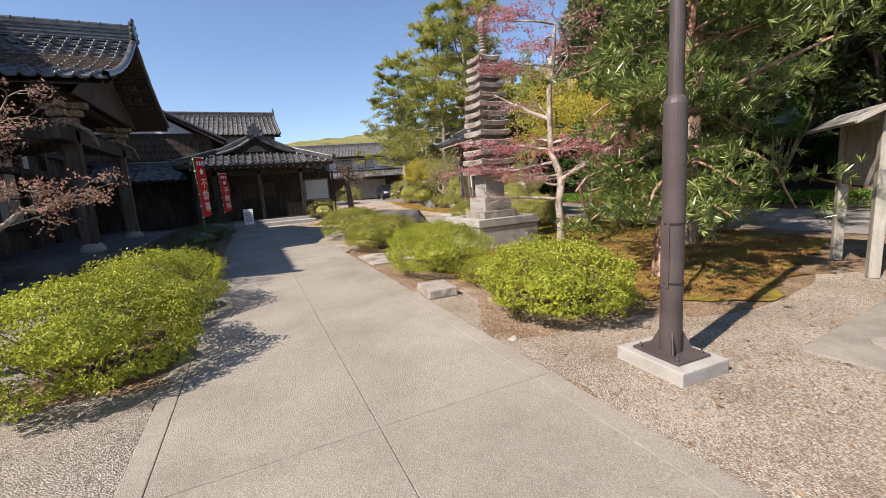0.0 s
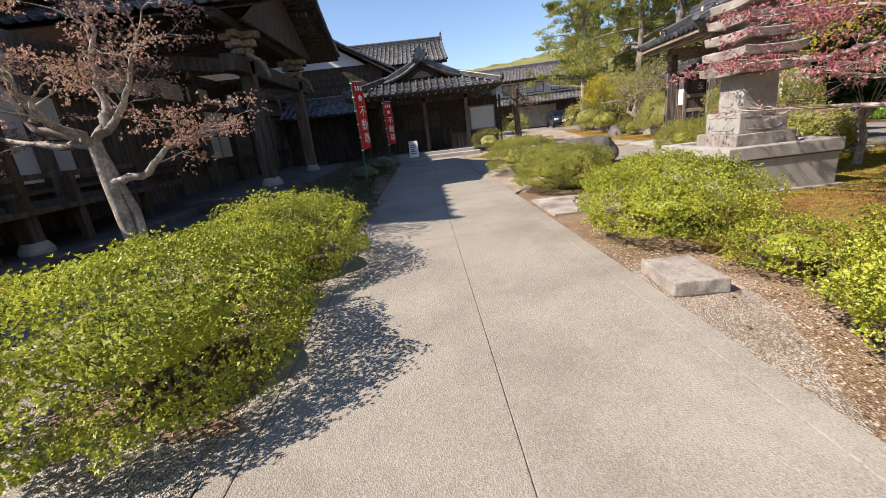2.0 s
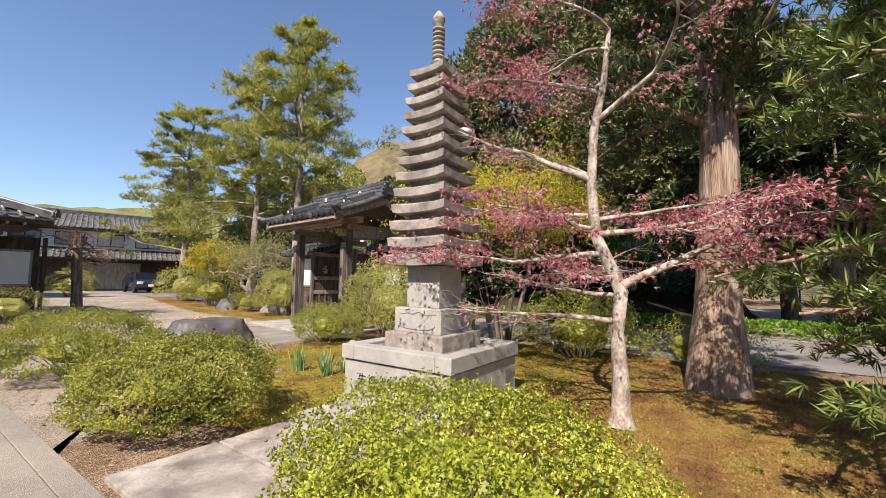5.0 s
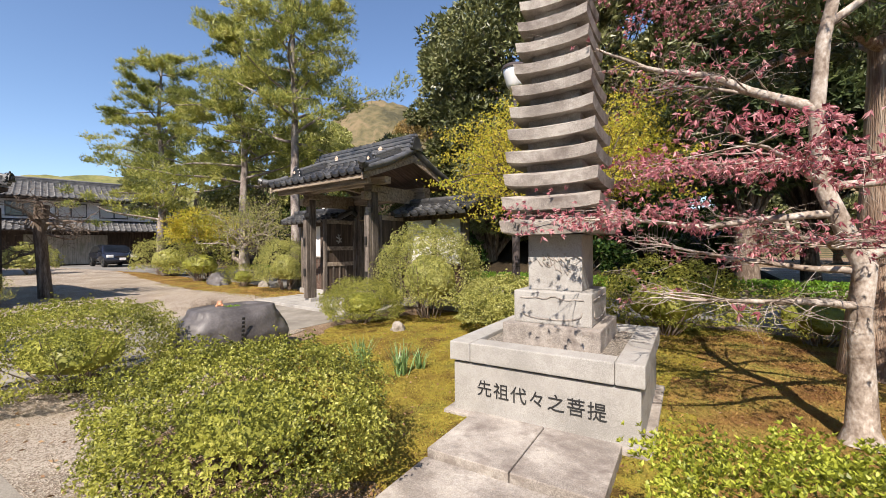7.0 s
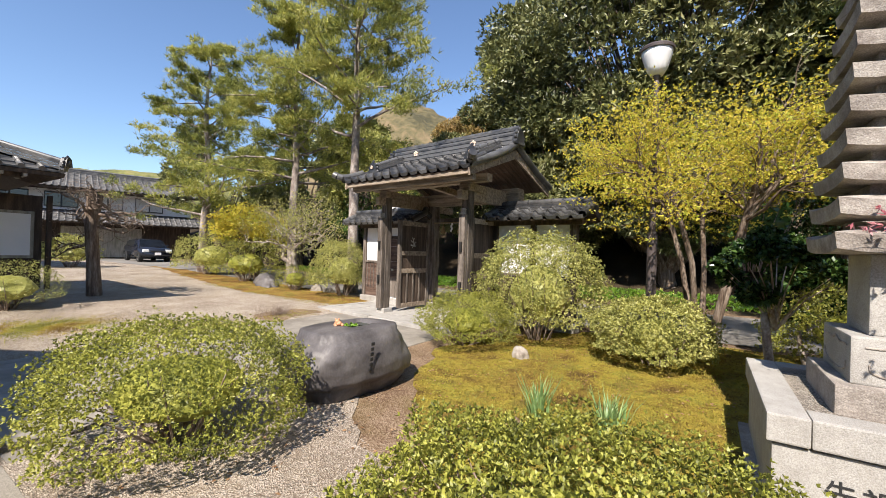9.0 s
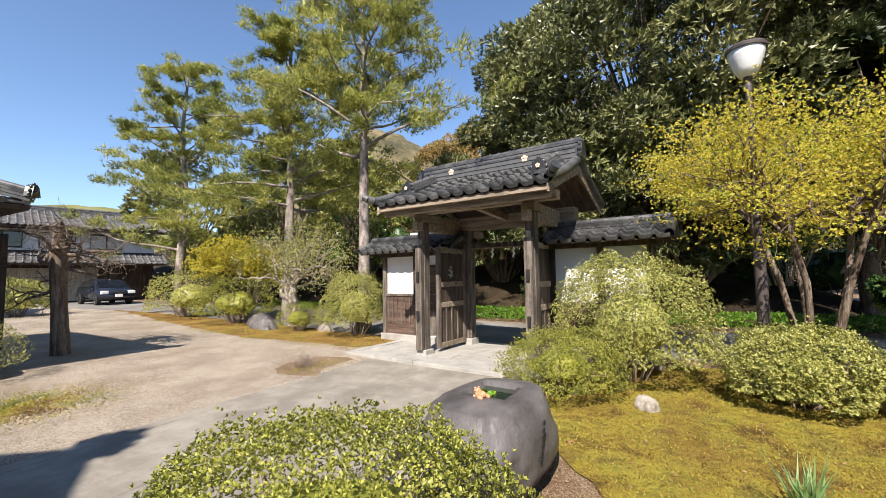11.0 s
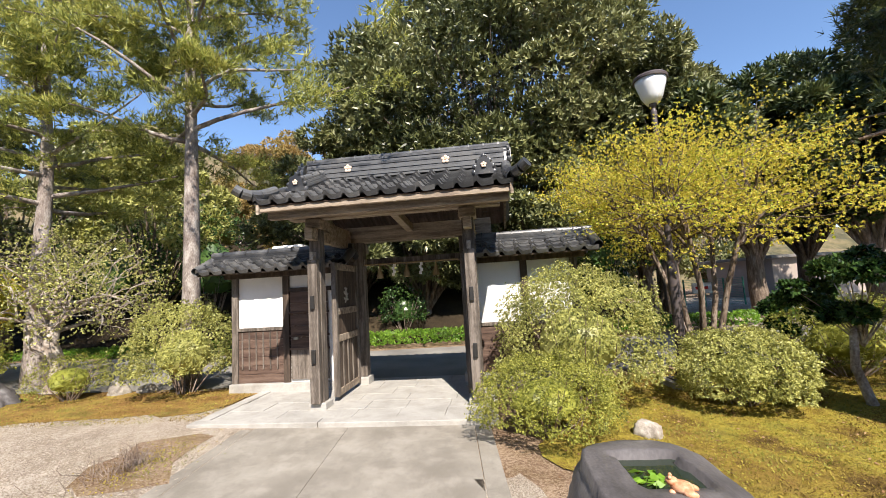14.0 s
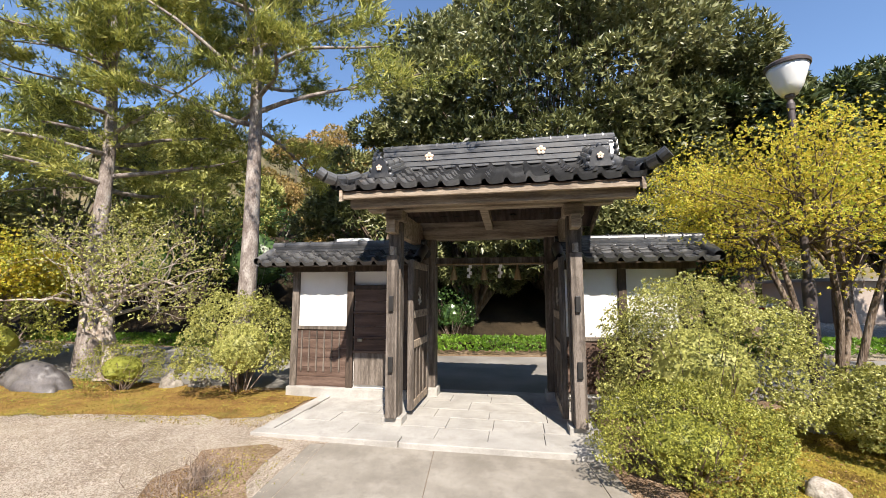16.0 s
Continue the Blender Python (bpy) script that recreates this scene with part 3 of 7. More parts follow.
zone("gravel_court", [(2.0, 16.6), (8.2, 16.4), (9.0, 17.6), (8.6, 21.0), (9.2, 26), (10.5, 32), (13, 36), (13, 46), (-2.5, 46), (2.0, 23)], 0.0, M["gravel"], "pale pinkish gravel court in front of the gate", 0.05, 1)
zone("gravel_strip", [(1.9, -6), (9.5, -6), (7.0, 2.6), (4.6, 2.3), (3.9, 2.5), (3.2, 3.4), (2.7, 4.6), (2.7, 7.0), (1.9, 7.2)], -0.004, M["gravel"], "pale pebble gravel beside the concrete path", 0.06, 2)
zone("gravel_yard", [(-8, -6), (-0.8, -6), (-0.8, 9.0), (-2.2, 12), (-4.5, 12), (-8, 12)], 0.0, M["gravel_grey"], "grey pebble gravel before the main hall", 0.04, 3)
zone("soil_bed", [(-1.9, 4.1), (-0.84, 3.75), (-0.84, 20.6), (-2.6, 20.4), (-2.2, 10)], 0.006, M["soil"], "brown soil and litter under the clipped shrubs", 0.05, 13)
zone("soil_strip", [(1.86, 3.2), (2.6, 2.9), (3.9, 2.9), (3.6, 4.0), (3.4, 5.6), (3.2, 7.5), (3.4, 9.0), (3.4, 11.5), (1.86, 9.6), (1.86, 5.4), (2.5, 5.3), (2.5, 4.4)], -0.001, M["soil"], "brown soil and litter under the clipped shrubs", 0.05, 14)
zone("gravel_edge", [(1.84, 9.5), (2.9, 11.0), (3.6, 11.3), (3.9, 12.2), (5.2, 13.2), (6.3, 13.2), (6.2, 13.7), (1.84, 13.8)], 0.001, M["gravel"], "loose gravel by the shrubs", 0.06, 4)
zone("moss_garden", [(3.3, 3.6), (4.3, 2.9), (5.0, 2.4), (6.8, 3.0), (9.6, 3.6), (10.0, 8.0), (9.8, 11.3), (8.0, 12.8), (6.6, 13.0), (5.4, 12.4), (4.2, 11.7), (3.4, 10.8), (3.0, 9.3), (3.0, 7.0), (2.8, 5.6)], 0.006, M["moss"], "yellow-brown moss lawn under garden trees", 0.07, 5)
zone("moss_dry", [(3.4, 3.7), (4.4, 3.0), (5.0, 2.5), (6.8, 3.1), (9.5, 3.7), (9.8, 6.5), (8.6, 7.3), (7.2, 7.0), (6.2, 7.5), (4.4, 7.1), (3.3, 6.6), (2.95, 5.6)], 0.011, M["moss_dry"], "dry orange-brown moss under the red maple", 0.12, 15)
zone("moss_bed", [(8.75, 17.75), (10.2, 17.5), (10.45, 22), (10.6, 34), (9.8, 30), (8.95, 26), (8.35, 21.2)], 0.006, M["moss_dry"], "mossy bed along the edge of the court", 0.08, 6)
zone("road", [(10.4, -40), (14.8, -40), (14.8, 13), (15.0, 60), (10.8, 60), (10.4, 16)], 0.004, M["asphalt"], "grey asphalt lane behind the garden gate", 0.0)
zone("sand_lot", [(14.9, -30), (34, -30), (34, 6), (14.9, 6)], 0.004, M["gravel"], "pale sandy lot beyond the lane", 0.1, 8)

# Added bank: closes bright gaps behind the trees, shade put into its colour.
bm = bmesh.new()
vs = {}
xs, yys = [16.2, 17.0, 18.5, 20.5, 23, 27, 34, 45], list(range(4, 66, 2))
for i, x in enumerate(xs):
    for j, y in enumerate(yys):
        side = min(1.0, (y - 4) / 8.0)
        vs[i, j] = bm.verts.new((x, y, -0.05 + side * (0.0, 0.45, 1.2, 2.2, 3.4, 5.0, 7.5, 10.0)[i] + 0.25 * noise.noise(Vector((x * 0.4, y * 0.4, 2)))))
for i in range(len(xs) - 1):
    for j in range(len(yys) - 1):
        bm.faces.new((vs[i, j], vs[i + 1, j], vs[i + 1, j + 1], vs[i, j + 1]))
tagged(part("ground_backing_bank", bm, M["forest_floor_shade"], smooth=True), "added backing bank beyond the lane, coloured dark for woodland shade", "bank", kind="structure")


# ---- paths ----
def slab_row(name, label, rects, z0, z1, mat, bevel=0.006):
    root = thing(name, label, "pavement", kind="structure")
    for x0, x1, y0, y1 in rects:
        bm = box(bmesh.new(), x0, x1, y0, y1, z0, z1, bevel)
        for v in bm.verts:
            v.co.z += gz(v.co.y)
        part("slab", bm, mat, root)
    return root


G = 0.004
rects = []
ys = [-6.0, -2.0, 2.35, 7.2, 11.6, 13.45, 16.0, 20.9]
for y0, y1 in zip(ys, ys[1:]):
    rects.append((-0.68 + G, 0.58 - G / 2, y0 + G, y1))
    rects.append((0.58 + G / 2, 1.78, y0 + G, y1))
slab_row("pavement_main", "grey washed-concrete path with straight joints", rects, -0.12, 0.0, M["concrete"], 0.005)
rects = []
for y0, y1 in zip(ys, ys[1:]):
    rects.append((-0.82, -0.68, y0 + G, y1))
    if y1 < 13.5 or y0 > 15.9:
        rects.append((1.785, 1.96, y0 + G, y1))
slab_row("pavement_edging", "smooth concrete edging along the path", rects, -0.12, 0.002, M["concrete"], 0.008)
rects = []
for x0, x1 in ((1.79, 4.9), (4.9, 7.95)):
    rects.append((x0 + G, x1, 13.65, 15.3 - G / 2))
    rects.append((x0 + G, x1, 15.3 + G / 2, 16.6))
slab_row("pavement_gate", "grey concrete path leading to the wooden gate", rects, -0.12, 0.001, M["concrete_smooth"], 0.005)
slab_row("pavement_gate_edging", "pale concrete edging beside the gate path", [(1.98, 5.2, 13.45, 13.645), (5.21, 7.9, 13.45, 13.645), (1.98, 5.2, 16.605, 16.78), (5.21, 7.9, 16.605, 16.78)], -0.12, 0.003, M["concrete_smooth"], 0.008)
bm = bmesh.new()
for y0, y1 in ((-5.9, 16.0), (16.0, 20.8)):
    box(bm, -0.81, 1.95, y0, y1, -0.13, -0.015)
for v in bm.verts:
    v.co.z += gz(v.co.y)
tagged(part("pavement_bedding", bm, M["joint"]), "dark filler between concrete slabs", "pavement", kind="structure")

# stepping stone beside the path
ob = thing("stone_slab", "weathered pale rectangular stone block beside the path", "stone", pose(2.2, 5.02, 0, 0, 0, -4))
bm = box(bmesh.new(), -0.2, 0.2, -0.27, 0.27, 0.0, 0.115, 0.012)
bmesh.ops.subdivide_edges(bm, edges=[e for e in bm.edges if e.calc_length() > 0.08], cuts=6, use_grid_fill=True)
for v in bm.verts:
    v.co += Vector((noise.noise(v.co * 9), noise.noise(v.co * 9 + Vector((3, 1, 0))), noise.noise(v.co * 9 + Vector((0, 5, 2))))) * 0.007
part("block", bm, M["old_stone"], ob)
# approach to the pagoda
ob = thing("approach_stones", "pale grey stone slabs leading to the pagoda plinth", "stone slab", pose(0, 0, 0))
for x0, x1, y0, y1, z in ((2.02, 2.78, 7.62, 8.86, 0.035), (2.8, 3.55, 7.64, 8.84, 0.04), (3.57, 4.32, 7.66, 8.22, 0.09), (3.57, 4.32, 8.23, 8.84, 0.09)):
    part("slab", box(bmesh.new(), x0, x1, y0, y1, -0.05, z, 0.008), M["old_stone"], ob)
# low concrete kerb across the yard gravel
ob = thing("drain_kerb", "narrow pale concrete kerb across the gravel yard", "kerb", pose(-4.9, 5.3, 0, 0, 0, -4))
part("kerb", box(bmesh.new(), 0, 2.4, -0.05, 0.05, -0.05, 0.04, 0.008), M["granite"], ob)
# Flat dark strip imitates the shade inside a drain; nothing is sunk.
part("channel_shade", box(bmesh.new(), 0, 2.4, 0.055, 0.16, -0.05, 0.008, 0.004), M["joint"], ob, "flat dark strip standing for a drain channel's shaded inside")
# concrete pad with a cover
ob = thing("concrete_pad", "grey concrete pad with a round iron cover", "pavement", pose(4.4, 1.2, 0, 0, 0, 4))
part("pad", box(bmesh.new(), -0.6, 1.4, -1.6, 0.42, -0.05, 0.02, 0.01), M["concrete_smooth"], ob)
part("cover", lathe([(0.0, 0.02), (0.17, 0.02), (0.17, 0.026), (0.14, 0.03), (0.0, 0.03)]), M["old_stone"], ob)


# ---- pagoda ----
def text_part(name, body, size, m, mat, parent, extrude=0.003):
    cu = bpy.data.curves.new(name, "FONT")
    cu.body, cu.size, cu.extrude, cu.align_x, cu.align_y = body, size, extrude, "CENTER", "CENTER"
    cu.materials.append(mat)
    ob = new(name, cu)
    ob.parent, ob.matrix_basis = parent, m
    return ob


def pagoda():
    ob = thing("stone_pagoda", "tall thirteen-storey weathered stone pagoda on a plinth", "pagoda", pose(5.185, 8.32, 0))
    base = part("base", box(bmesh.new(), -0.775, 0.775, -0.775, 0.775, 0.0, 0.47, 0.01), M["granite"], ob, "pale granite base with an inscription")
    part("footing", box(bmesh.new(), -0.85, 0.85, -0.85, 0.85, -0.05, 0.035, 0.015), M["old_stone"], ob)
    for x0, x1, y0, y1 in ((-0.805, 0.805, -0.805, -0.6), (-0.805, 0.805, 0.6, 0.805), (-0.805, -0.6, -0.598, 0.598), (0.6, 0.805, -0.598, 0.598)):
        part("kerb_stone", box(bmesh.new(), x0, x1, y0, y1, 0.485, 0.655, 0.012), M["granite"], ob)
    part("gravel_bed", box(bmesh.new(), -0.6, 0.6, -0.6, 0.6, 0.45, 0.615), M["gravel_grey"], ob, "dark gravel and moss inside the kerb")
    part("plinth", box(bmesh.new(), -0.44, 0.44, -0.44, 0.44, 0.6, 0.8, 0.015), M["old_stone"], ob)
    die = part("die", box(bmesh.new(), -0.355, 0.355, -0.355, 0.355, 0.8, 1.1, 0.012), M["granite"], ob, "granite block with carved frames")
    for k in range(4):
        bm = bmesh.new()
        r = Matrix.Rotation(k * math.pi / 2, 4, "Z")
        prev = None
        for i in range(17):
            t = i / 16
            y = -0.29 + 0.58 * t
            z = 1.035 + 0.012 * math.sin(t * math.pi * 6) * (1 - abs(2 * t - 1)) + 0.02 * max(0, 1 - abs(t - 0.5) * 8)
            if prev:
                rod(bm, r @ Vector((-0.356, prev[0], prev[1])), r @ Vector((-0.356, y, z)), 0.007, sides=6)
            prev = (y, z)
        part("carved_frame", bm, M["old_stone"], die)
        bm = bmesh.new()
        prev = None
        for i in range(17):
            a = math.pi * (1 + i / 16)
            y, z = 0.27 * math.cos(a), 0.93 + 0.085 * math.copysign(abs(math.sin(a)) ** 0.5, math.sin(a))
            if prev:
                rod(bm, r @ Vector((-0.356, prev[0], prev[1])), r @ Vector((-0.356, y, z)), 0.007, sides=6)
            prev = (y, z)
        part("carved_frame", bm, M["old_stone"], die)
    part("shaft", box(bmesh.new(), -0.25, 0.25, -0.25, 0.25, 1.1, 1.62, 0.012), M["granite"], ob, "carved lower storey of pale granite")
    bm = bmesh.new()
    rng = random.Random(4)
    for i in range(22):
        y, z = -0.15 + 0.013 * i, rng.uniform(1.24, 1.4)
        a = rng.uniform(0.5, 1.6)
        rod(bm, (-0.252, y, z), (-0.252, y + 0.06 * math.cos(a), z + 0.06 * math.sin(a)), 0.008, 0.004, 6)
    part("carving", bm, M["old_stone"], ob, "worn carved relief")
    n = 13
    for i in range(n):
        t = i / (n - 1)
        z = 1.62 + (4.12 - 1.62) * (t * 0.93 + 0.07 * t * (2 - t))
        half = 0.46 - 0.185 * t
        th = 0.105 - 0.03 * t
        bm = bmesh.new()
        seg = 8
        grid = {}
        for s, (zz, shrink) in enumerate(((0, 0.97), (th, 1.0), (th + 0.055, 0.62))):
            for a in range(4 * seg):
                q, u = divmod(a, seg)
                u = -1 + 2 * u / seg
                x, y = [(u, -1), (1, u), (-u, 1), (-1, -u)][q]
                rise = 0.03 * (abs(u) ** 3) * (1 if s < 2 else 0)
                grid[s, a] = bm.verts.new((x * half * shrink, y * half * shrink, z + zz + rise))
        for s in range(2):
            for a in range(4 * seg):
                b = (a + 1) % (4 * seg)
                bm.faces.new((grid[s, a], grid[s, b], grid[s + 1, b], grid[s + 1, a]))
        bm.faces.new([grid[0, a] for a in reversed(range(4 * seg))])
        bm.faces.new([grid[2, a] for a in range(4 * seg)])
        part("eave_stone", bm, M["old_stone"], ob)
        if i < n - 1:
            h2 = half * 0.6
            part("storey", box(bmesh.new(), -h2, h2, -h2, h2, z + th, z + 0.235, 0.008), M["old_stone"], ob, "recessed storey block")
    z = 4.2
    prof = [(0.11, z), (0.13, z + 0.03), (0.13, z + 0.08), (0.07, z + 0.1), (0.1, z + 0.16), (0.06, z + 0.2)]
    for i in range(7):
        zz = z + 0.22 + i * 0.065
        prof += [(0.05, zz), (0.085, zz + 0.015), (0.085, zz + 0.035), (0.05, zz + 0.05)]
    prof += [(0.07, z + 0.72), (0.09, z + 0.78), (0.06, z + 0.85), (0.005, z + 0.92)]
    part("finial", lathe(prof, 16), M["old_stone"], ob, "ringed stone finial")
    for i, ch in enumerate("先祖代々之菩提"):
        text_part("inscription", ch, 0.148, pose(-0.779, 0.47 - i * 0.157, 0.255 - 0.002 * i, 90, 0, -90), M["ink"], base)
    return ob


pagoda()


# ---- lamp posts ----
def lamp_post(x, y, rz, label):
    ob = thing("lamp_post", label, "lamp post", pose(x, y, 0, 0, 0, rz), "garden lamp posts")
    part("footing", box(bmesh.new(), -0.24, 0.24, -0.29, 0.29, -0.05, 0.1, 0.012), M["granite"], ob, "white concrete footing")
    part("base_plate", box(bmesh.new(), -0.17, 0.17, -0.2, 0.2, 0.1, 0.12, 0.004), M["metal_dark"], ob)
    for sx in (-1, 1):
        for sy in (-1, 1):
            part("bolt", lathe([(0.014, 0.12), (0.014, 0.135), (0.007, 0.14), (0.007, 0.155)], 6), M["metal_dark"], ob).location = (sx * 0.13, sy * 0.16, 0)
    for k in range(4):
        bm = prism([(0.05, 0.12), (0.15, 0.12), (0.15, 0.135), (0.07, 0.3), (0.05, 0.3)], "y", -0.005, 0.005)
        bmesh.ops.rotate(bm, verts=bm.verts[:], matrix=Matrix.Rotation(k * math.pi / 2 + math.pi / 4, 3, "Z"))
        part("gusset", bm, M["metal_dark"], ob)
    part("lower_tube", lathe([(0.0, 0.12), (0.078, 0.12), (0.078, 1.93), (0.07, 1.96), (0.05, 1.985), (0.0, 1.985)], 24), M["metal_dark"], ob, smooth=False)
    part("upper_tube", lathe([(0.0, 1.96), (0.05, 1.96), (0.042, 4.4), (0.05, 4.42), (0.05, 4.5), (0.03, 4.56), (0.06, 4.6), (0.06, 4.64), (0.0, 4.64)], 20), M["metal_dark"], ob)
    hatch = part("hatch", box(bmesh.new(), -0.081, -0.077, -0.035, 0.035, 0.62, 1.12, 0.002), M["metal_dark"], ob, "flat inspection hatch")
    for z in (0.65, 1.09):
        part("band", lathe([(0.079, z), (0.0825, z), (0.0825, z + 0.012), (0.079, z + 0.012)], 24), M["metal_black"], ob)
    part("shade", lathe([(0.0, 4.64), (0.1, 4.64), (0.17, 4.76), (0.235, 4.98), (0.25, 5.06), (0.0, 5.06)], 28), M["lamp_white"], ob, "white flared glass shade", True)
    part("cap", lathe([(0.0, 5.05), (0.27, 5.05), (0.275, 5.09), (0.25, 5.12), (0.16, 5.16), (0.0, 5.18)], 28), M["metal_dark"], ob, "dark metal cap")
    return ob


lamp_post(2.785, 1.96, -3, "brown steel lamp post bolted to a white footing")
lamp_post(8.95, 10.24, 0, "lamp post with white flared shade among maple leaves")


# ---- roofs ----
def tile_arrays(w, L, amp=0.038, seg=10):
    """One S-shaped pantile: top sheet with a turned-down front lip."""
    u = np.linspace(0, 1, seg + 1)
    z = amp * 1.8 * np.exp(-((u - 0.16) / 0.13) ** 2) - amp * 0.4 * np.sin(math.pi * u)
    rows = [(0.0, -0.03), (0.0, 0.036), (L, -0.008)]
    v = np.concatenate([np.stack([u * w * 1.03, np.full(seg + 1, y), z + dz], 1) for y, dz in rows])
    f = []
    for r in range(2):
        for i in range(seg):
            a = r * (seg + 1) + i
            f.append((a, a + 1, a + seg + 2, a + seg + 1))
    return v, np.array(f)


def tile_field(parent, m, cols, rows, w, e, mat, single=False, sag=0.0):
    """Courses of tiles on a slope whose frame m has x across, y up the slope and z out."""
    v, f = tile_arrays(w, e * 1.2)
    if single:
        me = bpy.data.meshes.new("roof_tile")
        me.from_pydata(v.tolist(), [], f.tolist())
        me.materials.append(mat)
    g = Geo()
    for r in range(rows):
        t = (r + 0.5) / rows
        lift = -sag * math.sin(math.pi * t)
        for c in range(cols):
            o = np.array([c * w, r * e, 0.012 * (r % 2) + lift])
            if single:
                ob = link("roof_tile", me, None, parent)
                ob.matrix_basis = m @ Matrix.Translation(o)
            else:
                g.add(v + o, f)
    if not single:
        ob = link("tile_course", g.mesh("tile_course"), mat, parent, "rows of curved dark tiles")
        ob.matrix_basis = m
        ob["kind"] = "stuff"


def slope(origin, across, up):
    x, y = Vector(across).normalized(), Vector(up).normalized()
    z = x.cross(y)
    return Matrix(((x.x, y.x, z.x, origin[0]), (x.y, y.y, z.y, origin[1]), (x.z, y.z, z.z, origin[2]), (0, 0, 0, 1)))


def ridge(parent, a, b, h, w, mat, cap=0.06, bumps=0, name="ridge"):
    """A stacked-tile ridge from a to b: thin projecting courses under a round cap."""
    a, b = Vector(a), Vector(b)
    d = b - a
    L = d.length
    m = slope(a, d, Vector((0, 0, 1)).cross(d))
    bm = bmesh.new()
    k = max(3, int(h / 0.045))
    for i in range(k):
        ww = w * (1.0 - 0.25 * i / k) + (0.03 if i % 2 else 0)
        box(bm, 0, L, -ww / 2, ww / 2, h * i / k, h * (i + 0.86) / k)
    rod(bm, (-0.03, 0, h + cap * 0.3), (L + 0.03, 0, h + cap * 0.3), cap, sides=14)
    for i in range(bumps):
        x = L * (i + 0.5) / bumps
        rod(bm, (x, 0, h + cap * 0.3), (x + 0.02, 0, h + cap * 0.3), cap * 1.25, sides=12)
    ob = part(name, bm, mat, parent)
    ob.matrix_basis = m
    return ob


def crest(parent, m, r, mat):
    bm = bmesh.new()
    for k in range(5):
        a = k * 2 * math.pi / 5 + math.pi / 2
        c = Vector((r * 0.58 * math.cos(a), r * 0.58 * math.sin(a), 0))
        bmesh.ops.create_uvsphere(bm, u_segments=10, v_segments=6, radius=r * 0.42, matrix=Matrix.Translation(c) @ Matrix.Diagonal((1, 1, 0.45, 1)))
    bmesh.ops.create_uvsphere(bm, u_segments=8, v_segments=6, radius=r * 0.25, matrix=Matrix.Translation((0, 0, r * 0.12)))
    ob = part("crest", bm, mat, parent, "pale five-petalled crest")
    ob.matrix_basis = m
    return ob


def oni_tile(parent, m, s, mat, seed=1):
    """An ornamental ridge-end tile with curled cloud lobes."""
    bm = prism([(-0.5 * s, 0), (0.5 * s, 0), (0.42 * s, 0.35 * s), (0.3 * s, 0.75 * s), (0, 0.95 * s), (-0.3 * s, 0.75 * s), (-0.42 * s, 0.35 * s)], "y", -0.06, 0.06)
    for x, z, r in ((-0.5, 0.12, 0.16), (0.5, 0.12, 0.16), (-0.46, 0.42, 0.14), (0.46, 0.42, 0.14), (-0.3, 0.72, 0.14), (0.3, 0.72, 0.14), (0, 0.98, 0.13), (-0.2, 0.15, 0.14), (0.2, 0.15, 0.14)):
        bmesh.ops.create_uvsphere(bm, u_segments=10, v_segments=7, radius=r * s, matrix=Matrix.Translation((x * s, -0.02, z * s)) @ Matrix.Diagonal((1, 0.7, 1, 1)))
    ob = part("ornament", bm, mat, parent, "curled ornamental ridge-end tile")
    ob.matrix_basis = m
    return ob


def gable_roof(parent, axis, a0, a1, c, half, z_eave, z_ridge, mat, w=0.27, e=0.25, single=False, thick=0.08, sag=0.06, ridge_h=0.3, halves=(1, 1), soffit="wood_dark"):
    """Two tiled slopes either side of a ridge along axis ('x' or 'y'), with deck, verge rolls and ridge."""
    def P(along, across, z):
        return Vector((along, across, z)) if axis == "x" else Vector((across, along, z))
    for s, hw in ((-1, halves[0] * half), (1, halves[1] * half)):
        if not hw:
            continue
        e0, r0 = P(a0, c + s * hw, z_eave), P(a0, c, z_ridge)
        up = r0 - e0
        across = P(a1, 0, 0) - P(a0, 0, 0)
        org = e0
        if across.cross(up).z < 0:
            org, across = P(a1, c + s * hw, z_eave), -across
        m = slope(org, across, up)
        W, L = abs(a1 - a0), up.length
        cols, rows = round(W / w), round(L / e)
        deck = part("roof_deck", box(bmesh.new(), 0, W, 0.02, L, -thick - 0.03, -0.04 - sag * 0.6, 0.0), M[soffit], parent, "dark timber roof boarding")
        deck.matrix_basis = m
        tile_field(parent, m, cols, rows, W / cols, L / rows, mat, single, sag)
        for x in (0.0, W):
            roll = Geo()
            k = 10
            add_tube(roll, [(x + 0.0001 * i, L * i / k, 0.035 - sag * math.sin(math.pi * i / k)) for i in range(k + 1)], [0.075 + 0.008 * (i % 2) for i in range(k + 1)], 10)
            v = link("verge_roll", roll.mesh("verge_roll"), mat, parent)
            v.matrix_basis = m
    if ridge_h:
        ridge(parent, P(a0, c, z_ridge - 0.04), P(a1, c, z_ridge - 0.04), ridge_h, 0.24, mat, 0.07, max(2, int(abs(a1 - a0) / 0.45)))


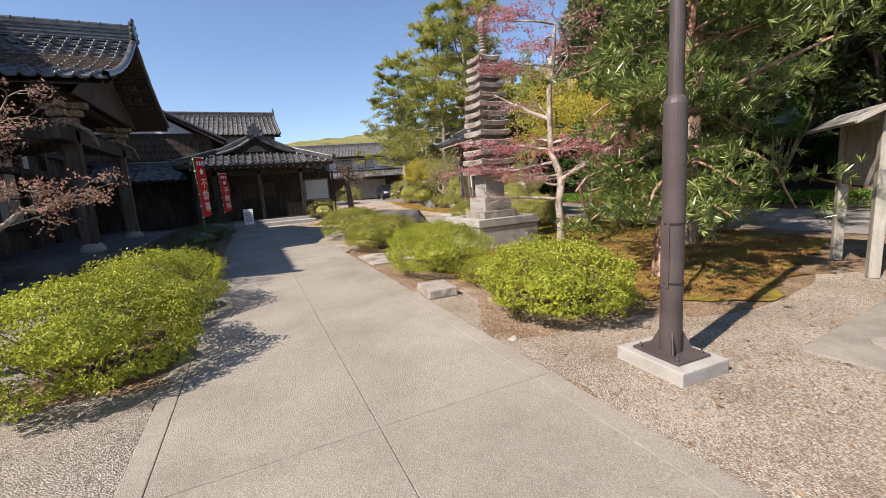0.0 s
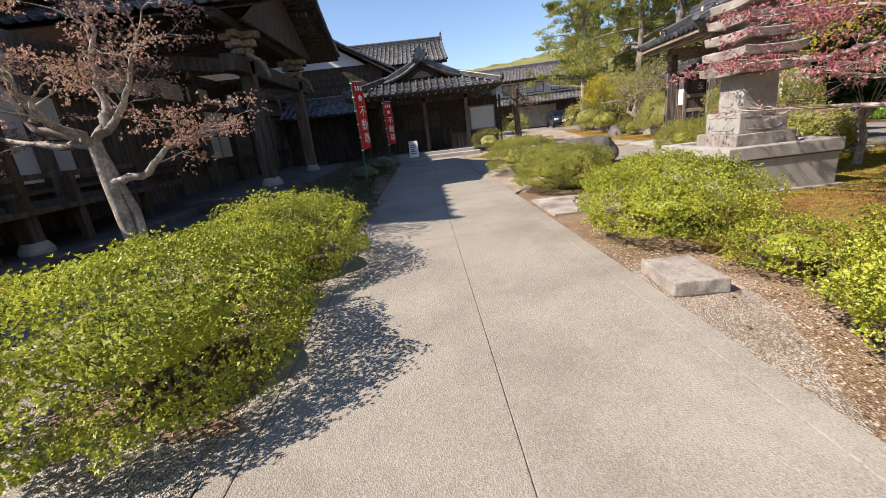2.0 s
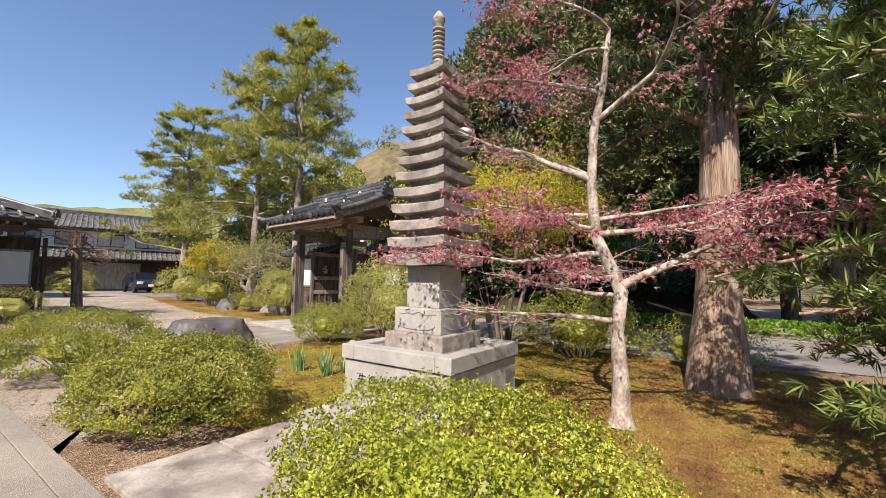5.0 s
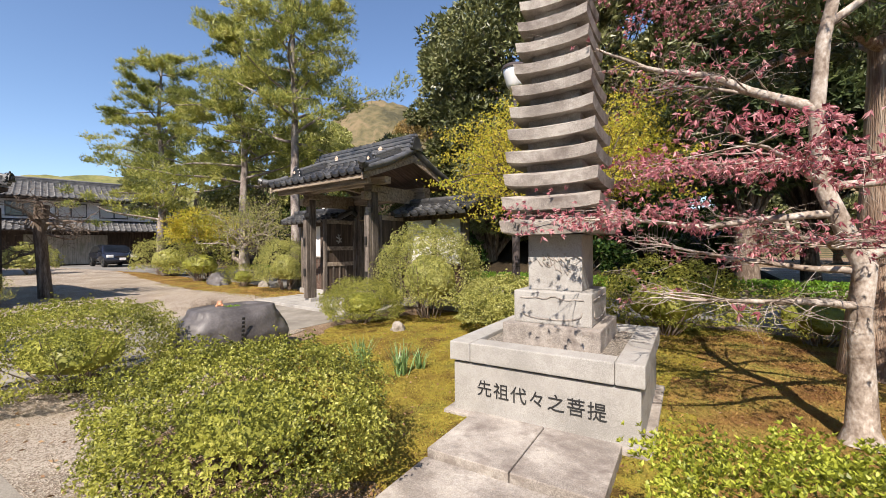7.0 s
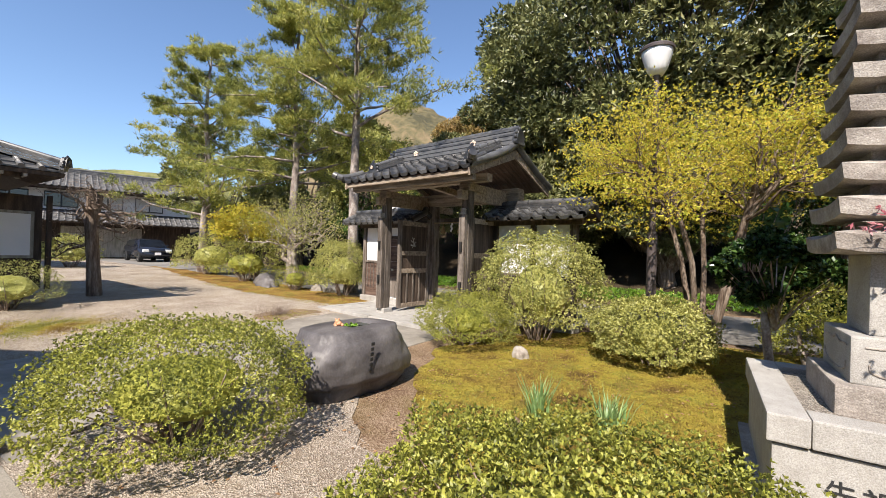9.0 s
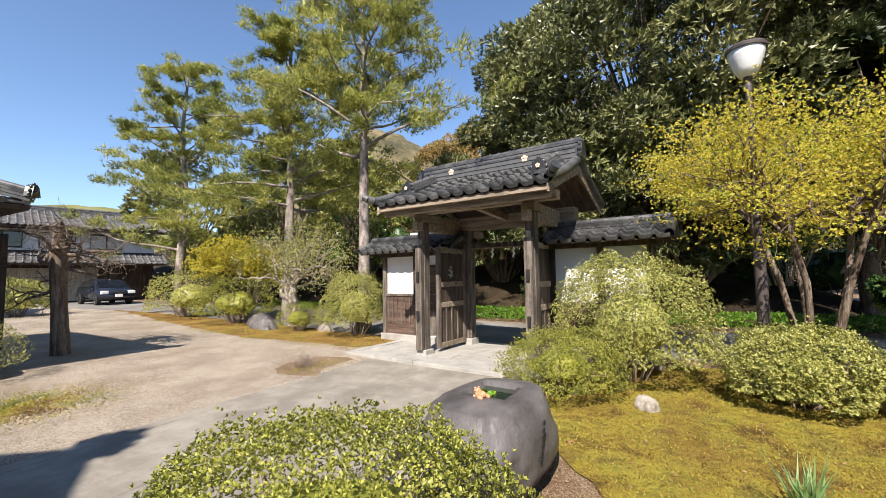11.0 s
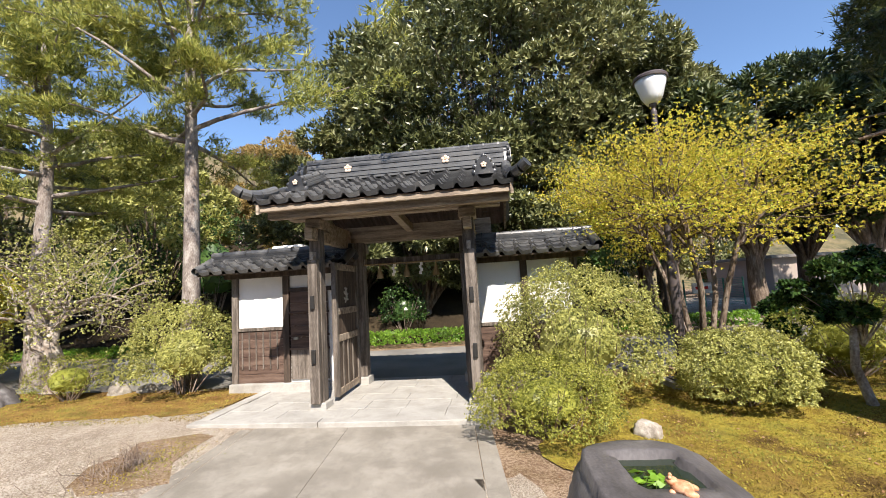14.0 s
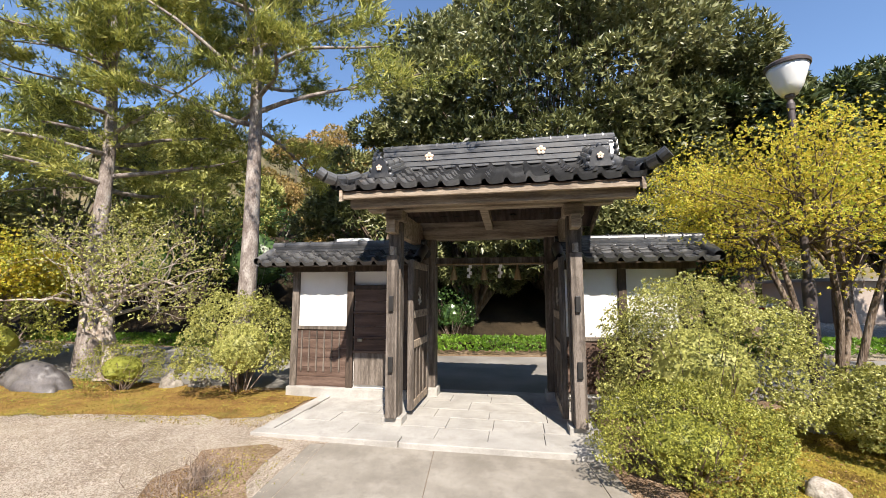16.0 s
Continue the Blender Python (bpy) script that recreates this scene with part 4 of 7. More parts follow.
# ---- garden gate ----
def board_panel(parent, axis, at, lo, hi, z0, z1, mat, n, vertical=False, th=0.018):
    """Separate boards filling a rectangle in the plane axis = at."""
    for i in range(n):
        if vertical:
            u0, u1, w0, w1 = lo + (hi - lo) * i / n + 0.002, lo + (hi - lo) * (i + 1) / n - 0.002, z0, z1
        else:
            u0, u1, w0, w1 = lo, hi, z0 + (z1 - z0) * i / n + 0.002, z0 + (z1 - z0) * (i + 1) / n - 0.002
        o = 0.004 * ((i * 7) % 3)
        if axis == "x":
            box_part("board", at - th - o, at, u0, u1, w0, w1, mat, parent, 0.003)
        else:
            box_part("board", u0, u1, at - th - o, at, w0, w1, mat, parent, 0.003)


def gate():
    g = thing("garden_gate", "old weathered timber gate with dark tiled roof, doors open", "gate", pose(8.5, 14.72, 0.0, 0, 0, -6))
    T, D, H = M["wood_old"], M["wood_dark"], M["wood_old_h"]
    for s in (1, -1):
        b = 1.2 * s
        part("base_stone", box(bmesh.new(), -0.14, 0.14, b - 0.14, b + 0.14, 0.02, 0.16, 0.015), M["granite"], g)
        part("front_post", box(bmesh.new(), -0.09, 0.09, b - 0.09, b + 0.09, 0.16, 2.86, 0.012), T, g)
        part("post_cap", box(bmesh.new(), -0.15, 0.15, b - 0.13, b + 0.13, 2.78, 2.94, 0.03), H, g)
        guard = part("guard_board", box(bmesh.new(), -0.2, -0.095, b - 0.075, b + 0.075, 0.16, 2.3, 0.01), T, g, "split weathered guard board")
        for z in (0.75, 1.55):
            part("iron_latch", box(bmesh.new(), -0.235, -0.2, b - 0.03, b + 0.03, z, z + 0.2, 0.006), M["metal_black"], guard)
        part("board_tip", box(bmesh.new(), -0.21, -0.09, b - 0.03, b + 0.03, 2.3, 2.42, 0.008), M["white_rock"], guard, "whitened post tip")
        c = 1.06 * s
        part("base_stone", box(bmesh.new(), 1.39, 1.73, c - 0.17, c + 0.17, 0.02, 0.2, 0.02), M["granite"], g)
        part("main_pillar", box(bmesh.new(), 1.45, 1.67, c - 0.13, c + 0.13, 0.2, 2.95, 0.012), T, g)
        part("tie_beam", box(bmesh.new(), -0.3, 2.5, b - 0.06, b + 0.06, 2.6, 2.78, 0.012), H, g)
        bm = prism([(0.05, 2.86), (0.45, 2.78), (0.9, 2.72), (1.45, 2.75), (1.45, 2.95), (0.05, 2.95)], "y", b - 0.05, b + 0.05)
        part("curved_brace", bm, H, g)
        # open door leaf lying along the passage
        leaf = thing("door_leaf", "", "")
        leaf.parent = g
        leaf.matrix_basis = Matrix.Translation((0.28, 0, 0)) @ Matrix.Diagonal((0.8, 1, 1, 1))
        d = 1.07 * s
        part("stile", box(bmesh.new(), 0.02, 0.13, d - 0.04, d + 0.04, 0.13, 2.28, 0.006), T, leaf)
        part("stile", box(bmesh.new(), 1.27, 1.38, d - 0.04, d + 0.04, 0.13, 2.28, 0.006), T, leaf)
        for z in (0.13, 0.98, 1.42, 2.16):
            part("rail", box(bmesh.new(), 0.13, 1.27, d - 0.035, d + 0.035, z, z + 0.11, 0.005), H, leaf)
        for x in (0.4, 0.68, 0.96):
            part("muntin", box(bmesh.new(), x - 0.03, x + 0.03, d - 0.03, d + 0.03, 0.24, 0.98, 0.004), T, leaf)
        for z0, z1 in ((0.24, 0.98), (1.09, 1.42), (1.53, 2.16)):
            part("door_panel", box(bmesh.new(), 0.13, 1.27, d - 0.012, d + 0.012, z0, z1), D, leaf)
        bm = bmesh.new()
        for k in range(7):
            a = k * 0.9
            rod(bm, (0.62 + 0.09 * math.cos(a), d - 0.016 * s, 1.74 + 0.13 * math.sin(a)), (0.7 + 0.06 * math.cos(a * 1.7), d - 0.016 * s, 1.76 + 0.1 * math.sin(a * 1.3)), 0.018, sides=6)
        part("carved_motif", bm, M["grey_wood"], leaf, "carved plant motif")
    # beams
    part("front_beam", box(bmesh.new(), -0.1, 0.1, -1.7, 1.6, 2.94, 3.1, 0.014), H, g)
    part("eave_beam", box(bmesh.new(), -0.72, -0.6, -1.8, 1.6, 2.86, 2.98, 0.01), H, g)
    part("main_beam", box(bmesh.new(), 1.42, 1.7, -1.55, 1.5, 2.72, 3.02, 0.02), H, g, "broad pale crossbeam")
    part("lintel", box(bmesh.new(), 1.48, 1.64, -0.93, 0.93, 2.27, 2.4, 0.01), T, g)
    for b in (-0.02,):
        part("strut", prism([(-0.1, 2.98), (1.45, 2.86), (1.45, 3.0), (-0.1, 3.12)], "y", b - 0.06, b + 0.06), H, g)
        part("bracket_block", box(bmesh.new(), -0.2, 0.12, b - 0.1, b + 0.1, 3.08, 3.2, 0.03), H, g)
    for i in range(9):
        b = -1.66 + i * 0.395
        part("rafter", prism([(-0.78, 2.96), (0.72, 3.58), (0.72, 3.65), (-0.78, 3.03)], "y", b - 0.025, b + 0.025), H, g)
    part("fascia", box(bmesh.new(), -0.84, -0.78, -1.86, 1.7, 2.95, 3.04, 0.006), H, g)
    for b in (-1.84, 1.66):
        bm = prism([(-0.88, 2.91), (0.72, 3.5), (2.32, 2.91), (2.32, 3.05), (0.72, 3.68), (-0.88, 3.05)], "y", b - 0.02, b + 0.02)
        part("bargeboard", bm, H, g)
    gable_roof(g, "y", -1.86, 1.72, 0.72, 1.62, 3.09, 3.76, M["tile"], 0.262, 0.235, True, 0.05, 0.05, 0.0, (1, 1), soffit="wood_red")
    r = ridge(g, (0.72, -1.9, 3.74), (0.72, 1.62, 3.74), 0.36, 0.26, M["tile"], 0.06, 14)
    for b in (-0.86, 0.86):
        crest(g, pose(0.585, b, 3.93, 90, 0, -90), 0.075, M["gold"])
    for b, s in ((-1.82, -1), (1.66, 1)):
        # descending ridges above the verges, with ornaments
        bb = b - 0.32 * s
        ridge(g, (-0.25, bb, 3.37), (0.6, bb, 3.73), 0.14, 0.2, M["tile"], 0.055, 3, "descending_ridge")
        oni_tile(g, pose(-0.32, bb, 3.34, 0, 0, -90), 0.28, M["tile"])
        crest(g, pose(-0.4, bb, 3.47, 90, 0, -90), 0.045, M["gold"])
        oni_tile(g, pose(0.72, b + 0.08 * s, 3.78, 0, 0, 180 if s > 0 else 0), 0.34, M["tile"])
        bm = bmesh.new()
        pts = [(-0.4, b, 3.36), (-0.6, b + 0.01 * s, 3.27), (-0.77, b + 0.03 * s, 3.21), (-0.91, b + 0.08 * s, 3.18), (-1.01, b + 0.15 * s, 3.2), (-1.06, b + 0.22 * s, 3.25)]
        for p, q in zip(pts, pts[1:]):
            rod(bm, p, q, 0.075, sides=12)
        part("corner_roll", bm, M["tile"], g)
    # straw tassels and paper streamers under the lintel
    for b, kind in ((0.6, 0), (0.32, 1), (0.08, 0), (-0.2, 1), (-0.48, 0)):
        if kind == 0:
            bm = lathe([(0.012, 2.2), (0.014, 2.14), (0.035, 2.1), (0.065, 1.95), (0.06, 1.94)], 10)
            ob = part("tassel", bm, M["straw"], g, "straw tassel")
        else:
            bm = bmesh.new()
            for k in range(4):
                box(bm, -0.003, 0.003, -0.03 + 0.025 * (k % 2), 0.02 + 0.025 * (k % 2), 2.14 - 0.055 * k, 2.2 - 0.055 * k)
            ob = part("paper_streamer", bm, M["white_cloth"], g, "zigzag white paper streamer")
        ob.location = (1.42, b, 0.07)
    bm = bmesh.new()
    rod(bm, (1.42, -0.9, 2.28), (1.42, 0.9, 2.28), 0.014, sides=8)
    part("straw_rope", bm, M["straw"], g)
    return g


gate()


def wing(sign):
    """A plastered wall with boarded dado and its own tiled roof beside the gate."""
    w = thing("wall_gate_wing" if sign > 0 else "wall_gate_wing_south", "white plaster garden wall with brown boarded base and tiled top", "wall", pose(8.5, 14.86, 0, 0, 0, -6), kind="structure")
    lo, hi = (1.25, 3.3) if sign > 0 else (-3.1, -1.25)
    a = 1.25
    part("plaster", box(bmesh.new(), a - 0.01, a + 0.12, lo, hi, 0.2, 2.3), M["plaster"], w)
    part("sill_stone", box(bmesh.new(), a - 0.12, a + 0.2, lo - 0.05, hi + 0.05, 0.0, 0.2, 0.015), M["granite"], w)
    for b in ((lo + 0.02, 2.23, hi - 0.04) if sign > 0 else (lo + 0.04, -2.2, hi - 0.02)):
        part("post", box(bmesh.new(), a - 0.07, a + 0.13, b - 0.06, b + 0.06, 0.2, 2.3, 0.008), M["wood_old"] if abs(b) > 3 else M["wood_dark"], w)
    if sign > 0:
        board_panel(w, "x", a - 0.012, 2.3, 3.2, 0.2, 1.16, M["wood_red"], 6)
        for b in (2.42, 2.56, 2.7, 2.84, 2.98, 3.12):
            box_part("batten", a - 0.055, a - 0.034, b - 0.012, b + 0.012, 0.45, 1.14, M["wood_old"], w, 0.003)
        box_part("rail", a - 0.06, a - 0.01, 2.29, 3.21, 1.16, 1.22, M["wood_old"], w)
        # wicket door
        door = thing("wicket_door", "", "")
        door.parent = w
        board_panel(door, "x", a - 0.03, 1.42, 2.15, 0.25, 0.78, M["wood_old"], 1)
        board_panel(door, "x", a - 0.03, 1.42, 2.15, 0.8, 1.85, M["wood_red"], 5)
        for z in (0.78, 1.02, 1.44):
            box_part("rail", a - 0.065, a - 0.03, 1.4, 2.17, z, z + 0.04, M["wood_red"], door)
        box_part("handle", a - 0.085, a - 0.05, 2.0, 2.08, 0.97, 1.02, M["grey_wood"], door)
        box_part("door_head", a - 0.06, a + 0.02, 1.35, 2.2, 1.85, 1.93, M["wood_dark"], w)
    else:
        board_panel(w, "x", a - 0.012, lo + 0.1, -1.32, 0.25, 1.05, M["wood_red"], 6)
        box_part("rail", a - 0.06, a - 0.01, lo + 0.05, -1.3, 1.05, 1.11, M["wood_old"], w)
    part("wall_plate", box(bmesh.new(), a - 0.1, a + 0.18, lo - 0.15, hi + 0.15, 2.16, 2.26, 0.01), M["wood_dark"], w)
    gable_roof(w, "y", lo - 0.3, hi + (0.45 if sign > 0 else 0.0), a + 0.05, 0.52, 2.28, 2.52, M["tile"], 0.26, 0.19, True, 0.04, 0.0, 0.14)
    if sign > 0:
        part("white_block", box(bmesh.new(), a + 0.3, a + 0.7, 2.05, 2.7, 2.62, 2.8, 0.04), M["plaster"], w, "pale block behind the wall top")
    return w


wing(1)
wing(-1)

# paved threshold of the gate
pav = thing("pavement_threshold", "pale worn granite paving under the gate", "pavement", pose(8.5, 14.86, 0, 0, 0, -6), kind="structure")
rng = random.Random(8)
part("edge_stone", box(bmesh.new(), -0.72, -0.52, 0.8, 2.7, -0.1, 0.075, 0.012), M["granite"], pav)
part("edge_stone", box(bmesh.new(), -0.72, -0.52, -1.6, 0.79, -0.1, 0.07, 0.012), M["granite"], pav)
part("edge_stone", box(bmesh.new(), -0.5, 1.2, 2.52, 2.7, -0.1, 0.07, 0.012), M["granite"], pav)
a = -0.51
for width in (0.42, 0.44, 0.4, 0.45, 0.42, 0.4):
    b = -1.6
    while b < 2.45:
        L = min(rng.uniform(0.6, 1.1), 2.51 - b)
        if not (a > 1.15 and abs(b + L / 2) > 1.5):
            part("paving_stone", box(bmesh.new(), a, a + width - 0.006, b, b + L - 0.006, -0.08, 0.06 + rng.uniform(-0.004, 0.004), 0.006), M["granite"], pav)
        b += L
    a += width


# ---- stone water basin ----
def basin():
    ob = thing("stone_basin", "dark streaked boulder basin with a square water hollow", "water basin", pose(4.64, 12.8, 0, 0, 0, -4))
    bm = bmesh.new()
    bmesh.ops.create_cube(bm, size=2.0)
    bmesh.ops.subdivide_edges(bm, edges=bm.edges[:], cuts=21, use_grid_fill=True)
    for v in bm.verts:
        x, y, z = v.co
        p = 3.6
        r = (abs(x) ** p + abs(y) ** p + abs(z) ** p) ** (1 / p)
        q = Vector((x / r, y / r, z / r))
        n = 0.09 * noise.noise(q * 1.5 + Vector((3, 1, 2))) + 0.03 * noise.noise(q * 4.5) + 0.012 * noise.noise(q * 11)
        s = 1 + n
        top = max(0, q.z)
        X = q.x * 0.74 * s * (1 - 0.2 * top) - 0.1
        Y = q.y * 0.45 * s * (1 - 0.16 * top)
        Z = 0.32 + q.z * 0.4 * (1 + 0.3 * n)
        if q.z < -0.4:
            X *= 0.9
            Y *= 0.88
        if q.z > 0.75:
            Z = Z * 0.4 + 0.6 * 0.71
        # the sunken hollow
        if q.z > 0.5 and abs(X + 0.02) < 0.22 and abs(Y) < 0.165:
            Z = 0.6
        v.co = (X, Y, Z)
    part("boulder", bm, M["slate_stone"], ob, smooth=True)
    part("water", box(bmesh.new(), -0.25, 0.21, -0.19, 0.19, 0.61, 0.665), M["water"], ob, "dark still water")
    g = Geo()
    r2 = np.random.default_rng(3)
    p = np.stack([r2.uniform(-0.16, 0.02, 26), r2.uniform(-0.02, 0.13, 26), np.full(26, 0.679)], 1)
    add_leaves(g, r2, p, r2.normal(0, 1, (26, 3)) * np.array([1, 1, 0.05]), 0.06, 0.04, 0.03)
    link("floating_leaves", g.mesh("floating_leaves"), M["green_leaf"], ob, "bright green floating leaves")
    for k in range(6):
        mk = part("incised_mark", box(bmesh.new(), -0.02, 0.02, -0.006, 0.006, k * 0.055, 0.035 + k * 0.055, 0.003), M["ink"], ob, "dark incised mark")
        mk.matrix_basis = pose(-0.2, -0.455, 0.28, 6, 0, 0)
    return ob


basin()
ob = thing("frog_ornament", "small terracotta orange frog ornament on the basin rim", "ornament", pose(4.36, 12.81, 0.7, 0, 0, 60) @ Matrix.Diagonal((0.6, 0.6, 0.6, 1)))
bm = bmesh.new()
for c, s in (((0, 0, 0.05), (0.09, 0.07, 0.05)), ((0.07, 0, 0.085), (0.05, 0.05, 0.035)), ((-0.06, 0.06, 0.03), (0.055, 0.03, 0.03)), ((-0.06, -0.06, 0.03), (0.055, 0.03, 0.03)), ((0.07, 0.05, 0.02), (0.025, 0.02, 0.02)), ((0.07, -0.05, 0.02), (0.025, 0.02, 0.02)), ((0.08, 0.028, 0.118), (0.016, 0.016, 0.016)), ((0.08, -0.028, 0.118), (0.016, 0.016, 0.016))):
    bmesh.ops.create_uvsphere(bm, u_segments=12, v_segments=8, radius=1.0, matrix=Matrix.Translation(c) @ Matrix.Diagonal((*s, 1)))
part("body", bm, M["frog"], ob, smooth=True)


def rock(name, label, x, y, sx, sy, sz, seed, mat, rz=0):
    bm = bmesh.new()
    bmesh.ops.create_icosphere(bm, subdivisions=4, radius=1)
    for v in bm.verts:
        d = v.co.normalized()
        k = 1 + 0.28 * noise.noise(d * 1.3 + Vector((seed, 0, 0))) + 0.1 * noise.noise(d * 3.4 + Vector((0, seed, 0)))
        c = noise.cell(d * 1.6 + Vector((seed, seed, 0)))
        k *= 0.94 + 0.1 * c
        v.co = (d.x * sx * k, d.y * sy * k, max(-0.25, d.z * k) * sz)
    ob = part(name, bm, mat, smooth=True)
    ob.matrix_basis = pose(x, y, gz(y), 0, 0, rz)
    return tagged(ob, label, "rock", "garden rocks")


rock("white_rock", "small whitish angular rock on the moss", 7.02, 11.76, 0.19, 0.14, 0.17, 3, M["white_rock"], 30)
rock("boulder", "grey mossy boulder lying in the moss bed", 9.9, 22.6, 0.85, 0.4, 0.4, 8, M["slate_stone"], 70)
rock("boulder", "small grey stone near the shrub", 10.3, 20.4, 0.25, 0.2, 0.25, 11, M["boulder"], 10)
rock("boulder", "small grey stone near the lane", 10.4, 19.9, 0.18, 0.2, 0.16, 12, M["boulder"], 50)
rock("stone", "small reddish stone in the moss", 4.75, 10.9, 0.09, 0.07, 0.06, 14, M["soil"], 0)
rock("stone", "pale stone at the path edge", 2.1, 3.05, 0.05, 0.04, 0.035, 15, M["white_rock"], 0)

# daffodil clumps
for i, (x, y, h, n) in enumerate(((4.95, 10.75, 0.42, 60), (5.3, 10.1, 0.28, 30), (5.0, 10.15, 0.4, 50))):
    rng = np.random.default_rng(30 + i)
    g = Geo()
    for k in range(n):
        a, t = rng.uniform(0, 6.28), rng.uniform(0.05, 0.5)
        s = np.array([rng.normal(0, 0.04), rng.normal(0, 0.04), 0])
        d = np.array([math.cos(a) * t, math.sin(a) * t, 1])
        side = np.array([-math.sin(a), math.cos(a), 0]) * 0.007
        hh = h * rng.uniform(0.6, 1.1)
        m1, m2 = s + d * hh * 0.55, s + d * hh + np.array([math.cos(a), math.sin(a), -0.3]) * 0.04
        g.add([s - side, s + side, m1 + side, m1 - side, m2], [(0, 1, 2, 3)])
        g.add([m1 - side, m1 + side, m2], [(0, 1, 2)])
    ob = thing("daffodil_clump", "upright clump of blue-green daffodil leaves", "plant", pose(x, y, 0), "daffodil clumps")
    link("leaf_clump", g.mesh("leaf_clump"), M["blade"], ob)

# dry weeds in the gravel
rng = np.random.default_rng(77)
g = Geo()
for k in range(160):
    a, r = rng.uniform(0, 6.28), abs(rng.normal(0, 0.3))
    s = np.array([r * math.cos(a), r * 0.7 * math.sin(a), 0])
    add_tube(g, [s, s + rng.normal(0, 0.04, 3) + [0, 0, 0.09], s + rng.normal(0, 0.08, 3) + [0, 0, 0.2 * rng.uniform(0.3, 1)]], [0.003, 0.0025, 0.0015], 4)
ob = thing("dry_weeds", "low tuft of dry brown weeds in gravel", "weeds", pose(6.8, 17.4, gz(17.4)))
link("stalks", g.mesh("stalks"), M["twig"], ob)
zone("moss_ring", [(6.2, 17.1), (6.9, 16.85), (7.6, 17.1), (7.5, 17.6), (6.9, 17.85), (6.2, 17.6)], 0.004, M["soil"], "bare brown soil patch in the gravel", 0.1, 9)


# ---- main hall with its porch ----
def hall():
    h = thing("main_hall", "large dark timber temple hall with tiled roofs in shade", "temple hall", pose(0, 0, 0))
    D = M["wood_dark"]
    # Dark stone on platforms and step stands in for shade under the roofs.
    part("platform", box(bmesh.new(), -20, -4.6, -4, 34, 0.0, 0.3, 0.02), M["slate_stone"], h, "low stone platform")
    part("porch_platform", box(bmesh.new(), -5.0, -2.7, 11.0, 19.2, 0.0, 0.42, 0.025), M["slate_stone"], h, "stone platform of the porch")
    part("step", box(bmesh.new(), -4.6, -3.9, 3.0, 11.0, 0.0, 0.14, 0.02), M["slate_stone"], h)
    # front wall, posts and veranda
    part("front_wall", box(bmesh.new(), -6.9, -6.7, -4, 34, 0.3, 3.8), M["wood_mid"], h)
    for y in np.arange(-3.6, 34, 1.95):
        part("wall_post", box(bmesh.new(), -6.72, -6.5, y - 0.12, y + 0.12, 0.3, 3.75, 0.012), M["wood_mid"], h)
    for z in (1.0, 2.75, 3.45):
        part("rail_beam", box(bmesh.new(), -6.7, -6.54, -4, 34, z, z + 0.18, 0.01), D, h)
    part("veranda_floor", box(bmesh.new(), -6.6, -5.0, -3.8, 11.5, 0.82, 0.9, 0.008), D, h, "dark raised veranda floor")
    part("veranda_rail", box(bmesh.new(), -5.16, -5.06, -3.8, 11.4, 1.28, 1.36, 0.008), D, h)
    part("veranda_rail", box(bmesh.new(), -5.14, -5.08, -3.8, 11.4, 1.08, 1.14, 0.008), D, h)
    for y in np.arange(-3.4, 11.6, 1.5):
        part("veranda_post", box(bmesh.new(), -5.16, -5.04, y - 0.06, y + 0.06, 0.3, 1.36, 0.008), D, h)
    for i, y in enumerate((4.4, 7.8)):
        part("post_stone", lathe([(0.2, 0.3), (0.2, 0.36), (0.15, 0.46), (0, 0.46)], 16), M["granite"], h).location = (-5.2, y, 0)
        part("eave_post", box(bmesh.new(), -5.3, -5.1, y - 0.1, y + 0.1, 0.45, 5.0, 0.012), D, h)
    # white plaster strips, paper doors and lattice
    for y0, y1 in ((12.2, 13.7), (13.9, 15.4), (15.7, 17.1), (17.3, 18.8)):
        part("plaster_panel", box(bmesh.new(), -6.7, -6.66, y0, y1, 2.95, 3.4), M["plaster"], h, "white plaster strip")
    for y in (9.4, 10.1, 16.2, 17.0):
        door = part("paper_door", box(bmesh.new(), -6.7, -6.64, y, y + 0.62, 1.2, 2.7, 0.004), M["paper"], h, "pale paper sliding door")
        part("door_bar", box(bmesh.new(), -6.64, -6.62, y, y + 0.62, 1.9, 1.94), D, door)
    for i in range(16):
        y = 2.6 + i * 0.14
        part("lattice_bar", box(bmesh.new(), -4.95, -4.9, y, y + 0.05, 0.32, 0.95, 0.004), D, h)
    # porch: posts, beams, brackets
    for y in (12.9, 16.9):
        part("post_stone", lathe([(0.26, 0.42), (0.26, 0.5), (0.18, 0.62), (0, 0.62)], 18), M["granite"], h).location = (-3.7, y, 0)
        part("porch_post", box(bmesh.new(), -3.86, -3.54, y - 0.16, y + 0.16, 0.6, 3.5, 0.04), M["wood_mid"], h, "square chamfered porch post")
        for k, (z, s) in enumerate(((3.5, 0.24), (3.68, 0.34), (3.86, 0.46))):
            part("bracket", box(bmesh.new(), -3.7 - s, -3.7 + s, y - 0.11, y + 0.11, z, z + 0.15, 0.04), M["wood_old_h"], h)
            part("bracket", box(bmesh.new(), -3.81, -3.59, y - s, y + s, z, z + 0.14, 0.04), M["wood_old_h"], h)
        bm = bmesh.new()
        r = random.Random(int(y))
        for k in range(14):
            a = k / 14 * 2.6
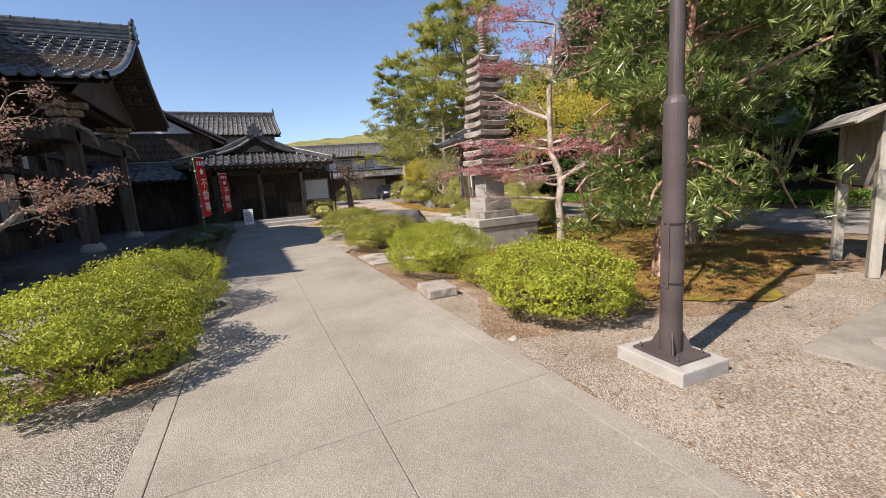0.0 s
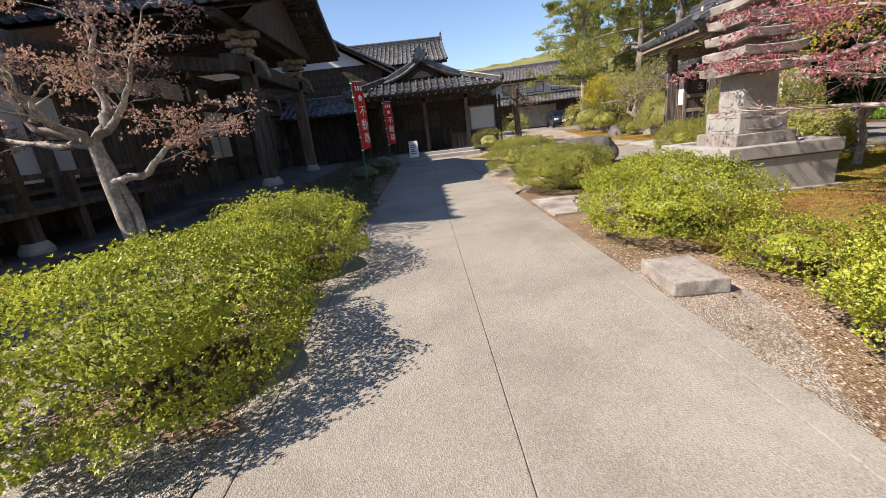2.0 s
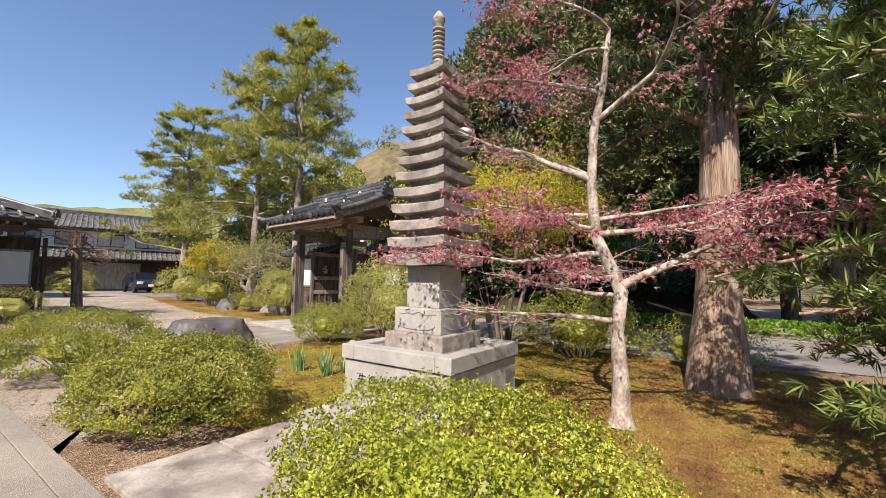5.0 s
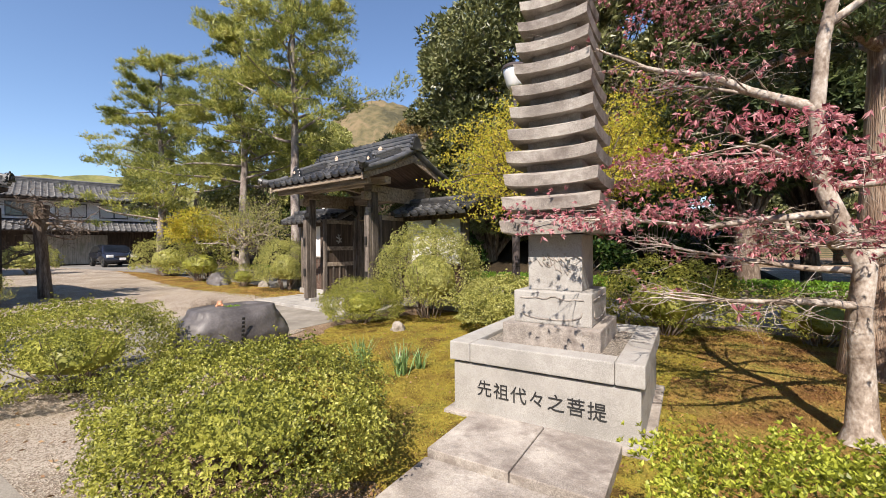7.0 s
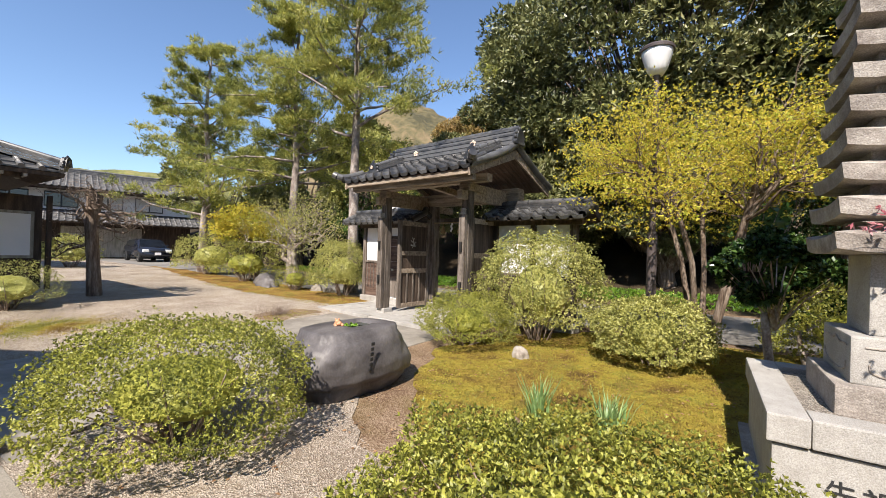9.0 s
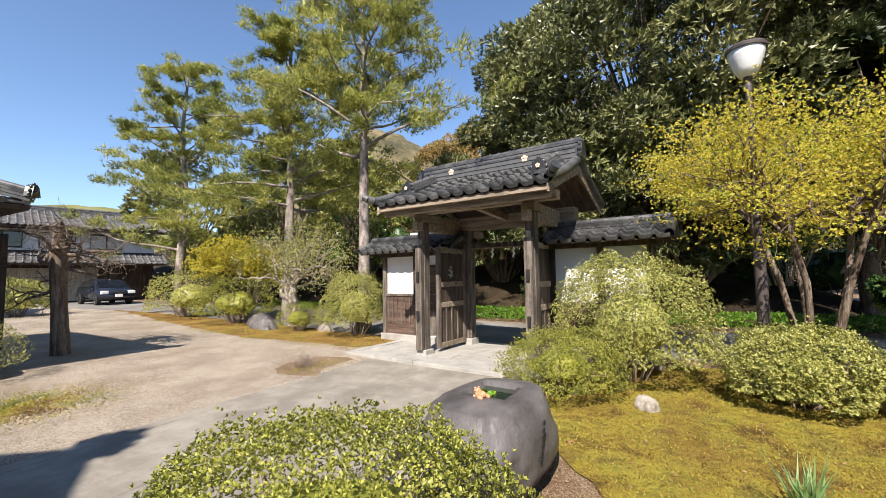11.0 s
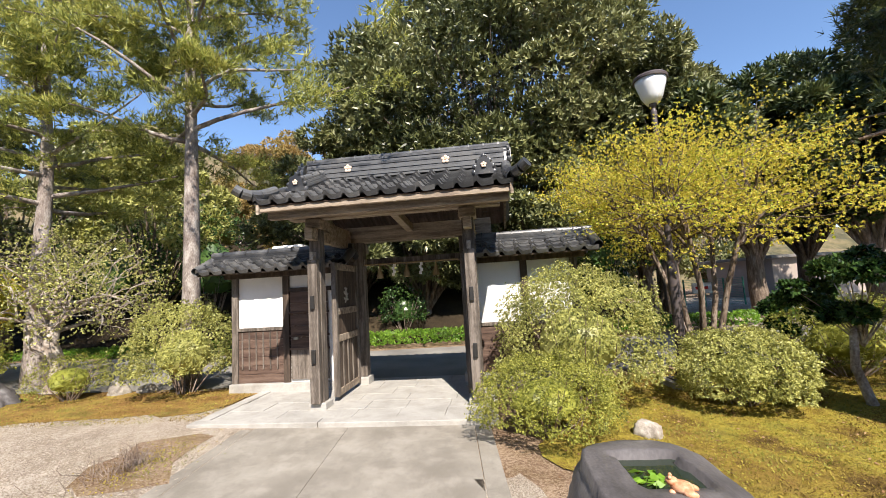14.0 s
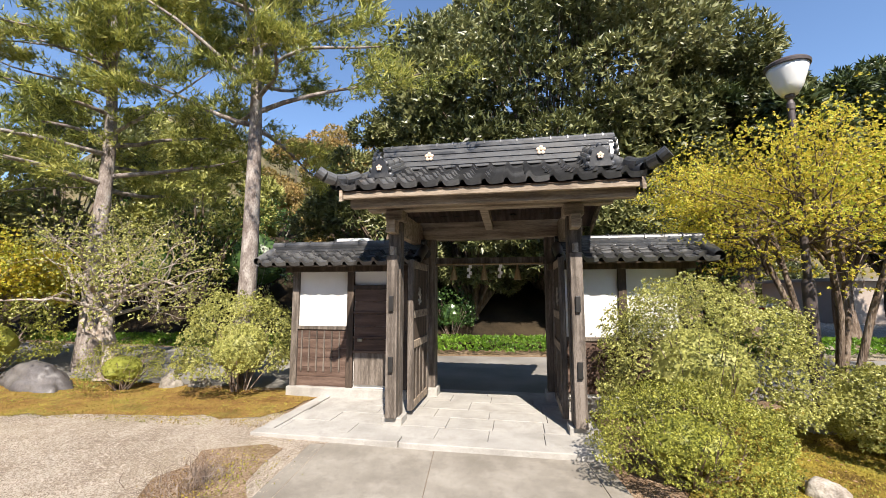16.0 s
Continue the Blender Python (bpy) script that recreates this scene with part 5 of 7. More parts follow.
            rod(bm, (-3.5 + 0.25 * math.sin(a), y - 0.3 + 0.04 * k, 3.3 + 0.18 * math.cos(a * 2)), (-3.35 + 0.2 * math.sin(a + 0.7), y - 0.26 + 0.04 * k, 3.2 + 0.22 * math.cos(a * 2 + 1)), 0.05, 0.03, 8)
        part("carving", bm, M["wood_old_h"], h, "carved timber beam end")
        part("tie_beam", prism([(-6.6, 3.1), (-5.2, 3.35), (-3.8, 3.1), (-3.8, 3.4), (-5.2, 3.65), (-6.6, 3.4)], "y", y - 0.1, y + 0.1), D, h)
    part("porch_beam", box(bmesh.new(), -3.855, -3.54, 11.9, 17.9, 3.05, 3.4, 0.03), D, h)
    part("porch_beam", box(bmesh.new(), -3.82, -3.58, 11.6, 18.4, 4.02, 4.22, 0.03), D, h)
    part("gable_wall", prism([(12.2, 4.1), (18.0, 4.1), (15.1, 5.7)], "x", -3.4, -3.3), D, h)
    for i in range(22):
        y = 11.9 + i * 0.3
        z = 4.15 + (1.75 * (1 - abs(y - 15.1) / 3.6))
        part("rafter", box(bmesh.new(), -6.4, -2.5, y - 0.04, y + 0.04, z - 0.02, z + 0.07, 0.005), D, h)
    gable_roof(h, "x", -9.5, -2.45, 15.1, 3.65, 4.3, 6.15, M["tile"], 0.3, 0.28, False, 0.16, 0.22, 0.42)
    oni_tile(h, pose(-2.42, 15.1, 6.2, 0, 0, 90), 0.55, M["tile"])
    # sweeping main eave and roof above the frames' top edge
    gable_roof(h, "y", 6.5, 36, -13.55, 6.95, 7.9, 12.5, M["tile"], 0.55, 0.7, False, 0.25, 0.3, 0.5, (1, 1))
    part("eave_wall", box(bmesh.new(), -8.3, -8.1, 8.4, 34, 5.2, 8.6), D, h)
    part("end_wall", box(bmesh.new(), -18, -8.3, 8.4, 8.6, 0.3, 8.5), D, h)
    part("low_wall", box(bmesh.new(), -18, -6.9, -4.0, 8.4, 0.3, 3.8), D, h)
    return h


hall()
# two-storey building behind the hall and entrance wing
def rear_house():
    h = thing("rear_house", "dark boarded two-storey house with white gable", "house", pose(0, 0, gz(28)))
    D = M["wood_dark"]
    part("body", box(bmesh.new(), -14, -1.6, 27.0, 36.0, 0, 5.0), D, h)
    for i in range(16):
        part("siding_board", box(bmesh.new(), -9.0, -1.58, 26.96, 27.0, 2.2 + i * 0.17, 2.36 + i * 0.17, 0.004), D, h)
    part("gable_plaster", prism([(-12.2, 4.95), (-2.4, 4.95), (-7.3, 8.0)], "y", 26.9, 27.1), M["plaster"], h, "white plastered gable")
    gable_roof(h, "y", 26.4, 37, -7.3, 6.5, 4.45, 8.35, M["tile"], 0.32, 0.36, False, 0.2, 0.12, 0.3)
    part("upper_body", box(bmesh.new(), -6.5, 2.0, 33.5, 41.0, 3.0, 5.7), M["plaster"], h)
    gable_roof(h, "x", -7.5, 2.6, 37.0, 4.6, 5.6, 7.6, M["tile_grey"], 0.32, 0.36, False, 0.2, 0.12, 0.3)
    oni_tile(h, pose(2.6, 37.0, 7.6, 0, 0, 90), 0.6, M["tile"])
    # low connecting roof
    gable_roof(h, "x", -8.0, -2.0, 24.9, 1.9, 2.3, 3.1, M["tile"], 0.3, 0.3, False, 0.12, 0.05, 0.15)
    part("connecting_wall", box(bmesh.new(), -8, -2.2, 24.2, 24.4, 0, 2.4), D, h)
    return h


rear_house()


def entrance():
    """Entrance wing with a broad hipped porch roof that carries a gable facing the path."""
    h = thing("entrance_porch", "dark timber entrance porch with tiled gable roof", "entrance hall", pose(0.6, 22.0, gz(22)))
    D = M["wood_dark"]
    part("step", box(bmesh.new(), -2.4, 2.2, -1.5, -0.9, -0.1, 0.12, 0.015), M["granite"], h, "pale stone step")
    part("step", box(bmesh.new(), -2.4, 2.0, -0.9, 0.2, -0.1, 0.24, 0.015), M["granite"], h, "pale stone step")
    part("floor", box(bmesh.new(), -3.0, 3.4, 0.0, 6.0, 0.0, 0.2), M["old_stone"], h)
    # Dark timber on back wall and left posts also carries the hall's shade.
    part("back_wall", box(bmesh.new(), -3.0, 2.0, 1.6, 1.8, 0.2, 3.0), D, h)
    part("west_wall", box(bmesh.new(), -2.9, -2.75, 0.0, 1.6, 0.2, 2.9), D, h)
    for x in (-1.95, -0.05, 1.85):
        part("post", box(bmesh.new(), x - 0.08, x + 0.08, -0.5, -0.34, 0.2, 2.7, 0.01), D if x < 1 else M["wood_old"], h)
    part("beam", box(bmesh.new(), -2.6, 2.5, -0.5, -0.32, 2.4, 2.62, 0.015), D, h)
    part("beam", box(bmesh.new(), -2.8, 2.8, -0.9, -0.78, 2.66, 2.78, 0.01), D, h)
    for x in (-1.45, -0.55, 0.35, 1.2):
        door = part("lattice_door", box(bmesh.new(), x - 0.4, x + 0.4, 1.52, 1.58, 0.3, 2.2, 0.005), D, h)
        part("door_panel", box(bmesh.new(), x - 0.33, x + 0.33, 1.5, 1.52, 1.3, 2.05), M["wood_red"], door)
        for k in range(5):
            part("bar", box(bmesh.new(), x - 0.28 + k * 0.14 - 0.012, x - 0.28 + k * 0.14 + 0.012, 1.485, 1.5, 0.4, 2.1), D, door)
    for k in range(9):
        part("fence_slat", box(bmesh.new(), 1.02 + k * 0.085, 1.06 + k * 0.085, -0.6, -0.56, 0.24, 0.95, 0.004), M["wood_old"], h)
    # hip skirt: front apron and two side slopes, with ridges on the hips
    W, w, ez, gz0 = 3.4, 1.62, 2.82, 3.42
    y0, y1 = -1.15, 0.1
    bm = bmesh.new()
    c = [bm.verts.new(p) for p in ((-W, y0, ez), (W, y0, ez), (w, y1, gz0), (-w, y1, gz0), (-W, 4.0, ez), (-w, 4.0, gz0), (W, 4.0, ez), (w, 4.0, gz0))]
    for f in ((0, 1, 2, 3), (0, 3, 5, 4), (1, 6, 7, 2), (3, 2, 7, 5)):
        bm.faces.new([c[i] for i in f])
    bmesh.ops.recalc_face_normals(bm, faces=bm.faces[:])
    bmesh.ops.solidify(bm, geom=bm.faces[:], thickness=0.08)
    part("skirt_deck", bm, D, h)
    rise = gz0 - ez

    def roll(a, b, r=0.055):
        """A row of overlapping rounded tiles up the slope."""
        bm = bmesh.new()
        a, b = Vector(a), Vector(b)
        n = max(1, round((b - a).length / 0.27))
        for k in range(n):
            p, q = a.lerp(b, k / n), a.lerp(b, min(1, (k + 1.12) / n))
            rod(bm, p, q, r, r * 0.86, 8)
        part("tile_roll", bm, M["tile"], h)

    def pan(a, b, across):
        """The dished tiles between two rolls, stepped course by course."""
        bm = bmesh.new()
        a, b, s = Vector(a), Vector(b), Vector(across)
        n = max(1, round((b - a).length / 0.27))
        for k in range(n):
            p, q = a.lerp(b, k / n), a.lerp(b, (k + 1) / n)
            up = Vector((0, 0, 0.03))
            bm.faces.new([bm.verts.new(v) for v in (p - s + up, p + s + up, q + s + up * 0.2, q - s + up * 0.2)])
            bm.faces.new([bm.verts.new(v) for v in (p - s, p + s, p + s + up, p - s + up)])
        part("tile_pan", bm, M["tile"], h)

    n = 22
    for i in range(n + 1):
        x = -W + 0.06 + (2 * W - 0.12) * i / n
        f = 1.0 if abs(x) <= w else max(0.08, (W - abs(x)) / (W - w))
        top = (x, y0 + (y1 - y0) * f, ez + rise * f + 0.05)
        roll((x, y0 - 0.03, ez + 0.05), top)
        if i < n:
            pan((x + 0.136, y0 - 0.02, ez + 0.012), (x + 0.136, top[1], top[2] - 0.04), (0.14, 0, 0))
    for s in (-1, 1):
        for i in range(17):
            y = y0 + 0.15 + 0.27 * i
            f = min(1.0, max(0.08, (y - y0) / (y1 - y0)))
            roll((s * W, y, ez + 0.05), (s * (W - (W - w) * f), y, ez + rise * f + 0.05))
            pan((s * W, y + 0.13, ez + 0.012), (s * (W - (W - w) * f), y + 0.13, ez + rise * f + 0.012), (0, 0.135, 0))
        ridge(h, (s * W, y0, ez + 0.06), (s * w, y1, gz0 + 0.06), 0.16, 0.17, M["tile"], 0.06)
        ridge(h, (s * w, y1 - 0.12, gz0 + 0.05), (0.0, y1 - 0.12, 4.2), 0.12, 0.17, M["tile"], 0.06)
        oni_tile(h, pose(s * W, y0 - 0.02, ez + 0.15, 0, 0, 45 * s), 0.22, M["tile"])
    part("gable_face", prism([(-w, 3.38), (w, 3.38), (0.0, 4.18)], "y", y1 + 0.05, y1 + 0.15), D, h)
    part("gable_ornament", prism([(-0.5, 3.52), (0.5, 3.52), (0.25, 3.72), (0.0, 3.82), (-0.25, 3.72)], "y", y1 + 0.0, y1 + 0.05), M["wood_old_h"], h)
    gable_roof(h, "y", y1 - 0.2, 4.0, 0.0, 1.72, 3.38, 4.2, M["tile"], 0.27, 0.25, False, 0.1, 0.12, 0.2)
    oni_tile(h, pose(0.0, y1 - 0.25, 4.2, 0, 0, 0), 0.6, M["tile"])
    for i in range(18):
        x = -2.8 + i * 0.33
        part("rafter_tip", box(bmesh.new(), x - 0.03, x + 0.03, y0 + 0.04, -0.4, 2.68, 2.74, 0.004), M["grey_wood"], h)
    # glazed side bay
    part("side_wall", box(bmesh.new(), 2.0, 3.6, 1.4, 1.6, 0.2, 2.5), D, h)
    win = part("window", box(bmesh.new(), 2.15, 3.45, 1.34, 1.4, 0.95, 2.1, 0.01), M["grey_wood"], h, "pale framed window")
    part("pane", box(bmesh.new(), 2.22, 3.38, 1.325, 1.345, 1.02, 2.03), M["lamp_white"], win, "white frosted pane")
    part("side_post", box(bmesh.new(), 3.6, 3.7, 1.0, 1.1, 0.2, 2.5, 0.01), D, h)
    return h


entrance()
ob = thing("notice_stand", "white notice board standing beside the entrance step", "sign", pose(-0.15, 20.6, gz(20.6), -8, 0, 0))
part("panel", box(bmesh.new(), -0.2, 0.2, -0.015, 0.015, 0.08, 0.85, 0.006), M["white_cloth"], ob)
part("frame", box(bmesh.new(), -0.22, 0.22, -0.01, 0.03, 0.0, 0.08, 0.006), M["grey_wood"], ob)
for k in range(5):
    part("text_line", box(bmesh.new(), -0.13, 0.13 - 0.03 * (k % 3), -0.018, -0.0155, 0.3 + k * 0.09, 0.33 + k * 0.09), M["ink"], ob)


def banner(x, y, s, rz):
    """A tall red cloth banner on a green pole with a top arm."""
    ob = thing("banner", "tall red cloth banner with white lettering on a pole", "banner", pose(x, y, gz(y), 0, -1.5, rz), "red banners")
    bm = bmesh.new()
    rod(bm, (0, 0, 0), (0, 0, 2.62 * s), 0.012, sides=10)
    part("pole", bm, M["green_pole"], ob)
    bm = bmesh.new()
    rod(bm, (0, 0, 2.56 * s), (0.42 * s, 0, 2.56 * s), 0.008, sides=8)
    part("arm", bm, M["chrome"], ob)
    bm = bmesh.new()
    nx, nz = 10, 24
    vs = {}
    for i in range(nx + 1):
        for j in range(nz + 1):
            u, v = i / nx, j / nz
            vs[i, j] = bm.verts.new((0.015 + 0.4 * s * u, 0.03 * math.sin(v * 7 + u * 2) * u * (1 - v * 0.4), 2.54 * s - 1.5 * s * v + 0.05 * u * v))
    for i in range(nx):
        for j in range(nz):
            bm.faces.new((vs[i, j], vs[i, j + 1], vs[i + 1, j + 1], vs[i + 1, j]))
    cloth = part("cloth", bm, M["red_cloth"], ob, "red cloth with white lettering", True)
    md = cloth.modifiers.new("thickness", "SOLIDIFY")
    md.thickness = 0.004
    for k in range(6):
        part("tie", box(bmesh.new(), -0.02, 0.02, -0.02, 0.02, (2.5 - 0.29 * k) * s, (2.5 - 0.29 * k) * s + 0.025, 0.004), M["white_cloth"], ob)
    for i, ch in enumerate("不動尊"):
        text_part("lettering", ch, 0.26 * s, pose(0.22 * s, -0.045, (1.9 - 0.3 * i) * s, 90, 0, 0), M["white_cloth"], cloth, 0.002)
    crest(cloth, pose(0.2 * s, -0.04, 2.2 * s, 90, 0, 0), 0.075 * s, M["white_cloth"])
    for k in range(3):
        part("small_lettering", box(bmesh.new(), 0.08 * s + 0.1 * k * s, 0.14 * s + 0.1 * k * s, -0.03, -0.026, 2.36 * s, 2.46 * s), M["white_cloth"], cloth)
    return ob


banner(-1.1, 11.9, 1.0, 64)
banner(-0.86, 16.6, 0.93, 48)


# ---- notice board by the garden ----
def notice_board():
    ob = thing("notice_board", "grey weathered wooden notice board with small roof", "notice board", pose(7.2, 2.5, 0, 0, 0, 38))
    for x in (-0.55, 0.55):
        part("post", box(bmesh.new(), x - 0.055, x + 0.055, -0.055, 0.055, 0, 1.95, 0.008), M["grey_wood"], ob)
    part("panel", box(bmesh.new(), -0.5, 0.5, -0.02, 0.02, 1.1, 1.8, 0.004), M["grey_wood"], ob)
    part("top_rail", box(bmesh.new(), -0.6, 0.6, -0.04, 0.04, 1.8, 1.88, 0.006), M["grey_wood"], ob)
    for s in (-1, 1):
        m = pose(0, 0, 2.06, 28 * s, 0, 0)
        part("roof_board", box(bmesh.new(), -0.8, 0.8, 0 if s < 0 else -0.42, 0.42 if s < 0 else 0, -0.03, 0.01, 0.006, m), M["grey_wood"], ob, "mossy roof board")
    return ob


notice_board()


# ---- far court: house, car, lot ----
def far_house():
    h = thing("far_house", "two-storey dark house with grey tiled roofs", "house", pose(11.5, 48.5, 0.3, 0, 0, -14))
    D = M["wood_dark"]
    part("body", box(bmesh.new(), -7.5, 6.5, -3.0, 5.0, 0, 4.9), D, h)
    part("plaster_band", box(bmesh.new(), -7.5, 6.5, -3.03, -2.99, 3.3, 4.6), M["plaster"], h, "pale plaster upper storey")
    for x in (-5.8, -3.4, -1.0, 1.4, 3.8):
        win = part("window", box(bmesh.new(), x - 0.85, x + 0.85, -3.12, -3.0, 3.45, 4.45, 0.01), M["metal_black"], h)
        for k in (-1, 1):
            part("pane", box(bmesh.new(), x + k * 0.42 - 0.38, x + k * 0.42 + 0.38, -3.14, -3.1, 3.52, 4.38), M["glass"] if x < 0 else M["paper"], win)
    part("garage_front", box(bmesh.new(), -1.0, 3.4, -3.1, -3.0, 0.1, 2.2, 0.01), M["grey_wood"], h, "grey shutter")
    gable_roof(h, "x", -8.3, 7.3, 1.0, 5.0, 4.8, 6.3, M["tile_grey"], 0.34, 0.36, False, 0.18, 0.1, 0.3)
    gable_roof(h, "x", -8.0, 7.0, -3.0, 1.5, 2.5, 3.2, M["tile_grey"], 0.34, 0.36, False, 0.12, 0.0, 0.0, (1, 0))
    return h


far_house()


def car():
    ob = thing("parked_car", "dark blue hatchback car parked on the gravel", "car", pose(12.9, 40.6, 0.3, 0, 0, 85))
    side = [(-2.05, 0.3), (-2.1, 0.62), (-1.95, 0.82), (-1.15, 0.95), (-0.45, 1.42), (0.6, 1.48), (1.45, 1.35), (1.95, 0.9), (2.0, 0.35)]
    bm = prism([(x, z) for x, z in side], "y", -0.82, 0.82)
    bmesh.ops.bevel(bm, geom=bm.edges[:], offset=0.09, segments=3, affect="EDGES")
    for v in bm.verts:
        if v.co.z > 0.95:
            v.co.y *= 1 - 0.28 * (v.co.z - 0.95) / 0.5
    part("body", bm, M["car_paint"], ob, smooth=True)
    bm = bmesh.new()
    v = [bm.verts.new(p) for p in ((-1.17, -0.68, 0.97), (-1.17, 0.68, 0.97), (-0.5, 0.58, 1.41), (-0.5, -0.58, 1.41))]
    bm.faces.new(v)
    bmesh.ops.solidify(bm, geom=bm.faces[:], thickness=-0.03)
    bmesh.ops.translate(bm, verts=bm.verts[:], vec=(-0.015, 0, 0.015))
    part("windscreen", bm, M["glass"], ob)
    for s in (-1, 1):
        part("side_window", prism([(-0.85, 1.0), (-0.35, 1.34), (0.6, 1.38), (1.25, 1.25), (1.45, 1.0)], "y", s * 0.785 - 0.01, s * 0.785 + 0.01), M["glass"], ob)
        lamp = part("headlight", box(bmesh.new(), -2.08, -1.85, s * 0.62 - 0.17, s * 0.62 + 0.17, 0.62, 0.8, 0.04), M["lamp_white"], ob)
        part("mirror", box(bmesh.new(), -0.95, -0.8, s * 0.9 - 0.07, s * 0.9 + 0.07, 0.98, 1.1, 0.03), M["car_paint"], ob)
        for x in (-1.3, 1.3):
            bm = bmesh.new()
            rod(bm, (x, s * 0.64, 0.31), (x, s * 0.84, 0.31), 0.31, sides=24)
            w = part("wheel", bm, M["rubber"], ob)
            bm = bmesh.new()
            rod(bm, (x, s * 0.8, 0.31), (x, s * 0.855, 0.31), 0.19, sides=20)
            part("rim", bm, M["chrome"], w)
    part("number_plate", box(bmesh.new(), -2.13, -2.1, -0.17, 0.17, 0.45, 0.61, 0.004), M["white_cloth"], ob)
    part("grille", box(bmesh.new(), -2.115, -2.08, -0.4, 0.4, 0.64, 0.74, 0.01), M["metal_black"], ob)
    return ob


car()


def side_building():
    h = thing("lot_building", "low cream building beyond the sandy lot", "building", pose(31, -13.5, 0, 0, 0, 8))
    part("wall", box(bmesh.new(), -1.5, 4, -9, 7, 0, 2.5, 0.02), M["far_wall"], h)
    part("roof", box(bmesh.new(), -1.9, 4.4, -9.4, 7.4, 2.5, 2.7, 0.02), M["asphalt"], h)
    part("window", box(bmesh.new(), -1.54, -1.5, -1.0, 1.0, 1.0, 2.1, 0.01), M["glass"], h)
    return h


side_building()
fence = thing("mesh_fence", "green wire mesh fence with a small notice", "fence", pose(24.0, 2.6, 0, 0, 0, 4))
for i in range(5):
    part("post", box(bmesh.new(), -0.03, 0.03, -i * 1.1 - 0.03, -i * 1.1 + 0.03, 0, 1.5, 0.004), M["fence_green"], fence)
for i in range(16):
    part("wire", box(bmesh.new(), -0.008, 0.008, -4.4, 0, 0.1 + i * 0.09, 0.112 + i * 0.09), M["fence_green"], fence)
part("notice", box(bmesh.new(), -0.05, -0.035, -2.6, -1.5, 0.75, 1.3, 0.004), M["white_cloth"], fence, "white notice with red lettering")
part("notice_text", box(bmesh.new(), -0.055, -0.051, -2.4, -1.7, 0.95, 1.1), M["red_cloth"], fence)


# ---- distant hills ----
def hill(name, label, cx, cy, rx, ry, h, seed, mat):
    bm = bmesh.new()
    n = 64
    vs = {}
    for i in range(n + 1):
        for j in range(n + 1):
            u, v = -1 + 2 * i / n, -1 + 2 * j / n
            r = math.hypot(u, v)
            z = h * max(0, 1 - r ** 1.6) * (1 + 0.25 * noise.noise(Vector((u * 2.2, v * 2.2, seed)))) + 1.2 * noise.noise(Vector((u * 14, v * 14, seed))) + 1.7 * abs(noise.noise(Vector((u * 33, v * 33, seed + 2))))
            vs[i, j] = bm.verts.new((cx + u * rx, cy + v * ry, max(-3, z - 2)))
    for i in range(n):
        for j in range(n):
            bm.faces.new((vs[i, j], vs[i + 1, j], vs[i + 1, j + 1], vs[i, j + 1]))
    return tagged(part(name, bm, mat, smooth=True), label, "hill", kind="structure")


hill("backdrop_hill_far", "low green wooded hill beyond the roofs", 60, 190, 120, 70, 29, 3.0, M["hill_ground"])
hill("backdrop_hill_near", "brown and yellow spring wooded hillside", 75, 62, 46, 36, 34, 5.0, M["hill_brown"])
hill("backdrop_hill_east", "low wooded rise beyond the sandy lot", 95, -35, 45, 62, 16, 9.0, M["hill_brown"])
hill("backdrop_hill_west", "wooded hill beyond the precinct", -110, 120, 80, 90, 30, 7.0, M["hill_ground"])


# ---- shrubs ----
AZ = "clipped azalea bush with fresh yellow-green leaves"
bush("azalea_bush", AZ + " beside gravel", -1.46, 4.45, 0.88, 0.95, 0.86, 11, "azalea_bright", 10500, power=0.65, bumps=0.26)
bush("azalea_bush", AZ + " along the path edge", -1.28, 6.4, 0.8, 0.92, 0.82, 12, "azalea_bright", 8500, power=0.65)
# These four take the dark evergreen leaves to carry the hall's shade.
bush("azalea_bush", "low green azalea bush, leaves coloured darker for the hall's shade", -1.45, 8.9, 0.75, 1.1, 0.72, 13, "evergreen_dark_and_shade", 2600)
bush("azalea_bush", "low green azalea bush near the red banner, coloured darker for shade", -1.5, 11.2, 0.6, 0.7, 0.5, 14, "evergreen_dark_and_shade", 1800)
bush("azalea_bush", "green bush coloured darker for the hall roof's shade", -1.5, 14.3, 0.8, 1.1, 0.75, 15, "evergreen_dark_and_shade", 2000)
bush("azalea_bush", "green bush coloured darker for the hall roof's shade", -1.3, 16.9, 0.7, 1.0, 0.75, 16, "evergreen_dark_and_shade", 1800)
bush("azalea_bush", AZ + " beside the lamp post", 2.98, 3.5, 0.72, 0.85, 0.76, 17, "azalea_bright", 9500, power=0.75)
bush("azalea_bush", "small bright yellow-green azalea shoots near stone block", 3.05, 5.0, 0.42, 0.42, 0.4, 18, "azalea_bright", 1500)
bush("azalea_bush", AZ + " by the approach stones", 2.85, 6.45, 0.82, 1.0, 0.8, 19, "azalea_bright", 9500, power=0.75)
bush("azalea_bush", "broad clipped azalea cushion between path and moss lawn", 2.85, 9.85, 0.8, 0.93, 0.8, 20, "azalea", 11000, power=0.75)
bush("azalea_bush", "broad clipped azalea cushion beside the stone basin", 2.85, 12.95, 0.88, 0.92, 0.92, 21, "azalea", 9000, power=0.7, bumps=0.25)
bush("azalea_bush", "pale green clipped bush by the hall entrance", 3.3, 21.2, 0.75, 0.85, 1.0, 22, "shrub_pale", 2600)
bush("azalea_bush", "rounded green bush beside the gate path", 7.22, 12.82, 0.8, 0.76, 0.85, 23, "azalea", 6500)
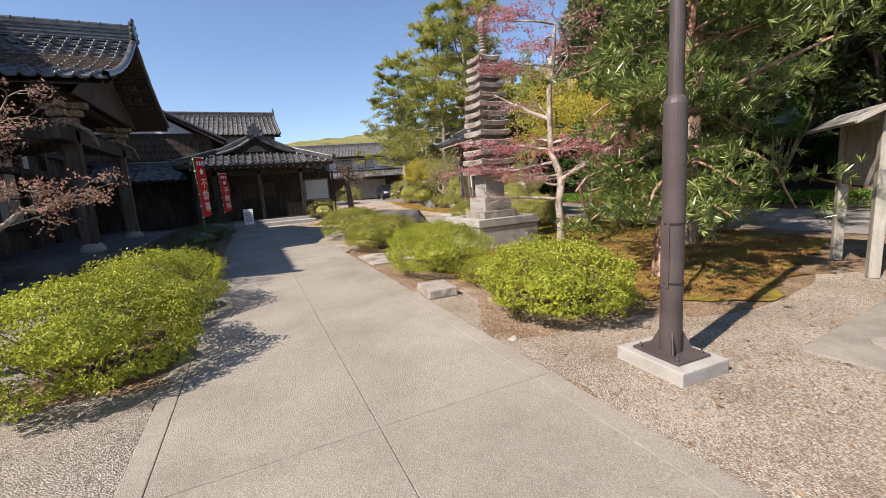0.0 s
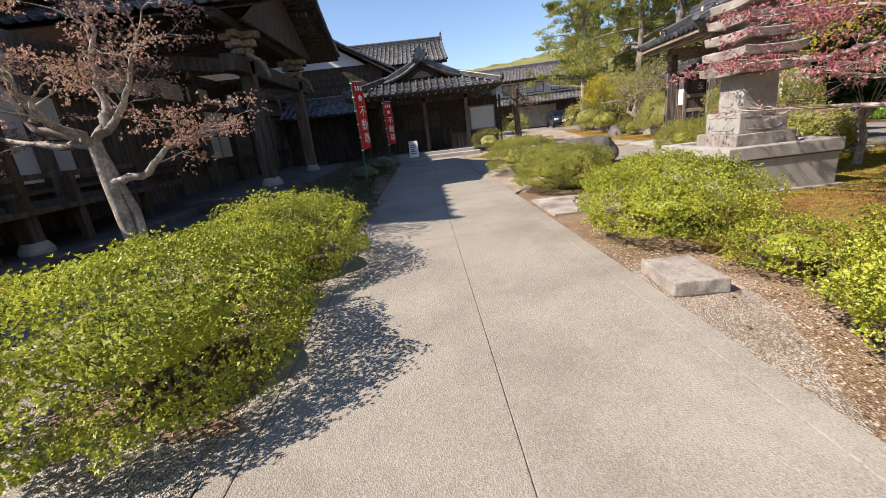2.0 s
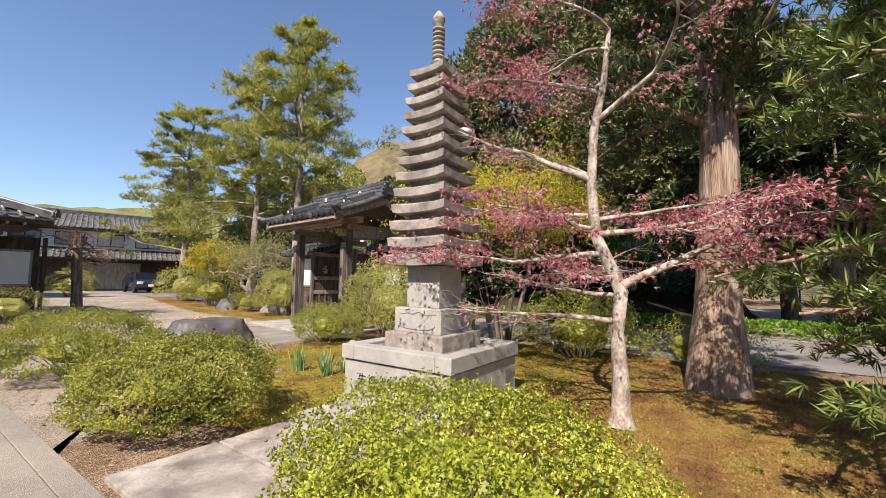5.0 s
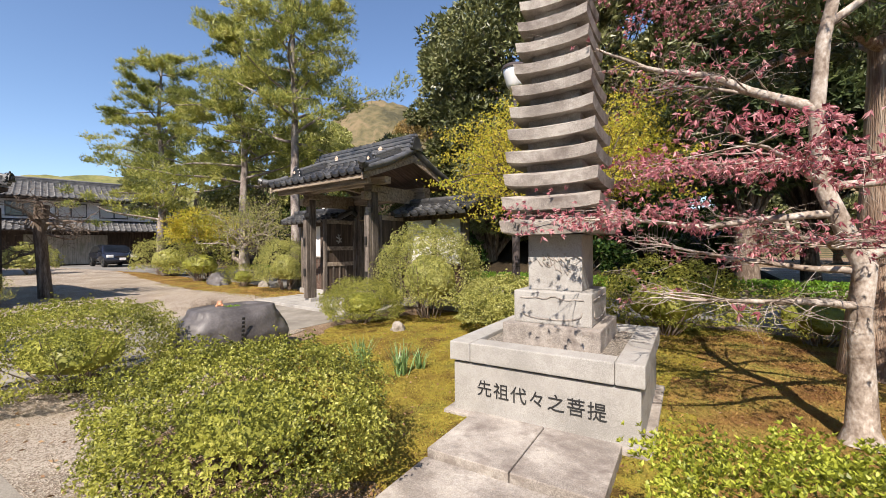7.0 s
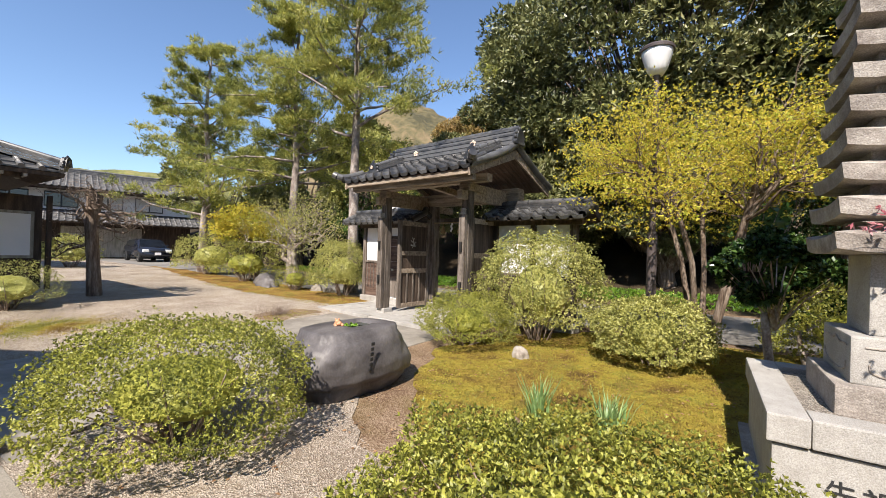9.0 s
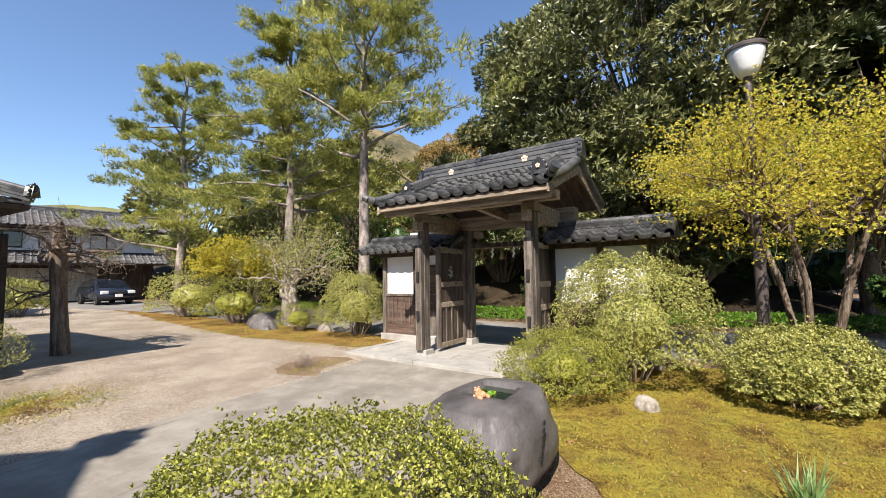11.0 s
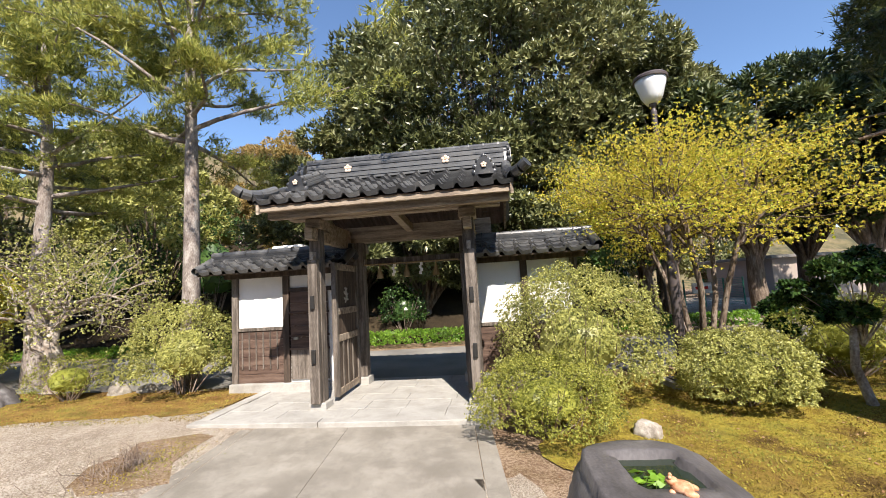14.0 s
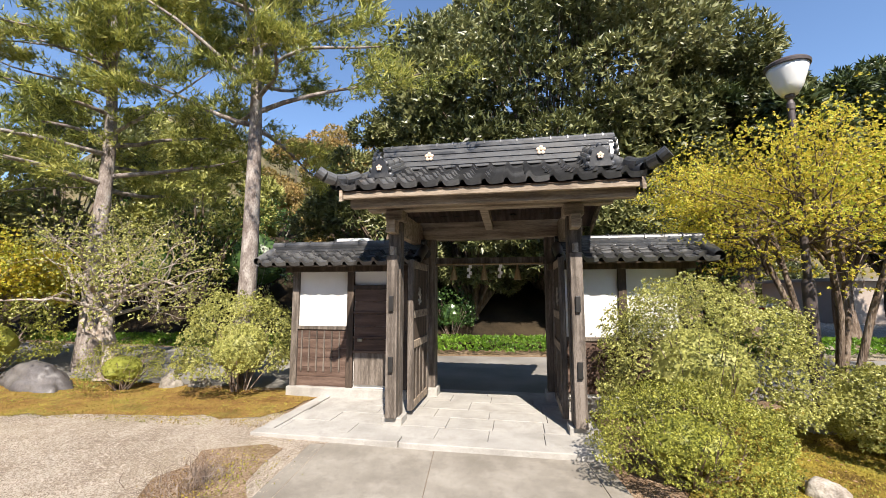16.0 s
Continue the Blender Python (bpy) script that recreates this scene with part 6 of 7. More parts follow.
bush("round_shrub", "large round pale-leaved shrub beside the gate", 8.45, 12.0, 1.08, 1.08, 1.9, 24, "shrub_pale", 8500, 5, 0.042, 0.019, power=0.8, bumps=0.28)
bush("round_shrub", "loose pale green shrub on the moss lawn", 7.85, 10.1, 0.72, 0.72, 0.95, 25, "shrub_pale", 5800, 5, 0.046, 0.02, power=0.85, bumps=0.3)
bush("round_shrub", "loose yellow-green shrub beside the gate wall", 10.15, 19.0, 0.95, 0.9, 1.7, 26, "shrub_pale", 5500, 5, 0.05, 0.02, power=0.9, bumps=0.3)
bush("round_shrub", "broad green shrub under the garden pines", 10.1, 24.2, 1.2, 1.2, 1.5, 27, "azalea", 2600, 5, 0.06, 0.025)
bush("round_shrub", "broad yellow-green shrub beside the gravel court", 10.4, 27.4, 1.4, 1.4, 1.7, 28, "shrub_pale", 2600, 5, 0.07, 0.03)
bush("round_shrub", "small green shrub beside a boulder", 9.9, 21.0, 0.6, 0.6, 0.8, 29, "azalea", 2200)
bush("round_shrub", "dark clipped shrub behind the pagoda", 9.0, 7.6, 0.9, 1.1, 1.2, 30, "azalea", 3800, 5, 0.05, 0.02, bumps=0.35)
bush("round_shrub", "loose shrub along the lane edge", 9.2, 5.6, 0.7, 0.9, 0.85, 31, "azalea", 2200, bumps=0.35)
bush("round_shrub", "pale shrub by the far house wall", 7.4, 34.0, 1.0, 1.0, 1.4, 32, "shrub_pale", 1800, 5, 0.09, 0.04)


# ---- trees ----
def tree(name, label, x, y, m_bark, m_leaf, build, z=None, category="tree", group="garden trees"):
    ob = thing(name, label, category, pose(x, y, gz(y) if z is None else z), group)
    gt, gl = Geo(), Geo()
    build(gt, gl)
    link("trunk", gt.mesh("trunk"), M[m_bark], ob, smooth=True)
    link("crown", gl.mesh("crown"), M[m_leaf], ob)
    return ob


def red_maple(gt, gl):
    """Crooked slender trunk with long level limbs that carry flat sprays of leaves."""
    rng = np.random.default_rng(41)
    trunk = [(0, 0, 0), (0.02, 0.0, 0.12), (0.02, 0.0, 0.5), (-0.01, 0.02, 0.95), (0.03, -0.02, 1.35), (0.06, 0.06, 1.55), (0.0, 0.22, 1.95), (0.02, 0.26, 2.5), (0.0, 0.22, 3.1), (0.03, 0.12, 3.6), (0.02, 0.05, 4.2)]
    add_tube(gt, trunk, [0.15, 0.1, 0.08, 0.068, 0.072, 0.066, 0.06, 0.052, 0.046, 0.036, 0.024], 11)
    # start height, heading, length, radius, rise per metre, leafy
    limbs = ((1.05, 120, 1.5, 0.034, 0.06, 0.08), (1.3, 70, 1.4, 0.03, 0.08, 0.08), (1.4, -70, 1.7, 0.05, 0.45, 0.8), (1.5, 30, 1.4, 0.03, 0.2, 0.15), (1.5, 170, 0.8, 0.022, 0.0, 0.3),
             (1.75, 105, 1.9, 0.034, 0.06, 0.9), (1.95, -95, 1.5, 0.034, 0.12, 1.0), (2.0, 140, 1.3, 0.028, 0.05, 0.9), (2.1, -40, 1.4, 0.03, 0.12, 0.9), (2.15, 60, 1.3, 0.026, 0.1, 0.7),
             (2.55, 110, 1.8, 0.045, 0.55, 0.12), (2.6, 95, 1.3, 0.02, 0.3, 0.2), (3.2, -75, 1.5, 0.034, 0.6, 0.5), (3.5, 120, 1.6, 0.028, 0.35, 0.8), (3.6, 20, 1.2, 0.025, 0.5, 0.6), (4.0, 90, 1.4, 0.024, 0.3, 0.9), (4.2, 160, 1.2, 0.022, 0.3, 0.9))
    zs = [q[2] for q in trunk]
    P, D = [], []
    for z, az, ln, r, rise, leafy in limbs:
        p = np.array([np.interp(z, zs, [q[k] for q in trunk]) for k in range(3)])
        a = radians(az)
        line = [p]
        h = np.array([math.cos(a), math.sin(a), rise])
        for i in range(11):
            h = unit(h + rng.normal(0, 0.14, 3) * np.array([1, 1, 0.7]))
            h[2] = 0.75 * h[2] + 0.25 * rise
            line.append(line[-1] + h * ln / 11)
        add_tube(gt, line, np.linspace(r, 0.009, 12), 7)
        tips = []
        for i in range(3, 12):
            for side in (-1, 1):
                if rng.random() < 0.6:
                    b = a + side * rng.uniform(0.4, 1.1)
                    grow(gt, rng, line[i], (math.cos(b), math.sin(b), 0.1), 0.36 * rng.uniform(0.6, 1.3), 0.008, 2, tips, 0.2, 0.75, 0.01, 3, 0.7, 4, 0.35, 3)
        for q, d in tips:
            if rng.random() < leafy * 0.75:
                P.append(q)
                D.append(d)
    p, d = np.array(P), np.array(D)
    k = 4
    q = np.repeat(p, k, 0) + rng.normal(0, 1, (len(p) * k, 3)) * np.array([0.07, 0.07, 0.02])
    dd = np.repeat(d, k, 0) * 0.5 + rng.normal(0, 0.5, q.shape) + np.array([0, 0, -0.45])
    add_whorls(gl, rng, q, dd, 5, 0.048, 0.013, 0.6)


def bronze_maple(gt, gl):
    """Short forked trunk with long crooked limbs and layered twigs."""
    rng = np.random.default_rng(42)
    tips = []
    fork = np.array([-0.1, 0.0, 1.65])
    add_tube(gt, [(0, 0, 0), (-0.04, 0.02, 0.45), (-0.07, 0.0, 1.1), fork], [0.13, 0.1, 0.09, 0.08], 10)
    add_tube(gt, [(0.1, 0.03, 0.25), (0.1, 0.05, 0.75), (0.02, 0.04, 1.1), (-0.05, 0.02, 1.5)], [0.06, 0.055, 0.05, 0.045], 8)
    limbs = [[fork, (0.25, 0.05, 1.9), (0.47, 0.1, 2.3), (0.73, 0.1, 2.8)],
             [fork, (-0.6, -0.1, 1.85), (-0.8, -0.15, 2.3), (-1.2, -0.2, 2.7)],
             [fork, (-0.6, 0.1, 1.65), (-1.2, 0.15, 1.75), (-1.9, 0.3, 2.05)],
             [(-0.07, 0, 1.15), (0.45, -0.05, 1.2), (0.8, -0.1, 1.5), (1.15, -0.15, 1.58)],
             [(-0.65, -0.1, 1.95), (-0.55, -0.3, 2.6), (-0.75, -0.4, 3.3)],
             [(0.1, 0.03, 1.8), (0.05, 0.2, 2.4), (0.15, 0.3, 3.2)],
             [fork, (-0.15, -0.5, 1.9), (0.05, -1.0, 2.3)],
             [fork, (-0.25, 0.5, 1.95), (-0.15, 1.1, 2.4)]]
    for limb in limbs:
        pts = np.array(limb, float)
        t = np.linspace(0, len(pts) - 1, 12)
        line = np.stack([np.interp(t, range(len(pts)), pts[:, k]) for k in range(3)], 1)
        line[1:-1] += rng.normal(0, 0.022, (10, 3))
        add_tube(gt, line, np.linspace(0.056, 0.018, 12), 8)
        d = unit(pts[-1] - pts[0])
        for i in (5, 7, 8, 9, 10, 11, 11):
            a = rng.uniform(0, 6.28)
            nd = unit(d * 0.7 + np.array([math.cos(a), math.sin(a), rng.uniform(0.0, 0.35)]) * 0.8)
            grow(gt, rng, line[i], nd, 0.42, 0.013, 2, tips, 0.22, 0.8, 0.03, 3, 0.66, 5, 0.15, 4)
    p = np.array([t[0] for t in tips])
    d = np.array([t[1] for t in tips])
    k = 6
    q = np.repeat(p, k, 0) + rng.normal(0, 1, (len(p) * k, 3)) * np.array([0.07, 0.07, 0.025])
    add_whorls(gl, rng, q, np.repeat(d, k, 0) + rng.normal(0, 0.6, q.shape), 4, 0.034, 0.015, 0.8)


def yellow_maple(seed, height, radius, leaf_len=0.07, dens=26, stems=4):
    def build(gt, gl):
        rng = np.random.default_rng(seed)
        tips = []
        for s in range(stems):
            a = s * 2 * math.pi / stems + rng.uniform(-0.3, 0.3)
            base = np.array([0.12 * math.cos(a), 0.12 * math.sin(a), 0.0])
            top = np.array([radius * 0.33 * math.cos(a), radius * 0.33 * math.sin(a), height * 0.46])
            mid = (base + top) / 2 + rng.normal(0, 0.08, 3)
            add_tube(gt, [base, mid, top], [0.055, 0.046, 0.038], 8)
            for k in range(7):
                f = rng.uniform(0.72, 1.0)
                p = base + (top - base) * f
                b = a + rng.normal(0, 1.0)
                grow(gt, rng, p, (math.cos(b), math.sin(b), rng.uniform(0.15, 1.7)), radius * 0.37, 0.028, 2, tips, 0.16, 0.75, 0.05, 4, 0.76, 6, 0.1)
        p = np.array([t[0] for t in tips])
        d = np.array([t[1] for t in tips])
        q = np.repeat(p, dens, 0) + rng.normal(0, 1, (len(p) * dens, 3)) * np.array([0.2, 0.2, 0.03])
        add_whorls(gl, rng, q, np.repeat(d, dens, 0) * 0.4 + rng.normal(0, 0.5, q.shape), 4, leaf_len, leaf_len * 0.5, 0.9)
    return build


def needle_tree(seed, height, spread, bare, layers, r0, needle=0.17, pads=7, per=26, lean=(0, 0), droop=-0.02, nw=0.1, tri=True, k_leaf=5):
    """A conifer with foliage in ragged pads along spreading boughs."""
    def build(gt, gl):
        rng = np.random.default_rng(seed)
        zs = np.linspace(0, height, 12)
        pts = np.stack([lean[0] * zs / height + 0.06 * np.sin(zs * 1.1 + seed), lean[1] * zs / height + 0.06 * np.cos(zs * 0.9), zs], 1)
        add_tube(gt, pts, np.linspace(r0, r0 * 0.18, 12) + r0 * 0.35 * np.exp(-zs * 3), 11)
        Q, D = [], []
        for i in range(layers):
            f = (i + rng.random()) / layers
            z = bare + (height - bare) * f
            ln = spread * (1.05 - 0.75 * f ** 1.3) * rng.uniform(0.6, 1.15)
            a = i * 2.4 + rng.normal(0, 0.4)
            p = np.array([np.interp(z, zs, pts[:, k]) for k in range(3)])
            d = np.array([math.cos(a), math.sin(a), rng.uniform(0.05, 0.5)])
            bough = [p]
            for k in range(6):
                d = unit(d + rng.normal(0, 0.13, 3) + np.array([0, 0, droop]))
                bough.append(bough[-1] + d * ln / 6)
            add_tube(gt, bough, np.linspace(r0 * 0.3 * (1 - 0.6 * f), 0.012, 7), 6)
            for k in range(pads):
                c = bough[rng.integers(2, 7)] + rng.normal(0, 1, 3) * np.array([0.2, 0.2, 0.09]) * ln * 0.8
                Q.append(c + rng.normal(0, 1, (per, 3)) * np.array([0.15, 0.15, 0.07]) * (0.45 + 0.22 * ln))
                D.append(unit(c - p) * 0.5 + rng.normal(0, 0.5, (per, 3)) + np.array([0, 0, 0.45]))
        add_whorls(gl, rng, np.concatenate(Q), np.concatenate(D), k_leaf, needle, needle * nw, 0.75, 0.1, tri)
    return build


def lobed_tree(seed, height, rx, ry, bare, r0, lobes, leaf, per, k=4, tri=True):
    """A broadleaf evergreen: trunk and limbs under a crown of many overlapping leafy lobes."""
    def build(gt, gl):
        rng = np.random.default_rng(seed)
        add_tube(gt, [(0, 0, 0), (0.1, 0.05, bare * 0.5), (0.0, 0.1, bare), (0.1, 0, height * 0.5)], [r0 * 1.2, r0, r0 * 0.85, r0 * 0.3], 10)
        ch = (height - bare) / 2
        for i in range(lobes):
            d = unit(rng.normal(size=3))
            d[2] = d[2] * 0.9 + 0.12
            s = rng.uniform(0.72, 0.93)
            c = np.array([d[0] * rx * s, d[1] * ry * s, bare + ch + d[2] * ch * s])
            add_tube(gt, [(0, 0, bare * 0.8), c * np.array([0.45, 0.45, 0.6]) + np.array([0, 0, bare * 0.3]), c], [r0 * 0.3, r0 * 0.16, r0 * 0.05], 6)
            lr = rng.uniform(0.16, 0.25) * min(rx, ry, ch * 1.2) * (0.82 if lobes > 100 else 1.0)
            n = per
            e = unit(rng.normal(size=(n * 2, 3)))
            e = e[e[:, 2] + 0.35 * (e @ d) > -0.6][:n]
            n = len(e)
            rr = lr * (1 + 0.3 * blob_noise(e, seed + i, 2.2))[:, None] * (1 - 0.22 * rng.random((n, 1)) ** 2)
            add_whorls(gl, rng, c + e * rr * np.array([1.15, 1.15, 0.85]), e + np.array([0, 0, 0.25]) + rng.normal(0, 0.35, e.shape), k, leaf, leaf * 0.5, 1.0, tri=tri)
    return build


def lichen_tree(gt, gl):
    rng = np.random.default_rng(47)
    tips = []
    add_tube(gt, [(0, 0, 0), (0.08, -0.02, 0.5), (-0.05, 0.05, 1.0), (0.1, 0.1, 1.5)], [0.19, 0.14, 0.12, 0.1], 10)
    add_tube(gt, [(0.05, 0, 0.7), (-0.2, 0.35, 1.0), (-0.15, 0.45, 1.5)], [0.1, 0.08, 0.05], 8)
    for i in range(12):
        a = i * 2.4
        grow(gt, rng, (0.05, 0.08, 1.2 + 0.06 * i), (math.cos(a), math.sin(a), 0.55), 0.95, 0.05, 3, tips, 0.22, 0.8, 0.02, 3, 0.72, 7)
    p = np.array([t[0] for t in tips])
    q = np.repeat(p, 5, 0) + rng.normal(0, 0.14, (len(p) * 5, 3))
    add_whorls(gl, rng, q, rng.normal(0, 1, q.shape) + np.array([0, 0, 0.5]), 4, 0.05, 0.024)


def pruned_tree(gt, gl):
    rng = np.random.default_rng(48)
    tips = []
    add_tube(gt, [(0.05, 0, 0), (0, 0, 0.9), (-0.05, 0.02, 1.8), (0, 0, 2.6)], [0.17, 0.14, 0.14, 0.17], 10)
    for i in range(14):
        a = i * 2.4
        grow(gt, rng, (0, 0, rng.uniform(1.3, 2.6)), (math.cos(a), math.sin(a), rng.uniform(0.0, 0.9)), 0.7, 0.045, 3, tips, 0.35, 0.9, 0.0, 3, 0.72, 6)
    p = np.array([t[0] for t in tips[::6]])
    add_whorls(gl, rng, p, rng.normal(0, 1, p.shape), 3, 0.03, 0.014)


tree("maple_tree", "slender pale-barked maple with small red spring leaves", 5.4, 6.14, "bark_pale", "maple_red", red_maple)
tree("maple_tree", "small pale maple with bronze leaf buds", -3.62, 7.5, "bark_pale", "maple_bronze", bronze_maple)
tree("maple_tree", "spreading maple in yellow-green spring leaf", 9.6, 9.5, "bark_brown", "maple_yellow", yellow_maple(43, 6.2, 2.6, 0.042, 17, 5))
tree("maple_tree", "low maple with golden spring leaves", 11.0, 25.2, "bark_brown", "maple_yellow", yellow_maple(44, 3.8, 1.7, 0.075, 8, 4))
tree("lichened_tree", "gnarled grey lichened tree with sparse twigs", 10.5, 21.9, "bark_pale", "shrub_pale", lichen_tree)
tree("pruned_tree", "hard-pruned bare tree with knotted twigs", 5.0, 22.6, "bark_brown", "twig", pruned_tree)
tree("pine_tree", "tall pine with pale trunk and yellow-green needles", 10.9, 19.4, "bark_grey", "pine", needle_tree(51, 11.5, 3.6, 5.0, 34, 0.2, 0.19, 10, 46, nw=0.13))
tree("pine_tree", "broad garden pine with yellow-green needle pads", 11.2, 23.0, "bark_grey", "pine", needle_tree(52, 10.5, 3.4, 3.8, 34, 0.2, 0.19, 10, 46, nw=0.13))
tree("pine_tree", "garden pine with drooping needle pads", 10.6, 28.5, "bark_grey", "pine", needle_tree(53, 10.0, 3.8, 2.2, 32, 0.2, 0.2, 10, 46, nw=0.13))
tree("podocarpus_tree", "dense podocarpus with long narrow glossy leaves", 5.15, 3.7, "bark_red", "podocarp", needle_tree(54, 6.2, 1.65, 0.95, 68, 0.105, 0.125, 9, 11, (0.3, -0.1), -0.06, 0.12, False, 10))
tree("cedar_tree", "tall cedar with thick fibrous pale trunk", 7.75, 5.3, "bark_cedar", "evergreen_dark_and_shade", needle_tree(55, 13.0, 2.5, 3.4, 50, 0.3, 0.2, 9, 36, nw=0.14))
tree("camellia_tree", "small camellia with thin trunks and glossy leaves", 7.55, 8.75, "bark_pale", "camellia", lobed_tree(56, 1.9, 0.75, 0.75, 0.9, 0.05, 16, 0.085, 110, tri=False))
tree("camellia_tree", "young camellia with glossy dark leaves", 9.25, 8.2, "bark_pale", "camellia", lobed_tree(57, 1.35, 0.4, 0.4, 0.6, 0.035, 9, 0.085, 110, tri=False))

EG = "tall evergreen oak with dense glossy dark crown"
for i, (x, y, h, rx, ry, lobes, per) in enumerate(((20.3, 11.4, 15.2, 6.4, 7.7, 215, 400), (19.2, 18.0, 8.5, 3.4, 3.6, 60, 380), (19.4, 5.6, 11.5, 3.8, 3.8, 70, 420), (17.6, 10.6, 7.0, 2.8, 3.6, 50, 380), (18.0, 14.8, 7.5, 2.8, 3.2, 50, 380))):
    tree("evergreen_oak", EG, x, y, "bark_brown", "evergreen", lobed_tree(60 + i, h, rx, ry, 1.9 if i == 2 else 0.9, 0.3, lobes, 0.22, per, k=3), group="wood behind the lane", z=0.2)
for i, (x, y, h, rx) in enumerate(((17.8, 2.2, 9.0, 3.0), (15.3, -4.5, 12.5, 4.2), (20.5, -2.0, 11, 4.0), (13.6, -9.0, 16, 4.8), (23.0, 3.0, 11, 4.0), (18.5, -11, 17, 5.0), (16.2, -0.6, 8.5, 2.6), (17.4, 5.6, 9.0, 2.6), (12.9, -2.6, 12, 3.2))):
    tree("evergreen_tree", "tall dark evergreen in the wood beyond the lane", x, y, "bark_brown", "evergreen_dark_and_shade", lobed_tree(70 + i, h, rx, rx, 2.4, 0.3, 40, 0.28, 210, k=3), group="wood behind the lane")
for i, (x, y, h) in enumerate(((16.8, 30.0, 9.0), (19.5, 26.5, 8.5), (15.5, 36.5, 9.0), (24, 32, 12))):
    tree("evergreen_tree", "mixed green tree beyond the lane", x, y, "bark_brown", "shrub_pale" if i % 2 else "evergreen", lobed_tree(80 + i, h, 3.2, 3.2, 1.0, 0.22, 36, 0.22, 240, k=3), group="wood behind the lane")
for i, (x, y, h) in enumerate(((27.5, 23.0, 12.5), (30.5, 27.5, 13.5))):
    tree("spring_tree", "tree in orange-yellow spring leaf beyond the wood", x, y, "bark_brown", "hill_leaf", lobed_tree(86 + i, h, 3.4, 3.4, 2.0, 0.22, 40, 0.2, 260, k=3), group="wood behind the lane")
# Dark camellia leaves put the canopy's shade into the undergrowth's colour.
for i, (x, y) in enumerate(((20.0, 11.6), (20.4, 15.0), (20.0, 18.6), (18.5, 23.5), (18.0, 27.5), (17.5, 31.5), (17.4, 8.3))):
    bush("undergrowth_bush", "glossy undergrowth at the edge of the wood, darkened for canopy shade", x, y, 1.7, 2.1, 4.2, 90 + i, "camellia", 1250, 4, 0.15, 0.06, z=1.2, bumps=0.4, group="undergrowth")

# More undergrowth in the same shade-dark leaves, towards the lot.
for i, (x, y, h) in enumerate(((21.6, 8.2, 3.6), (23.2, 5.6, 3.2))):
    bush("undergrowth_bush", "glossy undergrowth at the edge of the wood, darkened for canopy shade", x, y, 1.7, 1.9, h, 110 + i, "camellia", 1250, 4, 0.15, 0.06, z=0.2, bumps=0.4, group="undergrowth")
for i, (x, y, h) in enumerate(((40.0, -10.0, 8.5), (41.0, -2.0, 8.0), (39.0, 5.5, 8.5))):
    tree("evergreen_tree", "mixed green tree beyond the sandy lot", x, y, "bark_brown", "evergreen", lobed_tree(120 + i, h, 4.6, 4.6, 0.6, 0.25, 26, 0.42, 170, k=3), group="trees beyond the lot")
bush("undergrowth_bush", "small glossy shrub lit at the wood edge", 17.0, 15.6, 0.7, 0.8, 1.5, 98, "camellia", 900, 4, 0.11, 0.045, z=0.35, bumps=0.4, group="undergrowth")
# bright ground cover beyond the lane
rng = np.random.default_rng(95)
g = Geo()
n = 9000
p = np.stack([15.1 + 1.3 * rng.random(n), rng.uniform(-2, 30, n), np.zeros(n)], 1)
p[:, 2] = 0.05 + 0.38 * np.sin(np.clip((p[:, 0] - 15.0) / 1.0, 0, 1) * 1.57) * rng.uniform(0.6, 1, n)
add_whorls(g, rng, p, rng.normal(0, 0.4, p.shape) + np.array([-0.3, 0, 1]), 4, 0.09, 0.04)
tagged(link("ground_cover", g.mesh("ground_cover"), M["ground_cover"]), "bright green leafy ground cover along the lane", "plants", kind="stuff")

# fallen leaves and moss tufts on the lawn, loose pebbles on the gravel
def inside(poly, x, y):
    r = np.zeros(len(x), bool)
    for (x0, y0), (x1, y1) in zip(poly, poly[1:] + poly[:1]):
        r ^= ((y0 > y) != (y1 > y)) & (x < (x1 - x0) * (y - y0) / (y1 - y0 + 1e-12) + x0)
    return r


LAWN = [(3.3, 3.6), (4.3, 2.9), (5.0, 2.4), (6.8, 3.0), (9.6, 3.6), (10.0, 8.0), (9.8, 11.3), (8.0, 12.8), (6.6, 13.0), (5.4, 12.4), (4.2, 11.7), (3.4, 10.8), (3.0, 9.3), (3.0, 7.0), (2.8, 5.6)]
rng = np.random.default_rng(101)
x, y = rng.uniform(2.8, 10, 60000), rng.uniform(2.4, 13, 60000)
k = inside(LAWN, x, y) & ~((abs(x - 5.185) < 0.86) & (abs(y - 8.32) < 0.86))
x, y = x[k], y[k]
dry = (y + 0.5 * np.sin(x * 2.1) + rng.normal(0, 0.35, len(x))) < 7.1
for pick, mat, label in ((~dry, "moss_tuft", "short yellow-green moss tufts"), (dry, "dry_tuft", "short orange-brown dry moss tufts")):
    g = Geo()
    p = np.stack([x[pick], y[pick], np.full(pick.sum(), 0.008)], 1)
    add_leaves(g, rng, p, rng.normal(0, 0.6, p.shape) + np.array([0, 0, 0.8]), 0.024, 0.014)
    tagged(link("moss_tuft", g.mesh("moss_tuft"), M[mat]), label, "moss", kind="stuff")
# thin moss that creeps over the court's gravel
n = 9000
p = np.stack([3.3 + rng.normal(0, 0.5, n), 18.8 + rng.normal(0, 0.38, n), np.zeros(n)], 1)
bed = np.stack([rng.uniform(8.3, 10.4, 9000), rng.uniform(17.6, 24.0, 9000), np.zeros(9000)], 1)
ring = np.stack([6.9 + rng.normal(0, 0.35, 900), 17.3 + rng.normal(0, 0.22, 900), np.zeros(900)], 1)
p = np.concatenate([p, bed, ring])
